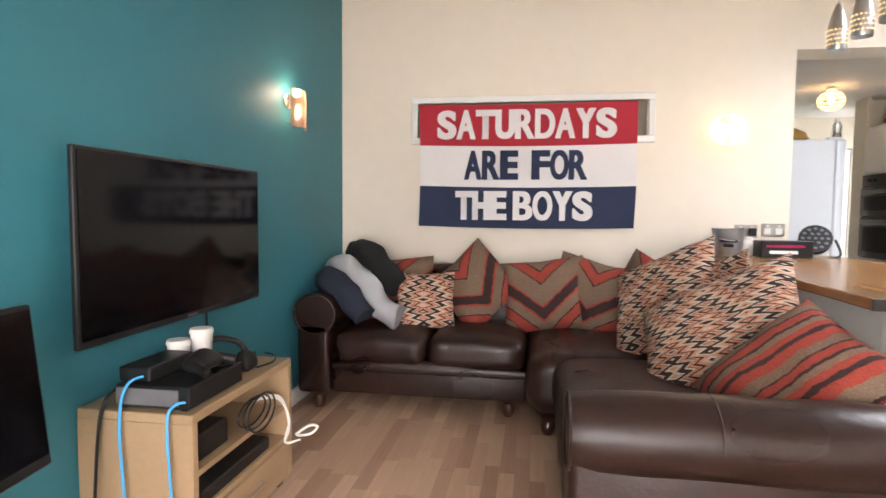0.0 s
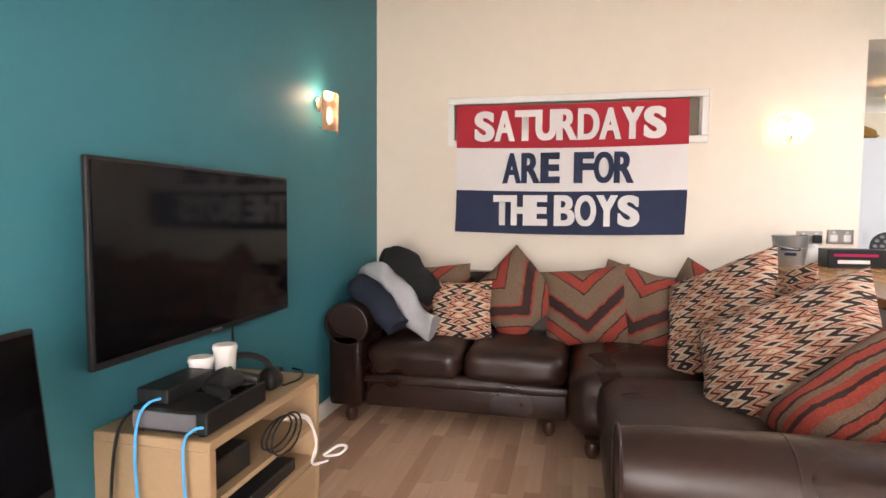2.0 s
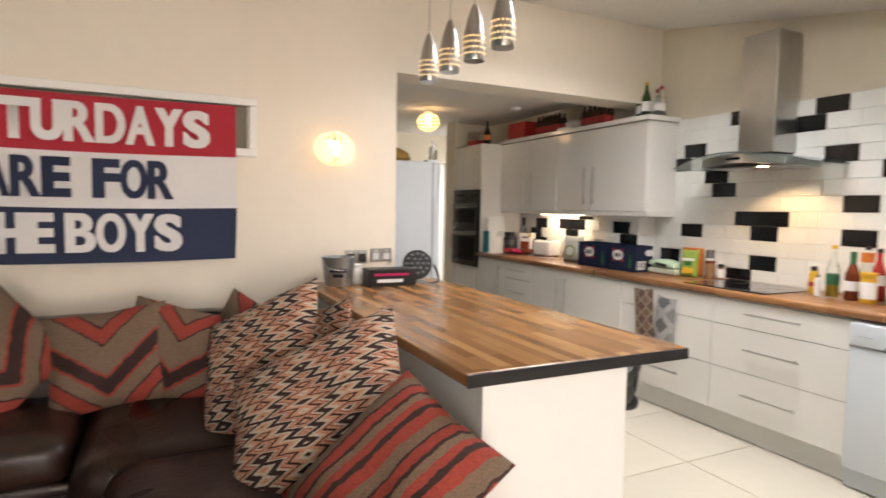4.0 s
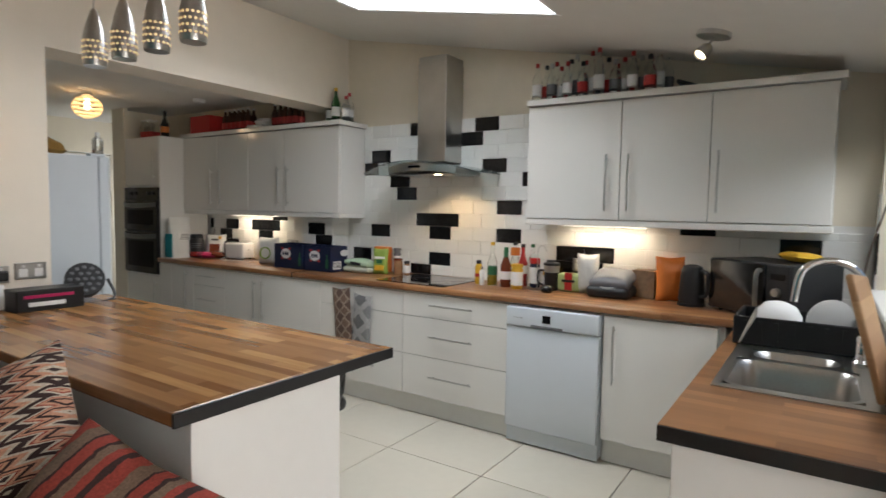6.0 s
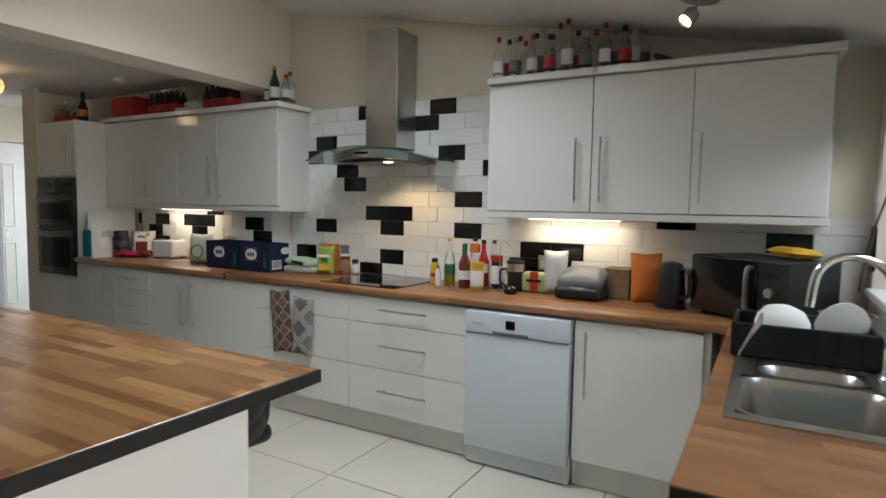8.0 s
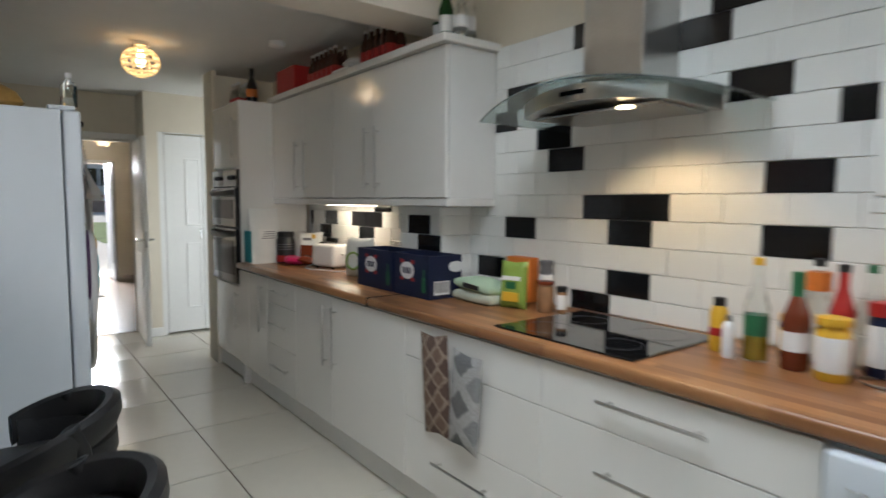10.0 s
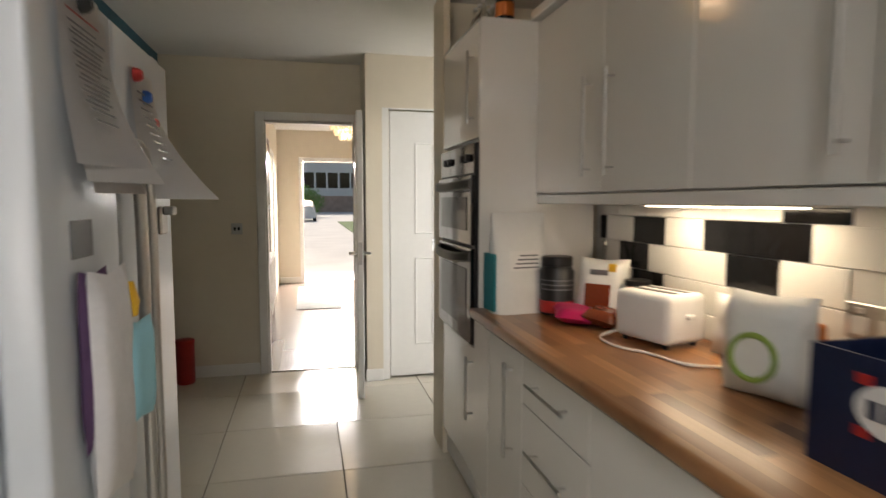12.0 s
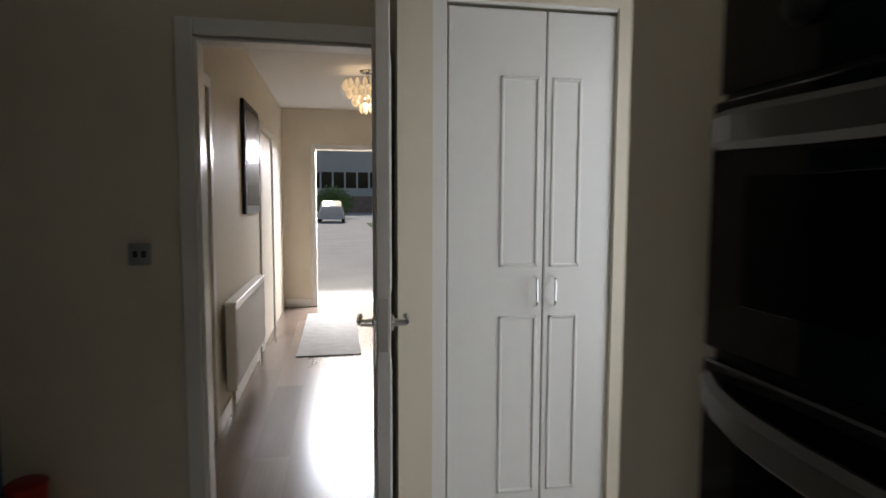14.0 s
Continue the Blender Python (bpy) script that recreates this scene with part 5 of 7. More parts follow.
for i in range(1):
    solo("plate", moved(lathe([(0.04, 0), (0.085, 0.010), (0.085, 0.014), (0.035, 0.006)], 0, 0, 0, 30), pose(3.70 + i * 0.05, 1.09, WT + 0.112, 0, 78, 20)), CARD, "white plate standing in the dish rack", "plate", "plates", smooth=True)
solo("saucepan", lathe([(0.085, 0.0), (0.09, 0.01), (0.09, 0.11), (0.094, 0.115), (0.086, 0.115), (0.084, 0.02)], 4.02, 1.05, WT, 28), STEEL, "steel saucepan beside the microwave", "pan", smooth=True)
for i in range(4):
    solo("fork", moved(tube([(0, 0, 0), (0.02, 0, 0.09), (0.03, 0, 0.18)], 0.004, 6), pose(3.52 + 0.012 * i, 1.39, WT + 0.02, 20, -35 - 6 * i, 0)), STEEL, "steel cutlery sticking out by the rack", "cutlery", "cutlery", smooth=True)
cbd = solo("chopping_board", moved(bx(-0.010, 0.010, -0.12, 0.12, 0, 0.36, 0.008, 2), pose(3.03, 0.955, WT + 0.008, 6, 16, 80)), BEECH, "beech chopping board leaning by the sink", "chopping board")

mw = thing("microwave", (4.5, 1.35, WT), "black microwave oven with steel dials", "microwave")
MM = Matrix.Translation((4.44, 1.34, WT)) @ Matrix.Rotation(radians(-38), 4, "Z")
part("body", moved(bx(-0.17, 0.17, -0.25, 0.25, 0.012, 0.285, 0.006, 2), MM), BLACK, mw)
part("door", moved(bx(-0.185, -0.171, -0.115, 0.248, 0.018, 0.28, 0.004), MM), BLACKGLASS, mw, "dark glass door")
part("handle", moved(tube([(-0.187, -0.09, 0.05), (-0.215, -0.09, 0.07), (-0.215, -0.09, 0.23), (-0.187, -0.09, 0.25)], 0.011), MM), STEEL, mw, "curved steel handle", True)
part("control_panel", moved(bx(-0.182, -0.171, -0.248, -0.12, 0.018, 0.28, 0.003), MM), BLACK, mw)
for z in (0.08, 0.15):
    part("dial", moved(lathe([(0.022, 0), (0.02, 0.02), (0.008, 0.022)], 0, 0, 0, 18), MM @ Matrix.Translation((-0.182, -0.185, z)) @ Matrix.Rotation(radians(-90), 4, "Y")), STEEL, mw, "", True)
part("clock", moved(bx(-0.1835, -0.1815, -0.225, -0.145, 0.21, 0.24), MM), BLACKGLASS, mw, "dark display")
for p in ((-0.14, -0.2), (-0.14, 0.2), (0.14, -0.2), (0.14, 0.2)):
    part("foot", moved(lathe([(0.012, 0), (0.012, 0.014)], p[0], p[1], 0, 10), MM), BLACK, mw)
solo("snack_packet", moved(pillow(0.22, 0.14, 0.05, 10, 3), pose(4.42, 1.22, WT + 0.312, 4, 0, 30)), YELLOW, "yellow and blue packet lying on the microwave", "packet", smooth=True)


# ---- things on the worktop ----
def bottle(at, r, h, body, cap, words, neck=0.35, cap_h=0.03, band=None, bands=(0.2, 0.5), neck_r=0.38, group="bottles and jars"):
    x, y, z = at
    t = thing("bottle", at, words, "bottle", group)
    hb = h * (1 - neck)
    part("body", lathe([(r * 0.9, 0), (r, 0.006), (r, hb * 0.92), (r * 0.85, hb), (r * neck_r, hb + (h - hb) * 0.45), (r * neck_r, h - cap_h)], x, y, z, 18), body, t, "", True)
    part("cap", lathe([(r * neck_r * 1.15, h - cap_h), (r * neck_r * 1.15, h), (r * neck_r * 0.9, h + 0.002)], x, y, z, 14), cap, t, "", True)
    if band:
        part("label", lathe([(r * 1.012, h * bands[0]), (r * 1.016, h * (bands[0] + 0.005)), (r * 1.016, h * (bands[1] - 0.005)), (r * 1.012, h * bands[1])], x, y, z, 18), band, t, "printed label", True)
    return t


def jar(at, r, h, body, lid, words, band=None, lid_h=0.02):
    return bottle(at, r, h, body, lid, words, 0.16, lid_h, band, (0.15, 0.7), 0.9)


OIL = mat("cooking_oil", (0.5, 0.36, 0.05), 0.08, vary=0.05, trans=0.5)
HERB = mat("dried_herbs", (0.25, 0.13, 0.06), 0.7, vary=0.3, scale=60)
bottle((4.53, 3.165, WT), 0.027, 0.165, YELLOW, BLACK, "yellow squeezy bottle with a black cap", 0.2, 0.03, REDP, (0.3, 0.45), 0.6)
bottle((4.47, 3.105, WT), 0.018, 0.125, CARD, GREY, "small white bottle with a grey cap", 0.2, 0.025)
o = bottle((4.51, 3.045, WT), 0.034, 0.30, GLASS, YELLOW, "clear glass oil bottle with a green label", 0.42, 0.02, GREEN, (0.25, 0.45))
part("oil", lathe([(0.028, 0.004), (0.030, 0.008), (0.030, 0.085)], 4.51, 3.045, WT, 16), OIL, o)
jar((4.62, 3.0, WT), 0.025, 0.13, BLUEP, YELLOW, "small blue and yellow jar", YELLOW)
bottle((4.50, 2.935, WT), 0.036, 0.27, BROWNP, GREEN, "red chilli sauce bottle with a green cap", 0.4, 0.07, CARD, (0.2, 0.4), 0.4)
bottle((4.63, 2.93, WT), 0.033, 0.30, GLASS, BLACK, "clear sauce bottle with an orange neck", 0.4, 0.02, ORANGEP, (0.7, 0.88), 0.42)
bottle((4.62, 2.865, WT), 0.032, 0.29, REDP, BLACK, "red ketchup bottle with a black cap", 0.4, 0.02, CARD, (0.3, 0.5), 0.42)
bottle((4.66, 2.81, WT), 0.032, 0.29, GLASS, GREEN, "clear glass bottle with a dark green cap", 0.4, 0.02)
jar((4.47, 2.835, WT), 0.040, 0.165, YELLOW, YELLOW, "yellow mustard tub with a pale label", CARD, 0.02)
jar((4.60, 2.765, WT), 0.034, 0.20, BLUEP, REDP, "blue drum of salt with a red lid", CARD, 0.035)
jar((4.63, 2.685, WT), 0.032, 0.13, YELLOW, YELLOW, "small yellow tin of custard powder", CARD)
hl = solo("wire_holder", tube([(4.53 + 0.05 * math.cos(a * 0.7), 2.735 + 0.05 * math.sin(a * 0.7), WT + 0.004) for a in range(10)] + [(4.58, 2.735, WT + 0.10), (4.58, 2.735, WT + 0.26), (4.58, 2.70, WT + 0.29), (4.58, 2.67, WT + 0.25)], 0.003, 6), STEEL, "chrome wire mug holder", "holder", smooth=True)
mg = thing("travel_mug", (4.56, 2.625, WT), "black and steel travel mug with a handle", "mug")
part("body", lathe([(0.04, 0), (0.046, 0.01), (0.05, 0.12)], 4.56, 2.625, WT, 24), BLACK, mg, "", True)
part("collar", lathe([(0.051, 0.12), (0.053, 0.165)], 4.56, 2.625, WT, 24), STEEL, mg, "", True)
part("lid", lathe([(0.054, 0.165), (0.054, 0.18), (0.03, 0.19), (0.028, 0.20)], 4.56, 2.625, WT, 24), BLACK, mg, "", True)
part("handle", tube([(4.545, 2.672, WT + 0.13), (4.54, 2.71, WT + 0.12), (4.54, 2.712, WT + 0.05), (4.545, 2.672, WT + 0.03)], 0.007), BLACK, mg, "", True)
solo("egg_timer", lathe([(0.03, 0), (0.04, 0.012), (0.04, 0.03), (0.03, 0.045), (0.012, 0.052)], 4.43, 2.60, WT, 22), BLACKGLASS, "small round black timer", "timer", smooth=True)
tb = thing("tea_bag_packet", (4.58, 2.50, WT), "green packet of tea bags with a red badge", "packet")
b = bx(4.54, 4.63, 2.42, 2.58, WT, WT + 0.12, 0.02, 3)
part("packet", b, mat("pale_green_packet", (0.35, 0.40, 0.16), 0.45, vary=0.15, scale=15), tb, "", True)
part("badge", bx(4.536, 4.5405, 2.475, 2.525, WT + 0.012, WT + 0.125, 0.001), REDP, tb)
part("ribbon", bx(4.534, 4.5375, 2.455, 2.545, WT + 0.065, WT + 0.08), BLACK, tb)
bag = moved(pillow(0.14, 0.26, 0.08, 14, 9), pose(4.58, 2.385, WT + 0.125, 88, 0, -80))
solo("sugar_bag", bag, mat("clear_plastic_bag", (0.75, 0.74, 0.7), 0.25, vary=0.15, scale=20, trans=0.25, bump=0.8, bump_scale=25), "crumpled clear bag half full of sugar", "bag", smooth=True)
gr = thing("electric_grill", (4.54, 2.21, WT), "black electric health grill with a domed grey lid", "grill")
part("base", puff(4.42, 4.66, 2.08, 2.345, WT, WT + 0.07, 0.03, 0.002), BLACK, gr, "", True)
part("lid", moved(puff(-0.115, 0.115, -0.125, 0.125, 0, 0.06, 0.028, 0.001), pose(4.555, 2.21, WT + 0.078, 0, -16, 0)), GREY, gr, "", True)
part("trim", moved(tube([(-0.12 + 0.02, -0.11, 0.005), (-0.125, 0, 0.005), (-0.10, 0.11, 0.005)], 0.009), pose(4.555, 2.21, WT + 0.078, 0, -10, 0)), STEEL, gr, "", True)
solo("cardboard_box", bx(4.60, 4.72, 1.975, 2.11, WT, WT + 0.17, 0.003), mat("brown_packaging", (0.25, 0.16, 0.09), 0.6, vary=0.5, scale=8), "brown printed food box", "box")
solo("crisp_bag", moved(pillow(0.17, 0.27, 0.08, 12, 4), pose(4.60, 1.885, WT + 0.13, 84, 0, -62)), ORANGEP, "orange bag of crisps standing upright", "packet", smooth=True)
kt = thing("kettle", (4.50, 1.745, WT), "black electric jug kettle", "kettle")
part("base", lathe([(0.075, 0), (0.075, 0.015), (0.06, 0.02)], 4.50, 1.745, WT, 24), BLACK, kt, "", True)
part("body", lathe([(0.07, 0.02), (0.072, 0.04), (0.06, 0.20), (0.05, 0.225), (0.02, 0.235)], 4.50, 1.745, WT, 24), BLACK, kt, "", True)
part("handle", tube([(4.46, 1.695, WT + 0.20), (4.43, 1.655, WT + 0.19), (4.43, 1.655, WT + 0.08), (4.455, 1.69, WT + 0.06)], 0.011), BLACK, kt, "", True)


def socket(at, face, words="chrome double wall socket"):
    t = thing("wall_socket", (0, 0, 0), words, "socket", "wall sockets")
    part("plate", bx(-0.073, 0.073, -0.010, 0, -0.043, 0.043, 0.003), STEEL, t)
    for s in (-1, 1):
        part("outlet", bx(s * 0.036 - 0.02, s * 0.036 + 0.02, -0.0125, -0.0095, -0.03, 0.012), CARD, t)
        part("rocker", bx(s * 0.036 - 0.008, s * 0.036 + 0.008, -0.014, -0.0095, 0.02, 0.033, 0.001), CARD, t)
    t.matrix_basis = pose(*at, 0, 0, face)
    return t


sk3 = socket((4.725, 2.47, 1.075), -90)
copy_thing(sk3, pose(4.725, 5.30, 1.08, 0, 0, -90))
copy_thing(sk3, pose(2.14, 4.62, 1.065, 0, 0, 0)), copy_thing(sk3, pose(2.31, 4.62, 1.075, 0, 0, 0))
for p in ((2.10, 4.575, 1.06), (2.175, 4.575, 1.06)):
    solo("plug", bx(p[0] - 0.024, p[0] + 0.024, p[1], 4.607, p[2] - 0.026, p[2] + 0.026, 0.008, 2), BLACK, "black mains plug in the wall socket", "plug", "plugs")


def beer_crate(x0, x1, y0, y1, words):
    t = thing("bottle_crate", ((x0 + x1) / 2, (y0 + y1) / 2, WT), words, "box", "cardboard bottle crates")
    h = 0.205
    for r in ((x0, x0 + 0.006, y0, y1), (x1 - 0.006, x1, y0, y1), (x0 + 0.006, x1 - 0.006, y0, y0 + 0.006), (x0 + 0.006, x1 - 0.006, y1 - 0.006, y1)):
        part("side", bx(*r, WT, WT + h), BLUEP, t)
    part("bottom", bx(x0 + 0.006, x1 - 0.006, y0 + 0.006, y1 - 0.006, WT, WT + 0.006), BLUEP, t)
    for k in range(1, 4):
        y = y0 + (y1 - y0) * k / 4
        part("divider", bx(x0 + 0.006, x1 - 0.006, y - 0.002, y + 0.002, WT + 0.006, WT + h * 0.75), GREY, t)
    ym = (y0 + y1) / 2 + 0.03
    ov_ = moved(lathe([(1, 0), (1, 0.003)], 0, 0, 0, 26), Matrix.Translation((x0 - 0.001, ym, WT + 0.125)) @ Matrix.Rotation(radians(-90), 4, "Y") @ Matrix.Diagonal((0.042, 0.058, 1, 1)))
    part("emblem", ov_, CARD, t, "white oval emblem")
    for s in (-1, 0, 1):
        part("emblem_bar", bx(x0 - 0.006, x0 - 0.0035, ym + s * 0.026 - 0.008, ym + s * 0.026 + 0.008, WT + 0.11, WT + 0.14), BLUEP, t)
    for s in (-1, 1):
        part("emblem_flash", bx(x0 - 0.003, x0 - 0.0005, ym + s * 0.045 - 0.013, ym + s * 0.045 + 0.013, WT + 0.075, WT + 0.092), REDP, t)
        part("emblem_flash", bx(x0 - 0.003, x0 - 0.0005, ym + s * 0.045 - 0.013, ym + s * 0.045 + 0.013, WT + 0.160, WT + 0.177), REDP, t)
    yb = y0 + 0.04
    part("printed_bottle", bx(x0 - 0.003, x0 - 0.0005, yb - 0.014, yb + 0.014, WT + 0.03, WT + 0.10, 0.001), GREEN, t)
    part("printed_bottle", bx(x0 - 0.003, x0 - 0.0005, yb - 0.006, yb + 0.006, WT + 0.10, WT + 0.14, 0.001), GREEN, t)
    part("barcode", bx(x0 + 0.03, x0 + 0.12, y0 - 0.003, y0 - 0.0005, WT + 0.02, WT + 0.085), CARD, t)
    for k in range(6):
        part("barcode_bar", bx(x0 + 0.035 + k * 0.014, x0 + 0.040 + k * 0.014, y0 - 0.005, y0 - 0.0028, WT + 0.03, WT + 0.08), BLACK, t)
    oe = moved(lathe([(1, 0), (1, 0.003)], 0, 0, 0, 22), Matrix.Translation((x0 + 0.16, y0 + 0.001, WT + 0.15)) @ Matrix.Rotation(radians(90), 4, "X") @ Matrix.Diagonal((0.045, 0.026, 1, 1)))
    part("emblem", oe, CARD, t, "white oval emblem")


beer_crate(4.325, 4.52, 4.42, 4.715, "navy cardboard bottle crate with a white oval emblem")
beer_crate(4.325, 4.52, 4.735, 5.09, "navy cardboard bottle crate standing behind another crate")
eg = thing("egg_box", (4.53, 4.26, WT), "pale green pulp egg box with a dark label", "egg box")
part("tray", puff(4.44, 4.62, 4.13, 4.40, WT, WT + 0.045, 0.02, 0.004), EGGBOX, eg, "", True)
part("lid", moved(puff(-0.09, 0.09, -0.13, 0.13, 0, 0.04, 0.018, 0.004), pose(4.53, 4.265, WT + 0.044, 4, 8, 0)), mat("green_egg_box_lid", (0.38, 0.5, 0.36), 0.85, vary=0.12, scale=25), eg, "", True)
part("print", moved(bx(-0.095, -0.088, -0.06, 0.05, 0.008, 0.03), pose(4.53, 4.265, WT + 0.044, 4, 8, 0)), BLACK, eg)
solo("plate_stack", lathe([(0.05, 0), (0.11, 0.012), (0.112, 0.03), (0.10, 0.035), (0.06, 0.04)], 4.62, 4.36, WT, 28), CARD, "stack of white plates beside the crates", "plates", smooth=True)
solo("cereal_box", bx(4.655, 4.715, 4.10, 4.25, WT, WT + 0.205, 0.003), ORANGEP, "orange food box against the tiles", "box")
tmp_bag = solo("lime_pouch", moved(pillow(0.13, 0.21, 0.06, 12, 2), pose(4.52, 4.06, WT + 0.10, 86, 0, -74)), LIME, "lime green food pouch standing upright", "packet", smooth=True)
for w, h, u, v, mt in ((0.08, 0.04, 0.0, -0.05, YELLOW), (0.09, 0.018, 0.0, 0.03, CARD), (0.05, 0.03, 0.0, 0.0, GREEN)):
    pr_ = new("print", finish(moved(bx(u - w / 2, u + w / 2, v - h / 2, v + h / 2, 0.028, 0.032, 0.001), pose(4.52, 4.06, WT + 0.10, 86, 0, -74)), "print", mt))
    pr_.parent = tmp_bag
jar((4.58, 4.13, WT), 0.038, 0.15, BROWNP, CARD, "glass coffee jar with a white lid", HERB, 0.03)
jar((4.60, 3.965, WT), 0.022, 0.11, HERB, REDP, "small red-capped spice jar", REDP)
jar((4.56, 3.915, WT), 0.035, 0.13, HERB, BROWNP, "spice jar of ground seasoning", None, 0.012)
jar((4.60, 3.86, WT), 0.022, 0.11, HERB, BLACK, "small spice jar with a black lid", CARD)
jar((4.68, 4.02, WT), 0.03, 0.20, GREY, GREY, "grey cylindrical tub against the tiles", CARD)

ts_ = thing("toaster", (4.47, 5.69, WT), "white two-slot toaster with rounded edges", "toaster")
part("body", bx(4.385, 4.56, 5.56, 5.78, WT + 0.012, WT + 0.165, 0.022, 4), CARD, ts_, "", True)
for x in (4.44, 4.495):
    part("slot", bx(x, x + 0.025, 5.59, 5.75, WT + 0.1645, WT + 0.1665), BLACK, ts_)
part("lever", bx(4.46, 4.49, 5.548, 5.562, WT + 0.09, WT + 0.105, 0.003), CARD, ts_)
for p in ((4.41, 5.59), (4.53, 5.59), (4.41, 5.75), (4.53, 5.75)):
    part("foot", lathe([(0.01, 0), (0.01, 0.014)], p[0], p[1], WT, 10), BLACK, ts_)
ts_.matrix_basis = pose(4.557, 5.905, WT, 0, 0, 15)
solo("toaster_cable", tube([(4.47, 5.98, WT + 0.02), (4.40, 5.96, WT + 0.005), (4.39, 5.84, WT + 0.005), (4.44, 5.74, WT + 0.005), (4.47, 5.62, WT + 0.006), (4.58, 5.56, WT + 0.006)], 0.004), CARD, "white cable curled round the toaster", "cable", smooth=True)
fb = solo("bread_bag", moved(pillow(0.2, 0.25, 0.13, 14, 6), pose(4.50, 5.37, WT + 0.115, 86, 0, -70)), mat("white_printed_bag", (0.7, 0.69, 0.64), 0.5, vary=0.08, scale=10, bump=0.5, bump_scale=20), "white food bag with a green printed ring", "bag", smooth=True)
rg = new("printed_ring", finish(moved(tube([(0.05 * math.cos(a * math.pi / 6), 0.05 * math.sin(a * math.pi / 6) - 0.02, 0.068) for a in range(13)], 0.007, 6), pose(4.50, 5.37, WT + 0.115, 86, 0, -70)), "printed_ring", LIME, True))
rg.parent = fb
solo("bread_board", bx(4.60, 4.70, 5.40, 5.44, WT, WT + 0.15, 0.01, 3), ORANGEP, "orange and beige packet behind the toaster", "packet")
solo("oat_bag", moved(pillow(0.24, 0.18, 0.06, 12, 5), pose(4.66, 5.62, WT + 0.09, 86, 0, -84)), CARD, "white paper packet against the tiles", "packet", smooth=True)
pb = thing("protein_pouch", (4.42, 6.44, WT), "large silver and teal foil pouch beside the oven", "pouch")
b = bmesh.new()
n = 12
rows = []
for k in range(n + 1):
    v = k / n
    hw, th = 0.125 - 0.006 * v, 0.07 * (1 - v ** 1.6) + 0.003
    ring = []
    for i in range(28):
        a = 2 * math.pi * i / 28
        sx, cy = math.sin(a), math.cos(a)
        q = Vector((math.copysign(abs(sx) ** 0.7, sx) * th, math.copysign(abs(cy) ** 0.7, cy) * hw, 0.40 * v))
        q += (0.010 * (1 - v) + 0.003) * Vector((noise.noise(q * 16), noise.noise(q * 14 + Vector((5, 0, 0))), 0))
        ring.append(b.verts.new((4.40 + q.x, 6.44 + q.y, WT + q.z)))
    rows.append(ring)
for a, c in zip(rows, rows[1:]):
    for i in range(28):
        b.faces.new((a[i], a[(i + 1) % 28], c[(i + 1) % 28], c[i]))
b.faces.new(rows[0]), b.faces.new(rows[-1])
part("pouch", b, FOILBAG, pb, "", True)
part("gusset", bx(4.35, 4.45, 6.556, 6.569, WT + 0.01, WT + 0.24, 0.006, 2), TEALP, pb, "teal side panel")
part("label", moved(bx(-0.002, 0.002, -0.07, 0.07, 0, 0.08), pose(4.344, 6.43, WT + 0.17, 0, 9, 0)), CARD, pb)
for k in range(4):
    part("label_line", moved(bx(-0.0035, -0.0015, -0.055, 0.055 - 0.01 * k, 0.01 + k * 0.016, 0.016 + k * 0.016), pose(4.344, 6.43, WT + 0.17, 0, 9, 0)), GREY, pb)
pb.matrix_basis = pose(4.30, 6.49, WT, 0, 0, 97)
pt_ = thing("protein_tub", (4.44, 6.39, WT), "black plastic supplement tub with a red base", "tub")
part("body", lathe([(0.06, 0), (0.066, 0.006), (0.068, 0.17), (0.055, 0.19)], 4.44, 6.39, WT, 28), BLACK, pt_, "", True)
part("band", lathe([(0.0675, 0.01), (0.0695, 0.012), (0.0695, 0.055), (0.068, 0.057)], 4.44, 6.39, WT, 28), REDP, pt_, "red band", True)
part("lid", lathe([(0.057, 0.19), (0.06, 0.192), (0.06, 0.225), (0.055, 0.23)], 4.44, 6.39, WT, 28), BLACK, pt_, "ribbed black lid", True)
for k in range(3):
    part("label_line", lathe([(0.0675, 0.10 + k * 0.018), (0.0686, 0.101 + k * 0.018), (0.0686, 0.104 + k * 0.018), (0.0675, 0.105 + k * 0.018)], 4.44, 6.39, WT, 28), GREY, pt_)
tmp_bag = solo("granola_bag", moved(pillow(0.2, 0.24, 0.1, 14, 11), pose(4.58, 6.28, WT + 0.11, 80, 0, -50)), FOILBAG, "pale printed food pouch", "packet", smooth=True)
for w, h, u, v, mt in ((0.10, 0.09, 0.0, -0.03, BROWNP), (0.07, 0.02, 0.0, 0.06, GREY), (0.03, 0.03, 0.05, 0.08, YELLOW)):
    pr_ = new("print", finish(moved(bx(u - w / 2, u + w / 2, v - h / 2, v + h / 2, 0.049, 0.052, 0.001), pose(4.58, 6.28, WT + 0.11, 80, 0, -50)), "print", mt))
    pr_.parent = tmp_bag
solo("magenta_packet", moved(pillow(0.26, 0.15, 0.05, 12, 12), pose(4.44, 6.235, WT + 0.03, 6, 0, 68)), MAGENTA, "shiny magenta packet lying on the worktop", "packet", smooth=True)
solo("brown_packet", moved(pillow(0.14, 0.12, 0.06, 12, 14), pose(4.50, 6.12, WT + 0.035, 10, 0, 40)), BROWNP, "brown snack packet lying on the worktop", "packet", smooth=True)
jar((4.65, 6.15, WT), 0.045, 0.16, ORANGEP, BLACK, "orange tin with a black lid", REDP)
jar((4.66, 6.42, WT), 0.03, 0.20, GREY, GREY, "grey utensil pot against the tiles", None)
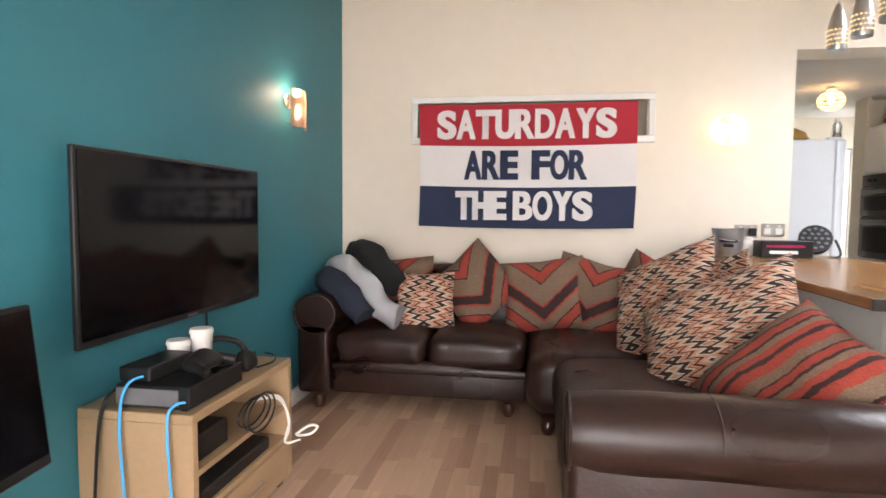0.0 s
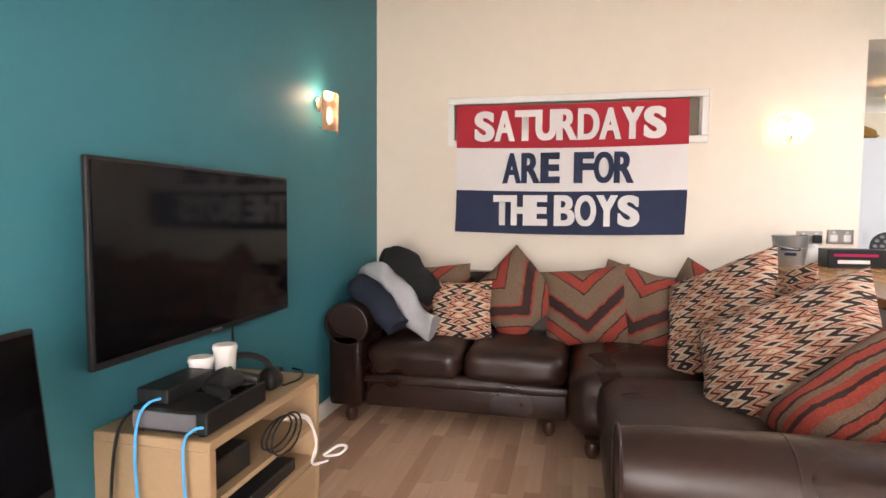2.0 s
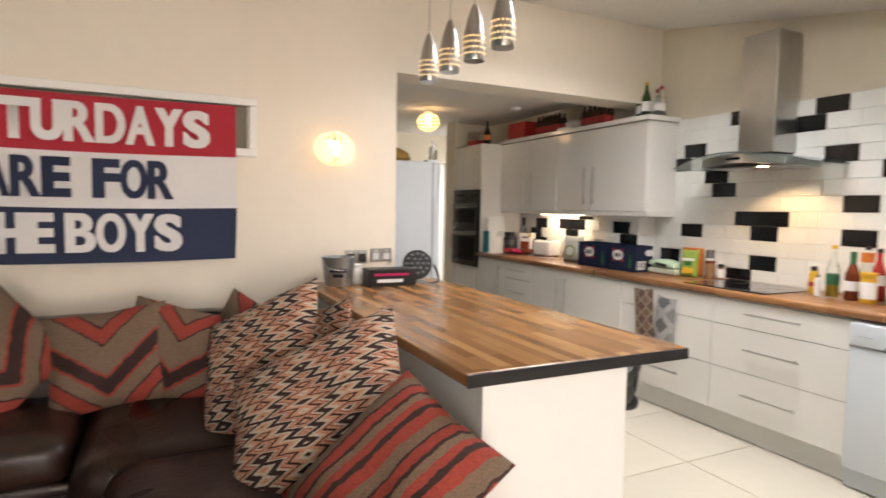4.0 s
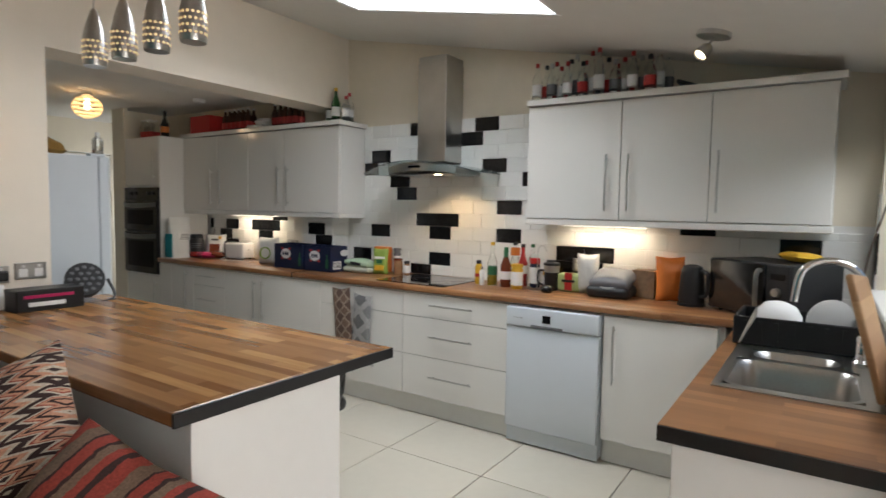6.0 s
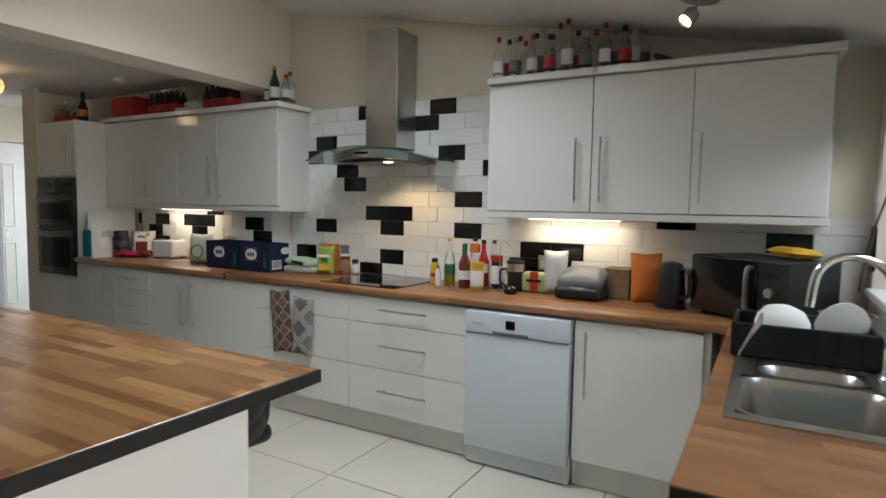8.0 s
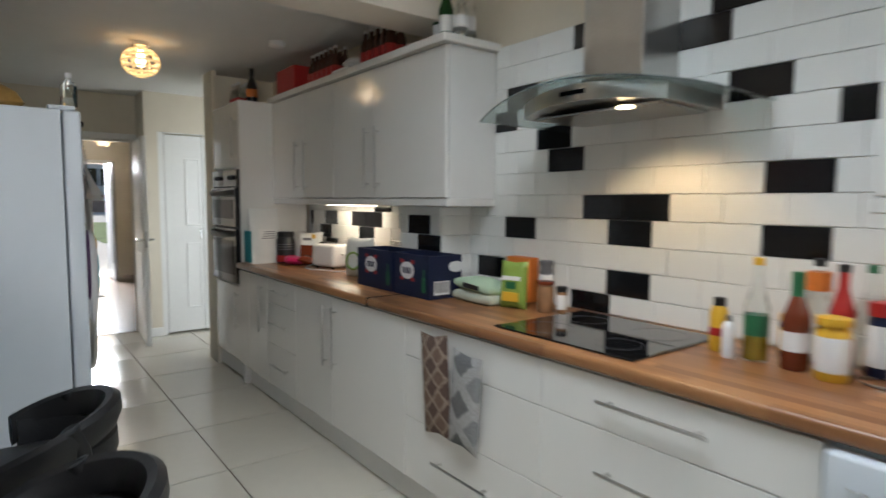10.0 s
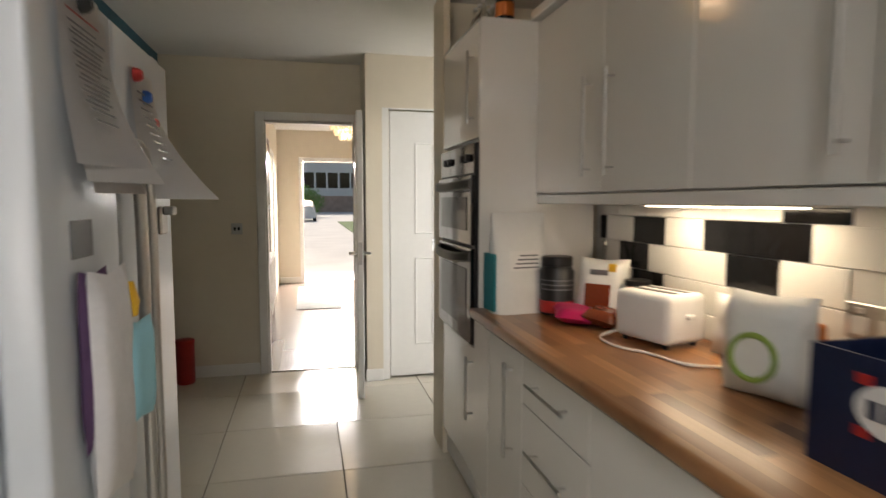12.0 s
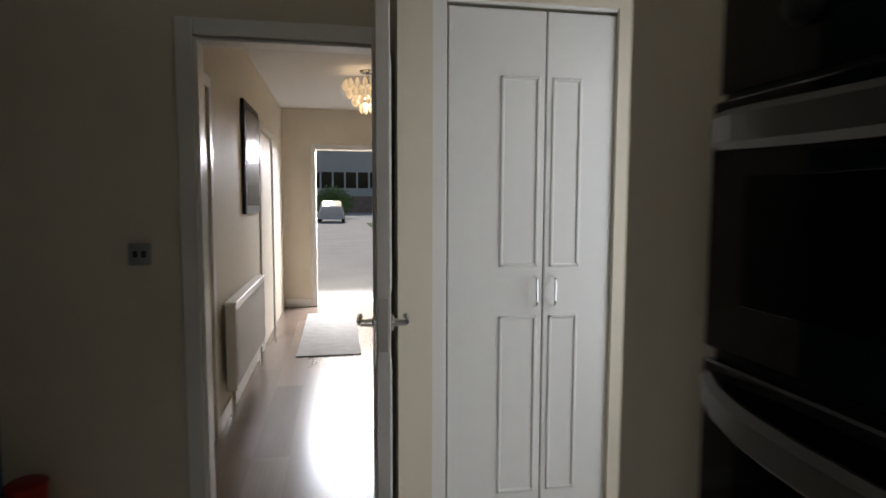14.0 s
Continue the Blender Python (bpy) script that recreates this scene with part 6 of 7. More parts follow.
for k in range(4):
    solo("utensil", tube([(4.66, 6.42, WT + 0.15), (4.65 + 0.01 * k, 6.39 + 0.02 * k, WT + 0.26 + 0.01 * k)], 0.005, 6), BLACK if k % 2 else STEEL, "kitchen utensil standing in a pot", "utensil", "utensils")

# towels over the drawer front
tw = solo("tea_towel", pillow(0.18, 0.42, 0.03, 16, 21), CHECK, "brown checked tea towel hanging over the drawer", "towel", smooth=True)
tw.matrix_world = pose(FX - 0.020, 4.10, 0.63, 90, 0, -90) @ pose(0, 0, 0, 0, 0, 5)
og = solo("oven_glove", pillow(0.17, 0.38, 0.045, 16, 23), QUILT, "quilted grey oven gloves hanging over the drawer", "oven glove", smooth=True)
og.matrix_world = pose(FX - 0.034, 3.90, 0.62, 90, 0, -90) @ pose(0, 0, 0, 0, 0, -4)


# ---- on top of the cabinets ----
def small_bottle(x, y, z, r, h, body, cap, words, band=CARD):
    return bottle((x, y, z), r, h, body, cap, words, 0.38, 0.025, band, (0.18, 0.45), 0.36, "bottles on the cabinets")


for x, y, h, body, cap, words in ((4.56, 4.66, 0.25, GREEN_GLASS, REDP, "green spirits bottle with a white label"), (4.52, 4.555, 0.28, GREEN_GLASS, YELLOW, "green glass wine bottle with a cream label"),
                                  (4.58, 4.46, 0.24, GLASS, REDP, "clear spirits bottle with a red cap"), (4.50, 4.42, 0.20, GLASS, REDP, "small clear bottle with a red cap")):
    small_bottle(x, y, 2.135, 0.036, h, body, cap, words)
random.seed(4)
for k in range(24):
    y = 2.74 - 0.034 * k
    small_bottle(4.50 + 0.075 * (k % 3) + 0.01 * random.random(), y, 2.135, 0.030 + 0.006 * random.random(), 0.21 + 0.10 * random.random(), GLASS, (REDP, BLACK, REDP, STEEL)[k % 4],
                 "empty clear spirits bottle on the cabinet top", (CARD, REDP, CARD, GREY)[k % 4])
solo("dark_box_lid", moved(bx(-0.06, 0.06, -0.10, 0.10, 0, 0.02, 0.004), pose(4.52, 1.78, 2.137, 20, 0, 0)), BLACK, "flat black box on the cabinet top", "box")


def drinks_pack(x, y, z, n, words, tint):
    t = thing("drinks_pack", (x, y, z), words, "drinks pack", "packs of drinks")
    for i in range(n):
        for j in range(2):
            px, py = x + 0.066 * j, y + 0.066 * i
            part("bottle", lathe([(0.026, 0), (0.031, 0.01), (0.031, 0.11), (0.012, 0.16), (0.012, 0.19)], px, py, z, 12), tint, t, "", True)
            part("cap", lathe([(0.014, 0.185), (0.014, 0.20)], px, py, z, 10), CARD, t)
            part("label", lathe([(0.0318, 0.02), (0.0325, 0.022), (0.0325, 0.075), (0.0318, 0.077)], px, py, z, 12), REDP, t)
    return t


COLA = mat("cola", (0.05, 0.02, 0.012), 0.12, vary=0.1)
drinks_pack(4.47, 4.98, 2.136, 5, "shrink-wrapped pack of red-labelled drinks bottles", COLA)
drinks_pack(4.47, 5.62, 2.136, 6, "pack of red-labelled drinks bottles beside a bowl", COLA)
drinks_pack(4.30, 6.95, 2.101, 3, "pack of drinks bottles on the oven tower", GLASS)
bottle((4.33, 6.74, 2.101), 0.042, 0.27, BLACKGLASS, BLACK, "dark bottle with a round orange label", 0.45, 0.05, ORANGEP, (0.2, 0.42), 0.36)
solo("white_tub", lathe([(0.07, 0), (0.10, 0.06), (0.105, 0.065), (0.08, 0.09), (0.03, 0.10)], 4.55, 5.46, 2.136, 24), CARD, "white lidded tub on the cabinet top", "tub", smooth=True)
solo("white_tray", bx(4.42, 4.62, 5.36, 5.58, 2.136, 2.165, 0.006), CARD, "white tray under the tub", "tray")
solo("red_box", bx(4.40, 4.66, 6.10, 6.42, 2.136, 2.30, 0.004), REDP, "red cardboard drinks box on the cabinet top", "box")

# ---- fridge ----
fr = thing("fridge_freezer", (2.8, 5.79, 0), "white american-style fridge freezer with steel handles", "fridge freezer")
FRX, FA, FB, FT = 3.065, 5.30, 6.21, 1.755
part("body", bx(2.43, FRX - 0.075, FA, FB, 0.03, FT, 0.006, 2), APPLIANCE, fr)
fd1 = part("door", bx(FRX - 0.068, FRX, FA, 5.7, 0.06, FT, 0.012, 3), APPLIANCE, fr, "", True)
fd2 = part("door", bx(FRX - 0.068, FRX, 5.708, FB, 0.06, FT, 0.012, 3), APPLIANCE, fr, "", True)
for d, y in ((fd1, 5.665), (fd2, 5.743)):
    part("handle", tube([(FRX, y, 0.52), (FRX + 0.05, y, 0.56), (FRX + 0.055, y, 1.0), (FRX + 0.05, y, 1.44), (FRX, y, 1.48)], 0.013, 10), STEEL, d, "long steel handle", True)
part("hinge_cover", bx(FRX - 0.12, FRX - 0.02, FA + 0.01, FA + 0.07, FT, FT + 0.02, 0.004), APPLIANCE, fr)
part("hinge_cover", bx(FRX - 0.12, FRX - 0.02, FB - 0.07, FB - 0.01, FT, FT + 0.02, 0.004), APPLIANCE, fr)
part("display", bx(FRX - 0.001, FRX + 0.003, 5.425, 5.525, 1.25, 1.32), GREY, fd1, "grey display")
part("grille", bx(FRX - 0.06, FRX - 0.05, FA + 0.02, FB - 0.02, 0.0, 0.058), GREY, fr)


def sheet(y0, y1, z0, z1, curl, seed):
    bm = bmesh.new()
    g = {}
    for i in range(9):
        for j in range(9):
            u, v = i / 8, j / 8
            out = curl * (1 - v) ** 2 * (0.4 + u) + 0.004 + 0.006 * noise.noise(Vector((u * 2, v * 2, seed)))
            g[i, j] = bm.verts.new((FRX + out, y0 + (y1 - y0) * u - 0.02 * (1 - v) * u, z0 + (z1 - z0) * v))
    for i in range(8):
        for j in range(8):
            bm.faces.new((g[i, j], g[i + 1, j], g[i + 1, j + 1], g[i, j + 1]))
    bmesh.ops.solidify(bm, geom=bm.faces[:], thickness=0.0008)
    return bm


for k, (y0, y1, z0, z1, cu) in enumerate(((5.315, 5.535, 1.36, 1.69, 0.06), (5.335, 5.565, 1.33, 1.66, 0.08), (5.725, 5.935, 1.30, 1.62, 0.12), (5.405, 5.585, 1.31, 1.60, 0.05))):
    p = solo("letter", sheet(y0, y1, z0, z1, cu, k), PAPER, "printed letter curling away from the fridge door", "paper", "letters on the fridge", smooth=True)
    nudge(0, 0.08, 0.06, p)
    for q in range(9):
        zz = z1 - 0.06 - q * 0.02
        v = (zz - z0) / (z1 - z0)
        ln = new("text_line", finish(bx(FRX + cu * (1 - v) ** 2 + 0.009, FRX + cu * (1 - v) ** 2 + 0.0096, y0 + 0.03, y1 - 0.03 - 0.02 * (q % 3), zz, zz + 0.004), "text_line", REDP if q == 0 and k == 0 else GREY))
        ln.parent = p
for k, (y, z, mt) in enumerate(((5.755, 1.60, REDP), (5.835, 1.56, mat("blue_magnet", (0.02, 0.12, 0.45), 0.4, vary=0.1)), (5.895, 1.50, REDP), (5.425, 1.66, BLACK))):
    magnet = solo("fridge_magnet", moved(lathe([(0.018, 0), (0.016, 0.012), (0.01, 0.02)], 0, 0, 0, 14), pose(FRX + 0.008, y, z, 0, 90, 0)), mt, "coloured magnet holding a letter", "magnet", "fridge magnets", smooth=True)
    nudge(0, 0.08, 0.06, magnet)
bo = thing("bottle_opener", (FRX, 6.015, 1.22), "steel bottle opener fixed on the fridge door", "bottle opener")
part("plate", bx(FRX + 0.001, FRX + 0.012, 5.985, 6.055, 1.18, 1.26, 0.004), STEEL, bo)
part("hook", bx(FRX + 0.012, FRX + 0.04, 5.995, 6.045, 1.235, 1.26, 0.004), STEEL, bo)
nudge(0, 0.05, 0.08, bo)
solo("purple_cloth", moved(pillow(0.11, 0.34, 0.03, 12, 31), pose(FRX + 0.02, 5.465, 1.06, 90, 0, 84)), PURPLE, "dark purple cloth hanging on the fridge", "cloth", smooth=True)
solo("white_carrier_bag", moved(pillow(0.16, 0.46, 0.05, 12, 33), pose(FRX + 0.035, 5.495, 1.0, 90, 0, 84)), mat("thin_white_bag", (0.68, 0.67, 0.68), 0.5, vary=0.1, scale=15, bump=0.7, bump_scale=20), "crumpled white bag hanging on the fridge", "bag", smooth=True)
solo("face_mask", moved(pillow(0.12, 0.22, 0.035, 12, 32), pose(FRX + 0.06, 5.585, 1.0, 90, 0, 80)), MASK, "pale blue disposable mask hanging on the fridge", "face mask", smooth=True)
solo("orange_tag", lathe([(0.018, 0), (0.022, 0.03), (0.012, 0.07)], FRX + 0.05, 5.565, 1.12, 12), YELLOW, "orange plastic keyring hanging on the fridge", "keyring", smooth=True)
solo("carrier_bag", moved(pillow(0.26, 0.2, 0.12, 12, 41), pose(2.72, 5.515, FT + 0.06, 14, 0, 20)), mat("brown_yellow_bag", (0.35, 0.2, 0.05), 0.6, vary=0.4, scale=9, bump=0.5, bump_scale=20), "brown and yellow packet on top of the fridge", "packet", smooth=True)
bottle((3.03, 5.385, FT + 0.021), 0.033, 0.15, GLASS, CARD, "small clear plastic bottle on the fridge", 0.3, 0.02)

# ---- things on the breakfast bar ----
bk = thing("ice_bucket", (1.99, 4.40, BT), "galvanised metal beer bucket with dark lettering bars", "bucket")
part("body", lathe([(0.075, 0), (0.078, 0.006), (0.098, 0.17), (0.102, 0.175), (0.096, 0.175), (0.074, 0.01)], 1.97, 4.42, BT, 28), GALV, bk, "", True)
part("handle", tube([(1.875, 4.42, BT + 0.16), (1.88, 4.35, BT + 0.12), (1.97, 4.315, BT + 0.10), (2.06, 4.35, BT + 0.12), (2.065, 4.42, BT + 0.16)], 0.003, 6), STEEL, bk, "", True)
for k, (w, z) in enumerate(((0.05, 0.09), (0.03, 0.06))):
    part("lettering_bar", moved(bx(-w, w, -0.004, 0.0, 0, 0.018), pose(1.945, 4.333, BT + z, 8, 0, -18)), BLUEP, bk)
jar((2.10, 4.47, BT), 0.035, 0.12, CARD, CARD, "small white plastic pot", None)
bxx = thing("speaker_box", (2.27, 4.36, BT), "black electronics box with a pink printed side", "box")
part("box", bx(2.12, 2.42, 4.28, 4.42, BT, BT + 0.105, 0.004), BLACK, bxx)
part("print", bx(2.15, 2.37, 4.277, 4.281, BT + 0.065, BT + 0.08), MAGENTA, bxx)
part("print", bx(2.17, 2.33, 4.277, 4.281, BT + 0.025, BT + 0.045), CARD, bxx)
dl_ = thing("party_light", (2.50, 4.42, BT), "black round stage light on a bracket", "stage light")
DM = pose(2.50, 4.45, BT + 0.11, 62, 0, -20)
part("housing", moved(lathe([(0.05, -0.08), (0.085, -0.05), (0.095, 0.0), (0.095, 0.02), (0.085, 0.02)], 0, 0, 0, 26), DM), BLACK, dl_, "", True)
for k in range(19):
    r = 0 if k == 0 else (0.035 if k < 7 else 0.068)
    a = k * math.pi / 3 if k < 7 else k * math.pi / 6
    part("lens", moved(lathe([(0.011, 0), (0.009, 0.005)], r * math.cos(a), r * math.sin(a), 0.02, 10), DM), GREY, dl_)
part("bracket", tube([(2.40, 4.44, BT + 0.11), (2.395, 4.40, BT + 0.006), (2.60, 4.36, BT + 0.006), (2.605, 4.42, BT + 0.11)], 0.008), BLACK, dl_, "", True)

# ---- ceiling lamps ----
pb2 = thing("pendant_bar", (2.18, 3.28, 2.6), "steel ceiling bar for a row of pendant lamps", "ceiling light")
part("bar", moved(bx(2.14, 2.22, 2.88, 3.68, 0, 0.03, 0.004), Matrix.Translation((0, 3.28, roof_z(3.28) - 0.036)) @ Matrix.Rotation(math.atan(RISE), 4, "X") @ Matrix.Translation((0, -3.28, 0))), STEEL, pb2)
for i in range(4):
    y = 3.61 - 0.222 * i
    t = thing("pendant_lamp", (2.18, y, 2.0), "small brushed steel pendant lamp with pierced holes", "pendant lamp", "pendant lamps")
    part("shade", lathe([(0.042, 0), (0.044, 0.01), (0.044, 0.10), (0.032, 0.16), (0.014, 0.215), (0.008, 0.225), (0.006, 0.225), (0.034, 0.13), (0.039, 0.004)], 2.18, y, 1.985, 26), STEEL, t, "", True)
    part("bulb", lathe([(0.03, 0.004), (0.03, 0.01), (0.015, 0.03)], 2.18, y, 1.985, 16), BULB, t)
    part("cord", tube([(2.18, y, 2.20), (2.18, y, roof_z(y) - 0.02)], 0.0025, 6), STEEL, t)
    for row in range(4):
        for q in range(16):
            a = 2 * math.pi * (q + 0.5 * (row % 2)) / 16
            if math.sin(a) < 0.55:
                hole = moved(lathe([(0.0045, 0), (0.0045, 0.0012)], 0, 0, 0, 6), Matrix.Translation((2.18 + 0.0438 * math.cos(a), y + 0.0438 * math.sin(a), 2.012 + row * 0.022)) @ Matrix.Rotation(a, 4, "Z") @ Matrix.Rotation(radians(90), 4, "Y"))
                part("pierced_hole", hole, SHADE, t)
gl = thing("globe_light", (3.63, 6.65, 2.42), "round beaded glass ceiling light glowing warm", "ceiling light")
part("ceiling_rose", lathe([(0.05, 0), (0.05, 0.02), (0.03, 0.03)], 3.63, 6.65, 2.39, 22), CHROME, gl, "", True)
for i in range(7):
    e = radians(-72 + 24 * i)
    r = 0.115 * math.cos(e)
    b = tube([(3.63 + r * math.cos(a * math.pi / 8), 6.65 + r * math.sin(a * math.pi / 8), 2.285 + 0.095 * math.sin(e)) for a in range(17)], 0.007, 6)
    part("shade_ring", b, SHADE, gl, "ring of glass beads", True)
for i in range(14):
    a = 2 * math.pi * i / 14
    b = tube([(3.63 + 0.115 * math.cos(radians(e)) * math.cos(a), 6.65 + 0.115 * math.cos(radians(e)) * math.sin(a), 2.285 + 0.095 * math.sin(radians(e))) for e in (-75, -40, 0, 40, 75)], 0.004, 5)
    part("shade_rib", b, SHADE, gl, "", True)
part("bulb", lathe([(0.012, 0.10), (0.02, 0.06), (0.03, 0.02), (0.02, -0.01), (0.004, -0.02)], 3.63, 6.65, 2.27, 16), BULB, gl, "", True)
solo("smoke_alarm", lathe([(0.03, -0.035), (0.05, -0.03), (0.055, 0), (0.055, 0.0)], 4.27, 6.07, 2.419, 24), WHITE, "white ceiling smoke alarm", "smoke alarm", smooth=True)
nudge(-0.08, -0.013, 0, gl)
sp = thing("ceiling_spotlight", (4.3, 1.62, 2.3), "brushed steel ceiling spotlight", "spotlight")
SPZ = roof_z(1.62)
part("plate", moved(lathe([(0.075, -0.022), (0.08, -0.018), (0.08, 0.0)], 0, 0, 0, 24), Matrix.Translation((4.05, 1.62, SPZ)) @ Matrix.Rotation(math.atan(RISE), 4, "X")), STEEL, sp, "", True)
part("arm", tube([(4.05, 1.62, SPZ - 0.02), (4.04, 1.65, SPZ - 0.07)], 0.006), STEEL, sp)
part("head", moved(lathe([(0.018, 0), (0.03, 0.015), (0.034, 0.07), (0.03, 0.07), (0.02, 0.05)], 0, 0, 0, 18), pose(4.05, 1.64, SPZ - 0.06, -150, 35, 0)), STEEL, sp, "", True)
part("bulb", moved(lathe([(0.026, 0.055), (0.026, 0.062)], 0, 0, 0, 16), pose(4.05, 1.64, SPZ - 0.06, -150, 35, 0)), BULB, sp)
lamp("bulb_spot", "SPOT", look((4.0, 1.70, SPZ - 0.14), (3.6, 2.2, 0.9)), 5, (1.0, 0.85, 0.62), 0.02, angle=80)

# ---- window things ----
bl = thing("roller_blind", (3.6, 0.74, 1.9), "dark brown window blind pulled up", "blind")
for k in range(5):
    part("fold", bx(2.64, 4.585, 0.79 + 0.004 * (k % 2), 0.82 + 0.004 * (k % 2), 1.80 + 0.034 * k, 1.832 + 0.034 * k, 0.006), BLIND, bl)
part("head_rail", bx(2.63, 4.595, 0.787, 0.835, 1.972, 1.979), BLIND, bl)
solo("blind_wand", tube([(4.50, 0.80, 1.82), (4.53, 0.93, 1.30), (4.55, 0.96, 1.05)], 0.005, 6), BLIND, "thin brown blind cord hanging by the window", "cord", smooth=True)
bottle((2.98, 0.82, 1.068), 0.032, 0.20, BROWNP, BLACK, "amber sauce bottle on the window sill", 0.3, 0.04, ORANGEP, (0.2, 0.6), 0.5)
pm = bottle((2.83, 0.84, 1.068), 0.02, 0.14, GREY, BLACK, "patterned pepper mill on the sill", 0.3, 0.03, CARD, (0.1, 0.2), 0.6)
bottle((3.9, 0.80, 1.068), 0.035, 0.17, LIME, YELLOW, "yellow and green washing-up bottle on the sill", 0.35, 0.03, CARD, (0.2, 0.5), 0.5)
solo("yellow_sponge", bx(4.02, 4.12, 0.78, 0.85, 1.069, 1.10, 0.006, 2), YELLOW, "yellow kitchen sponge on the sill", "sponge")

# ---- end wall and hall ----
swt = thing("light_switch", (3.07, 8.955, 1.14), "brushed steel light switch", "light switch")
part("plate", bx(3.03, 3.11, 8.948, 8.959, 1.10, 1.185, 0.003), STEEL, swt)
for x in (3.055, 3.085):
    part("rocker", bx(x - 0.008, x + 0.008, 8.943, 8.949, 1.13, 1.155, 0.002), BLACK, swt)
nudge(END_X, END_Y, 0, swt)
solo("red_tin", lathe([(0.06, 0), (0.065, 0.008), (0.065, 0.30), (0.068, 0.305), (0.068, 0.325), (0.06, 0.33)], 2.57, 8.80, 0, 24), REDP, "tall red metal tin standing in the corner", "tin", smooth=True)
pic = thing("picture", (3.23, 10.9, 1.6), "dark framed picture on the hall wall", "picture")
part("frame", bx(3.222, 3.25, 11.03, 11.78, 1.25, 2.09, 0.006), BLACK, pic)
part("print", bx(3.249, 3.253, 11.09, 11.72, 1.31, 2.03), mat("dark_print", (0.05, 0.05, 0.055), 0.25, vary=0.6, scale=4), pic)
ra = thing("radiator", (3.27, 10.9, 0.45), "white steel panel radiator on the hall wall", "radiator")
part("panel", bx(3.25, 3.31, 10.14, 11.45, 0.21, 0.73, 0.006, 2), WHITE, ra)
part("top_grille", bx(3.245, 3.315, 10.135, 11.455, 0.73, 0.75, 0.004), WHITE, ra)
for i in range(21):
    part("rib", bx(3.309, 3.315, 10.17 + i * 0.061, 10.20 + i * 0.061, 0.24, 0.70, 0.002), WHITE, ra)
part("bracket", bx(3.221, 3.25, 10.3, 10.34, 0.3, 0.6), WHITE, ra), part("bracket", bx(3.221, 3.25, 11.4, 11.44, 0.3, 0.6), WHITE, ra)
for y in (10.18, 11.41):
    part("valve", tube([(3.28, y, 0.21), (3.28, y, 0.10), (3.28, y, 0.0)], 0.012), CHROME, ra)
solo("doormat", bx(3.31, 3.87, 11.57, 13.5, 0.001, 0.012, 0.004), MATCLOTH, "grey rectangular mat on the hall floor", "mat")
ch = thing("chandelier", (4.15, 11.9, 2.5), "crystal drop ceiling light in the hall", "chandelier")
part("ceiling_rose", lathe([(0.06, -0.02), (0.07, 0)], 4.15, 11.9, 2.498, 20), CHROME, ch)
part("stem", tube([(4.15, 11.9, 2.48), (4.15, 11.9, 2.38)], 0.012), CHROME, ch)
for tier, (r, z, n) in enumerate(((0.20, 2.36, 18), (0.17, 2.30, 16), (0.12, 2.23, 12), (0.06, 2.17, 7))):
    part("hoop", tube([(4.15 + r * math.cos(a * math.pi / 8), 11.9 + r * math.sin(a * math.pi / 8), z + 0.05) for a in range(17)], 0.004, 6), CHROME, ch)
    for i in range(n):
        a = 2 * math.pi * i / n
        part("crystal", lathe([(0.003, 0.05), (0.022, 0.02), (0.026, 0.0), (0.016, -0.03), (0.002, -0.045)], 4.15 + r * math.cos(a), 11.9 + r * math.sin(a), z, 6), CRYSTAL, ch)
nudge(HALL_X, HALL_Y, 0, pic, ra)
nudge(-0.195, -0.1, 0, ch)
solo("clothes_heap", puff(1.8, 2.2, 7.6, 8.1, 0.0, 0.25, 0.09, 0.05, 4), LAUNDRY, "heap of dark clothes on the side room floor", "clothes", smooth=True)

# ---- outside ----
solo("ground", bx(-300, 300, 14.32, 400, -0.3, -0.06), CONCRETE, "pale concrete drive and ground", "ground", kind="structure")
solo("ground_garden", bx(-60, 60, -60, 14.30, -0.5, -0.14), GRASS, "garden lawn behind the house", "ground", kind="structure")
solo("lawn", bx(5.4, 30, 24.0, 44, -0.06, -0.03), GRASS, "mown grass beside the drive", "lawn", kind="structure")


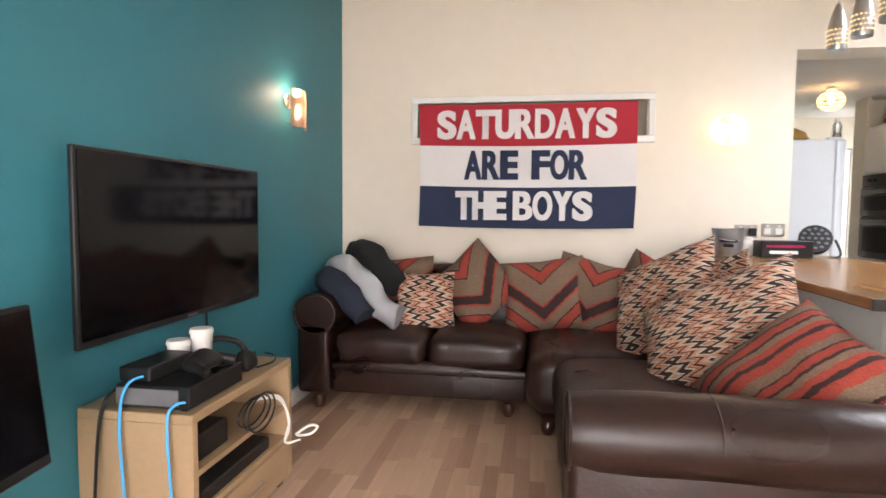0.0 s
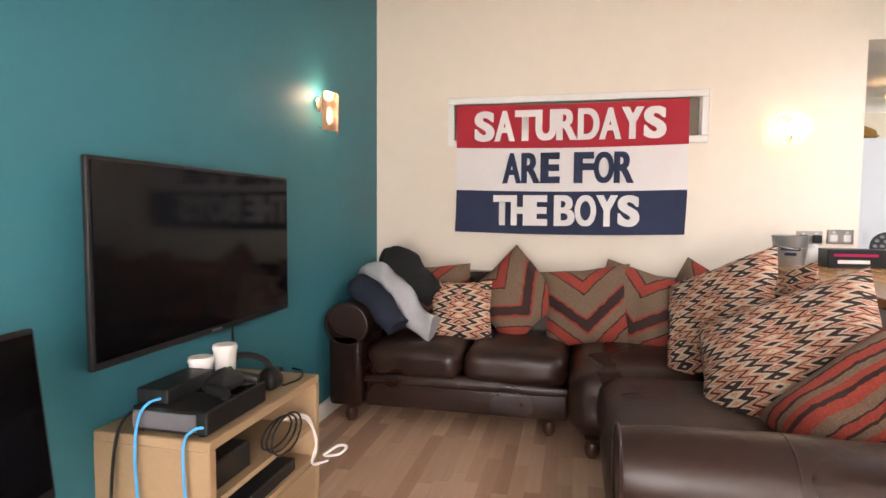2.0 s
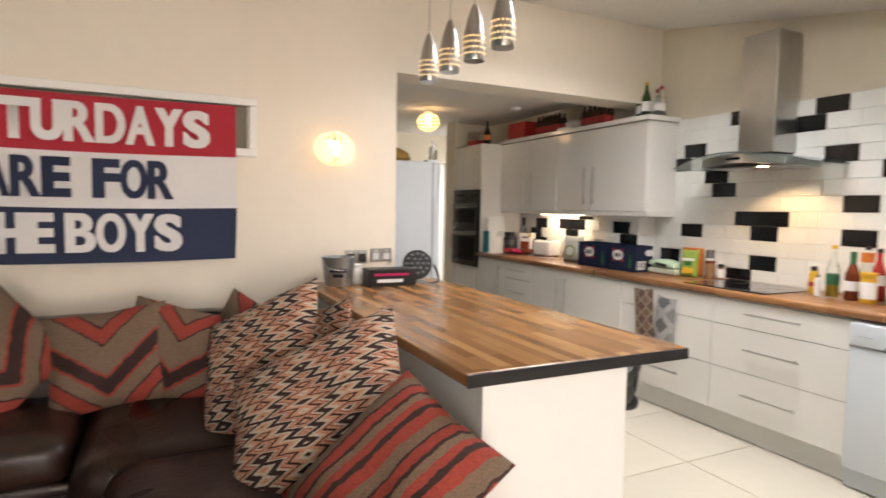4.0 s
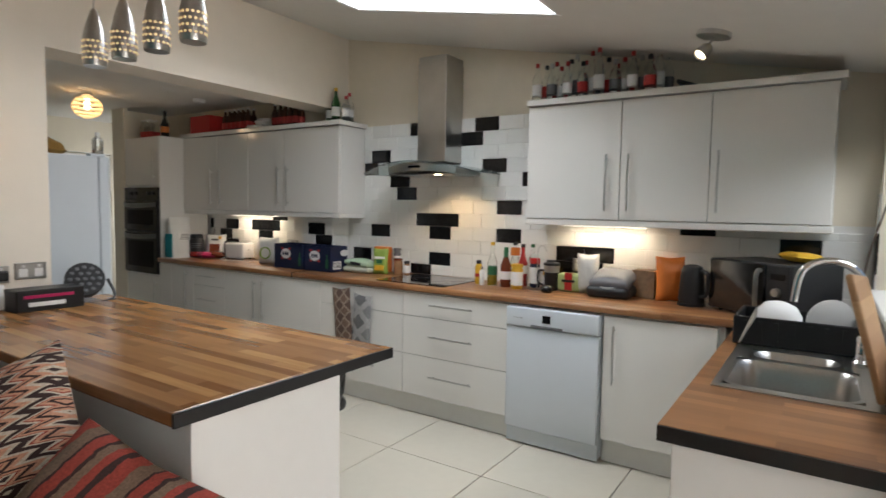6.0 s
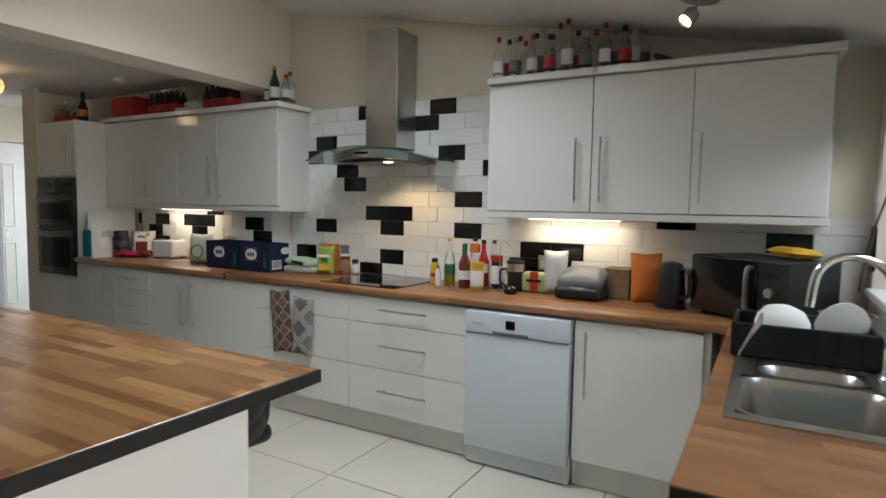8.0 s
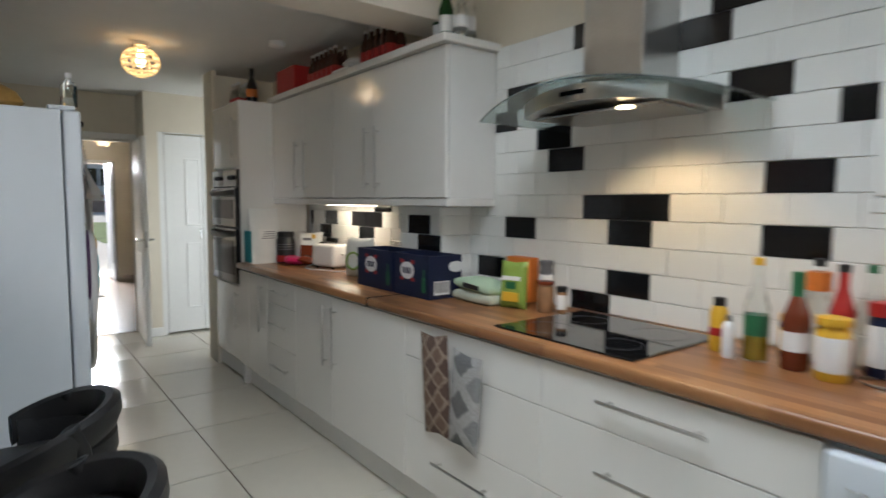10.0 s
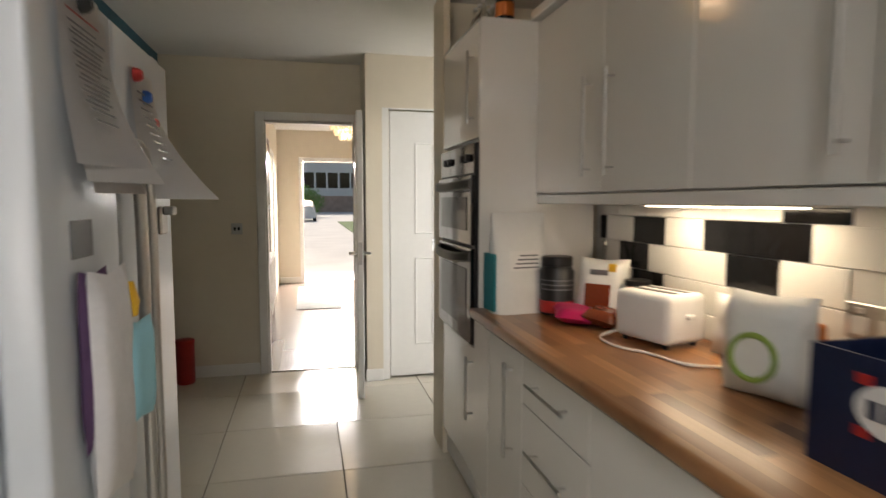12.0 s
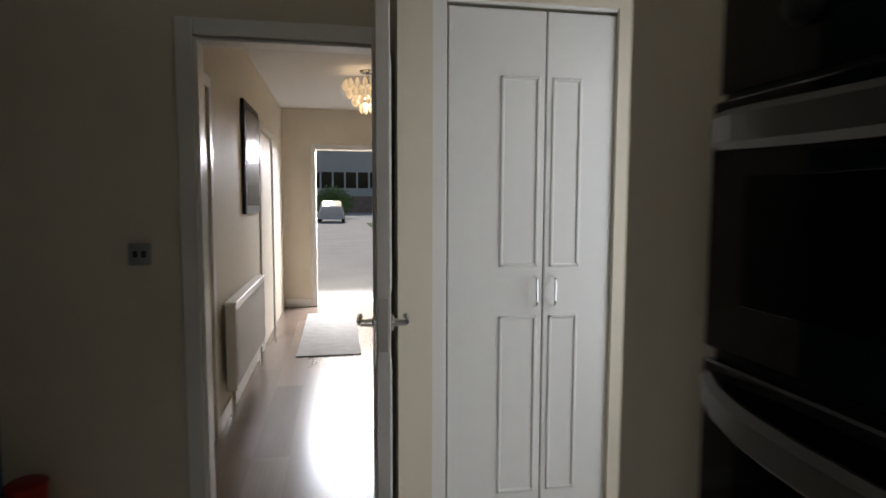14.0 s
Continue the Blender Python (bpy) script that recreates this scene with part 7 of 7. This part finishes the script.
def leafy(name, centre, size, n, words, seed, kind=""):
    """A shrub: woody stems and a crown of many small leaf blades with an uneven outline."""
    random.seed(seed)
    t = thing(name, (centre[0], centre[1], centre[2] - size[2]), words, "shrub", kind=kind)
    b = bmesh.new()
    for k in range(5):
        tube([(centre[0], centre[1], centre[2] - size[2]), (centre[0] + random.uniform(-.3, .3) * size[0], centre[1] + random.uniform(-.3, .3) * size[1], centre[2] - 0.2 * size[2]),
              (centre[0] + random.uniform(-.7, .7) * size[0], centre[1] + random.uniform(-.7, .7) * size[1], centre[2] + 0.4 * size[2])], 0.02 * size[2], 6, b)
    part("stems", b, DARKWOOD, t)
    verts, faces = [], []
    for k in range(n):
        d = Vector((random.gauss(0, 1), random.gauss(0, 1), random.gauss(0, 1))).normalized()
        rad = random.random() ** 0.35 * (1 + 0.25 * noise.noise(d * 2.5 + Vector((seed, 0, 0))))
        p = Vector(centre) + Vector((d.x * size[0], d.y * size[1], d.z * size[2])) * rad
        s = random.uniform(0.03, 0.07) * max(size[2], 0.8)
        q = Euler((random.uniform(0, 6), random.uniform(0, 6), random.uniform(0, 6))).to_matrix()
        i = len(verts)
        verts += [p + q @ Vector(v) * s for v in ((-1, 0, 0), (0, -0.5, 0.1), (1, 0, 0), (0, 0.5, 0.1))]
        faces.append((i, i + 1, i + 2, i + 3))
    me = bpy.data.meshes.new("crown")
    me.from_pydata([tuple(v) for v in verts], [], faces)
    me.materials.append(LEAF)
    o = new("crown", me)
    o.parent = t
    o.matrix_parent_inverse = Matrix.Translation(-Vector(t.location))
    return t


leafy("bush", (3.2, 56.0, 1.25), (1.6, 1.2, 1.35), 5000, "rounded green bush across the road", 3)
for k in range(5):
    leafy("garden_hedge", (6.4 + 1.5 * k, 0.25 - 0.5 * (k % 2), 1.0), (1.0, 0.8, 1.4), 3500, "leafy garden hedge outside the kitchen window", 10 + k)

car = thing("parked_car", (2.9, 33, 0), "small white hatchback car parked on the drive", "car")
prof = ((-0.86, 0.25), (-0.88, 0.55), (-0.84, 0.85), (-0.66, 1.38), (-0.5, 1.46), (0.5, 1.46), (0.66, 1.38), (0.84, 0.85), (0.88, 0.55), (0.86, 0.25))
b = bmesh.new()
rows = []
for y, sx, sz in ((31.0, 0.92, 0.62), (31.15, 0.97, 0.70), (32.0, 1.0, 0.76), (32.7, 1.0, 1.0), (34.2, 1.0, 1.0), (34.8, 0.97, 0.82), (34.95, 0.92, 0.6)):
    rows.append([b.verts.new((2.9 + px * sx, y, 0.25 + (pz - 0.25) * sz)) for px, pz in prof])
for a, c in zip(rows, rows[1:]):
    for i in range(len(prof)):
        j = (i + 1) % len(prof)
        b.faces.new((a[i], a[j], c[j], c[i]))
b.faces.new(rows[0]), b.faces.new(rows[-1])
part("body", b, CARPAINT, car, "", True)
part("windscreen", moved(bx(-0.6, 0.6, -0.01, 0.01, -0.22, 0.22), pose(2.9, 32.30, 1.13, -58, 0, 0)), BLACKGLASS, car)
part("number_plate", bx(2.65, 3.15, 30.97, 30.995, 0.38, 0.48), CARD, car)
for s in (-1, 1):
    part("headlight", bx(2.9 + s * 0.62 - 0.14, 2.9 + s * 0.62 + 0.14, 30.98, 31.02, 0.55, 0.68, 0.01), GLASS, car)
    for y in (31.6, 34.2):
        wh = part("wheel", moved(lathe([(0.2, -0.1), (0.30, -0.1), (0.31, 0), (0.30, 0.1), (0.2, 0.1)], 0, 0, 0, 22), pose(2.9 + s * 0.78, y, 0.25, 0, 90, 0)), RUBBER, car)
        part("rim", moved(lathe([(0.19, -0.09), (0.19, 0.09)], 0, 0, 0, 18), pose(2.9 + s * 0.79, y, 0.25, 0, 90, 0)), STEEL, wh)

nudge(0.25, 14.0, -0.06, car)

bld = thing("school_building", (6, 80, 0), "long pale two-storey building with rows of windows", "building")
part("wall", bx(-14, 26, 80, 92, -0.06, 2.0), BRICKWALL, bld)
part("wall_band", bx(-14, 26, 80.1, 92, 2.0, 3.0), CARCASS, bld), part("wall_upper", bx(-14, 26, 80.1, 92, 5.0, 8.0), CARCASS, bld)
part("roof", bx(-14.3, 26.3, 79.7, 92, 8.0, 8.4), WHITE, bld)
for k in range(24):
    x = -12 + k * 1.5
    wn_ = part("window", bx(x, x + 1.3, 80.12, 80.2, 3.0, 5.0), BLACKGLASS, bld)
    part("frame", bx(x - 0.2, x, 80.05, 80.2, 3.0, 5.0), WHITE, wn_)

# ---- floors and tiles, piece by piece ----
fl = boxes("floor", [(-0.92, 2.0, -1.4, 4.9, -0.12, -0.012), (2.0, 5.2, 0.5, 8.96, -0.12, -0.010), (0.9, 2.33, 6.9, 8.9, -0.12, -0.004), (2.0, 2.6, -1.4, 0.5, -0.12, -0.012), (-0.92, 2.2, 4.9, 5.7, -0.12, 0)], GROUT, "floor of oak-effect strips and cream tiles", category="floor")
boxes("floor_hall", [(2.85, 4.9, 8.96, 14.2, -0.12, 0.0)], HALLWOOD, "grey-brown laminate hall floor", category="floor")
boxes("doorstep", [(3.1, 4.4, 14.2, 14.7, -0.12, -0.02)], CONCRETE, "pale concrete front doorstep", category="step")
random.seed(11)
cache = {}


def piece(name, size, at, material, parent, bev=0.0015, key=""):
    k = (name, tuple(round(s, 4) for s in size), material.name, key)
    if k not in cache:
        cache[k] = finish(bx(-size[0] / 2, size[0] / 2, -size[1] / 2, size[1] / 2, -size[2] / 2, size[2] / 2, bev), name, material)
    o = bpy.data.objects.new(name, cache[k])
    scene.collection.objects.link(o)
    o.location = at
    o.parent = parent
    return o


rest = bmesh.new()
LENGTHS = (0.30, 0.38, 0.46, 0.54)
x = -0.70
row = 0
while x < 1.98:
    y = -1.2 - random.choice((0, 0.1, 0.2, 0.3))
    while y < 4.6:
        ln = random.choice(LENGTHS)
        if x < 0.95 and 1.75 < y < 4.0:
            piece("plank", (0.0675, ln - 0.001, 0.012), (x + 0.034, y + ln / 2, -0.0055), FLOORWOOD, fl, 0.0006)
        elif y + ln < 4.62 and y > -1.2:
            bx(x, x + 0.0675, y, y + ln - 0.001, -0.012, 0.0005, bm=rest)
        y += ln
    x += 0.068
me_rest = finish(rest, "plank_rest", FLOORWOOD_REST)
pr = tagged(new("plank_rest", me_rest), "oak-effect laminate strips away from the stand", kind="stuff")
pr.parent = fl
T = 0.645
for i in range(-2, 3):
    for j in range(-3, 11):
        x0, x1, y0, y1 = 3.63 + i * T, 3.63 + (i + 1) * T, 2.607 + j * T, 2.607 + (j + 1) * T
        x0, x1, y0, y1 = max(x0, 1.99), min(x1, 4.95), max(y0, 0.9), min(y1, 8.915)
        if x1 - x0 > 0.05 and y1 - y0 > 0.05 and not (x1 < 2.42 and y0 > 5.0):
            piece("tile", (x1 - x0 - 0.006, y1 - y0 - 0.006, 0.010), ((x0 + x1) / 2, (y0 + y1) / 2, -0.005), FLOORTILE, fl, 0.0012)

sb = thing("splashback", (4.735, 3.5, 0.9), "white and black glazed brick-tile splashback", "splashback", kind="structure")
part("adhesive_bed", bx(4.731, 4.7395, 0.905, 6.62, 0.905, 1.38), WGROUT, sb), part("adhesive_bed", bx(4.731, 4.7395, 2.76, 4.42, 1.38, 2.10), WGROUT, sb)
BLACKS = {(11, 0), (11, -3), (10, -2), (9, 2), (8, 3), (8, -3), (7, 1), (7, -5), (6, 1), (5, -4), (4, 0), (4, -1), (4, -10), (4, 8), (3, -1), (3, 2), (3, -4), (3, 6), (3, 9), (3, 8),
          (3, -13), (3, 13), (3, 11), (2, 6), (2, 9), (2, 7), (2, -6), (2, -7), (2, 12), (1, -1), (1, 3), (1, -6), (1, -7), (0, 0)}
FAR_BLACKS = {(3, 0), (3, 1), (3, 3), (3, 5), (2, 0), (2, 3), (2, -2), (4, -1), (1, 3)}


def tile(y0, y1, z0, z1, x, black):
    o = piece("tile", (0.008, y1 - y0 - 0.002, z1 - z0 - 0.002), (x, (y0 + y1) / 2, (z0 + z1) / 2), BTILE if black else WTILE, sb, 0.0022)
    o.matrix_parent_inverse = Matrix.Translation(-Vector(sb.location))


PIER0, PIER1, PIERX = 4.60, 4.96, 4.53
for r in range(12):
    z0, z1 = max(0.891 + 0.102 * r, WT + 0.003), 0.891 + 0.102 * (r + 1)
    top = min(z1, 1.342) if r == 4 else z1
    for k in range(-15, 6):
        y0 = 3.666 + (0.05 if r == 0 else 0.07 if r % 2 else 0.0) + 0.2 * k
        lo, hi = (0.91, PIER0) if r < 5 else (2.76, 4.415)
        a, c = max(y0, lo), min(y0 + 0.2, hi)
        if c - a < 0.02:
            continue
        t_ = z1 if 2.76 < y0 + 0.1 < 4.42 else top
        tile(a, c, z0, t_, 4.728, (r, k) in BLACKS)
    if r < 5:
        for k in range(-1, 8):
            y0 = 5.485 + 0.207 * k + (0.1 if r % 2 == 0 else 0.0)
            a, c = max(y0, PIER1), min(y0 + 0.207, 6.572)
            if c - a > 0.02:
                tile(a, c, z0, top, 4.728, (r, k) in FAR_BLACKS)
        for y0, y1 in ((PIER0, 4.685), (4.685, 4.887), (4.887, PIER1)) if r % 2 else ((PIER0, 4.80), (4.80, PIER1)):
            tile(y0, y1, z0, top, PIERX - 0.002, (r == 3 and y0 == 4.685) or (r == 2 and y0 == PIER0))
        o = piece("tile", (4.722 - PIERX, 0.008, top - z0 - 0.002), ((PIERX + 4.722) / 2, PIER0 - 0.002, (z0 + top) / 2), WTILE, sb, 0.0022)
        o.matrix_parent_inverse = Matrix.Translation(-Vector(sb.location))
# tiles below and beside the kitchen window
sb2 = thing("window_splashback", (3.6, 0.9, 0.9), "white and black tiles below the window sill", "splashback", kind="structure")
for k in range(10):
    o = piece("tile", (0.197, 0.008, 0.115), (2.60 + 0.2 * k, 0.9045, 0.972), BTILE if k in (1, 5) else WTILE, sb2, 0.003, "s")
    o.matrix_parent_inverse = Matrix.Translation(-Vector(sb2.location))
for r in range(1, 6):
    o = piece("tile", (0.128, 0.008, 0.100), (4.668, 0.9045, 0.99 + 0.102 * r), BTILE if r in (2, 3) else WTILE, sb2, 0.003, "s")
    o.matrix_parent_inverse = Matrix.Translation(-Vector(sb2.location))
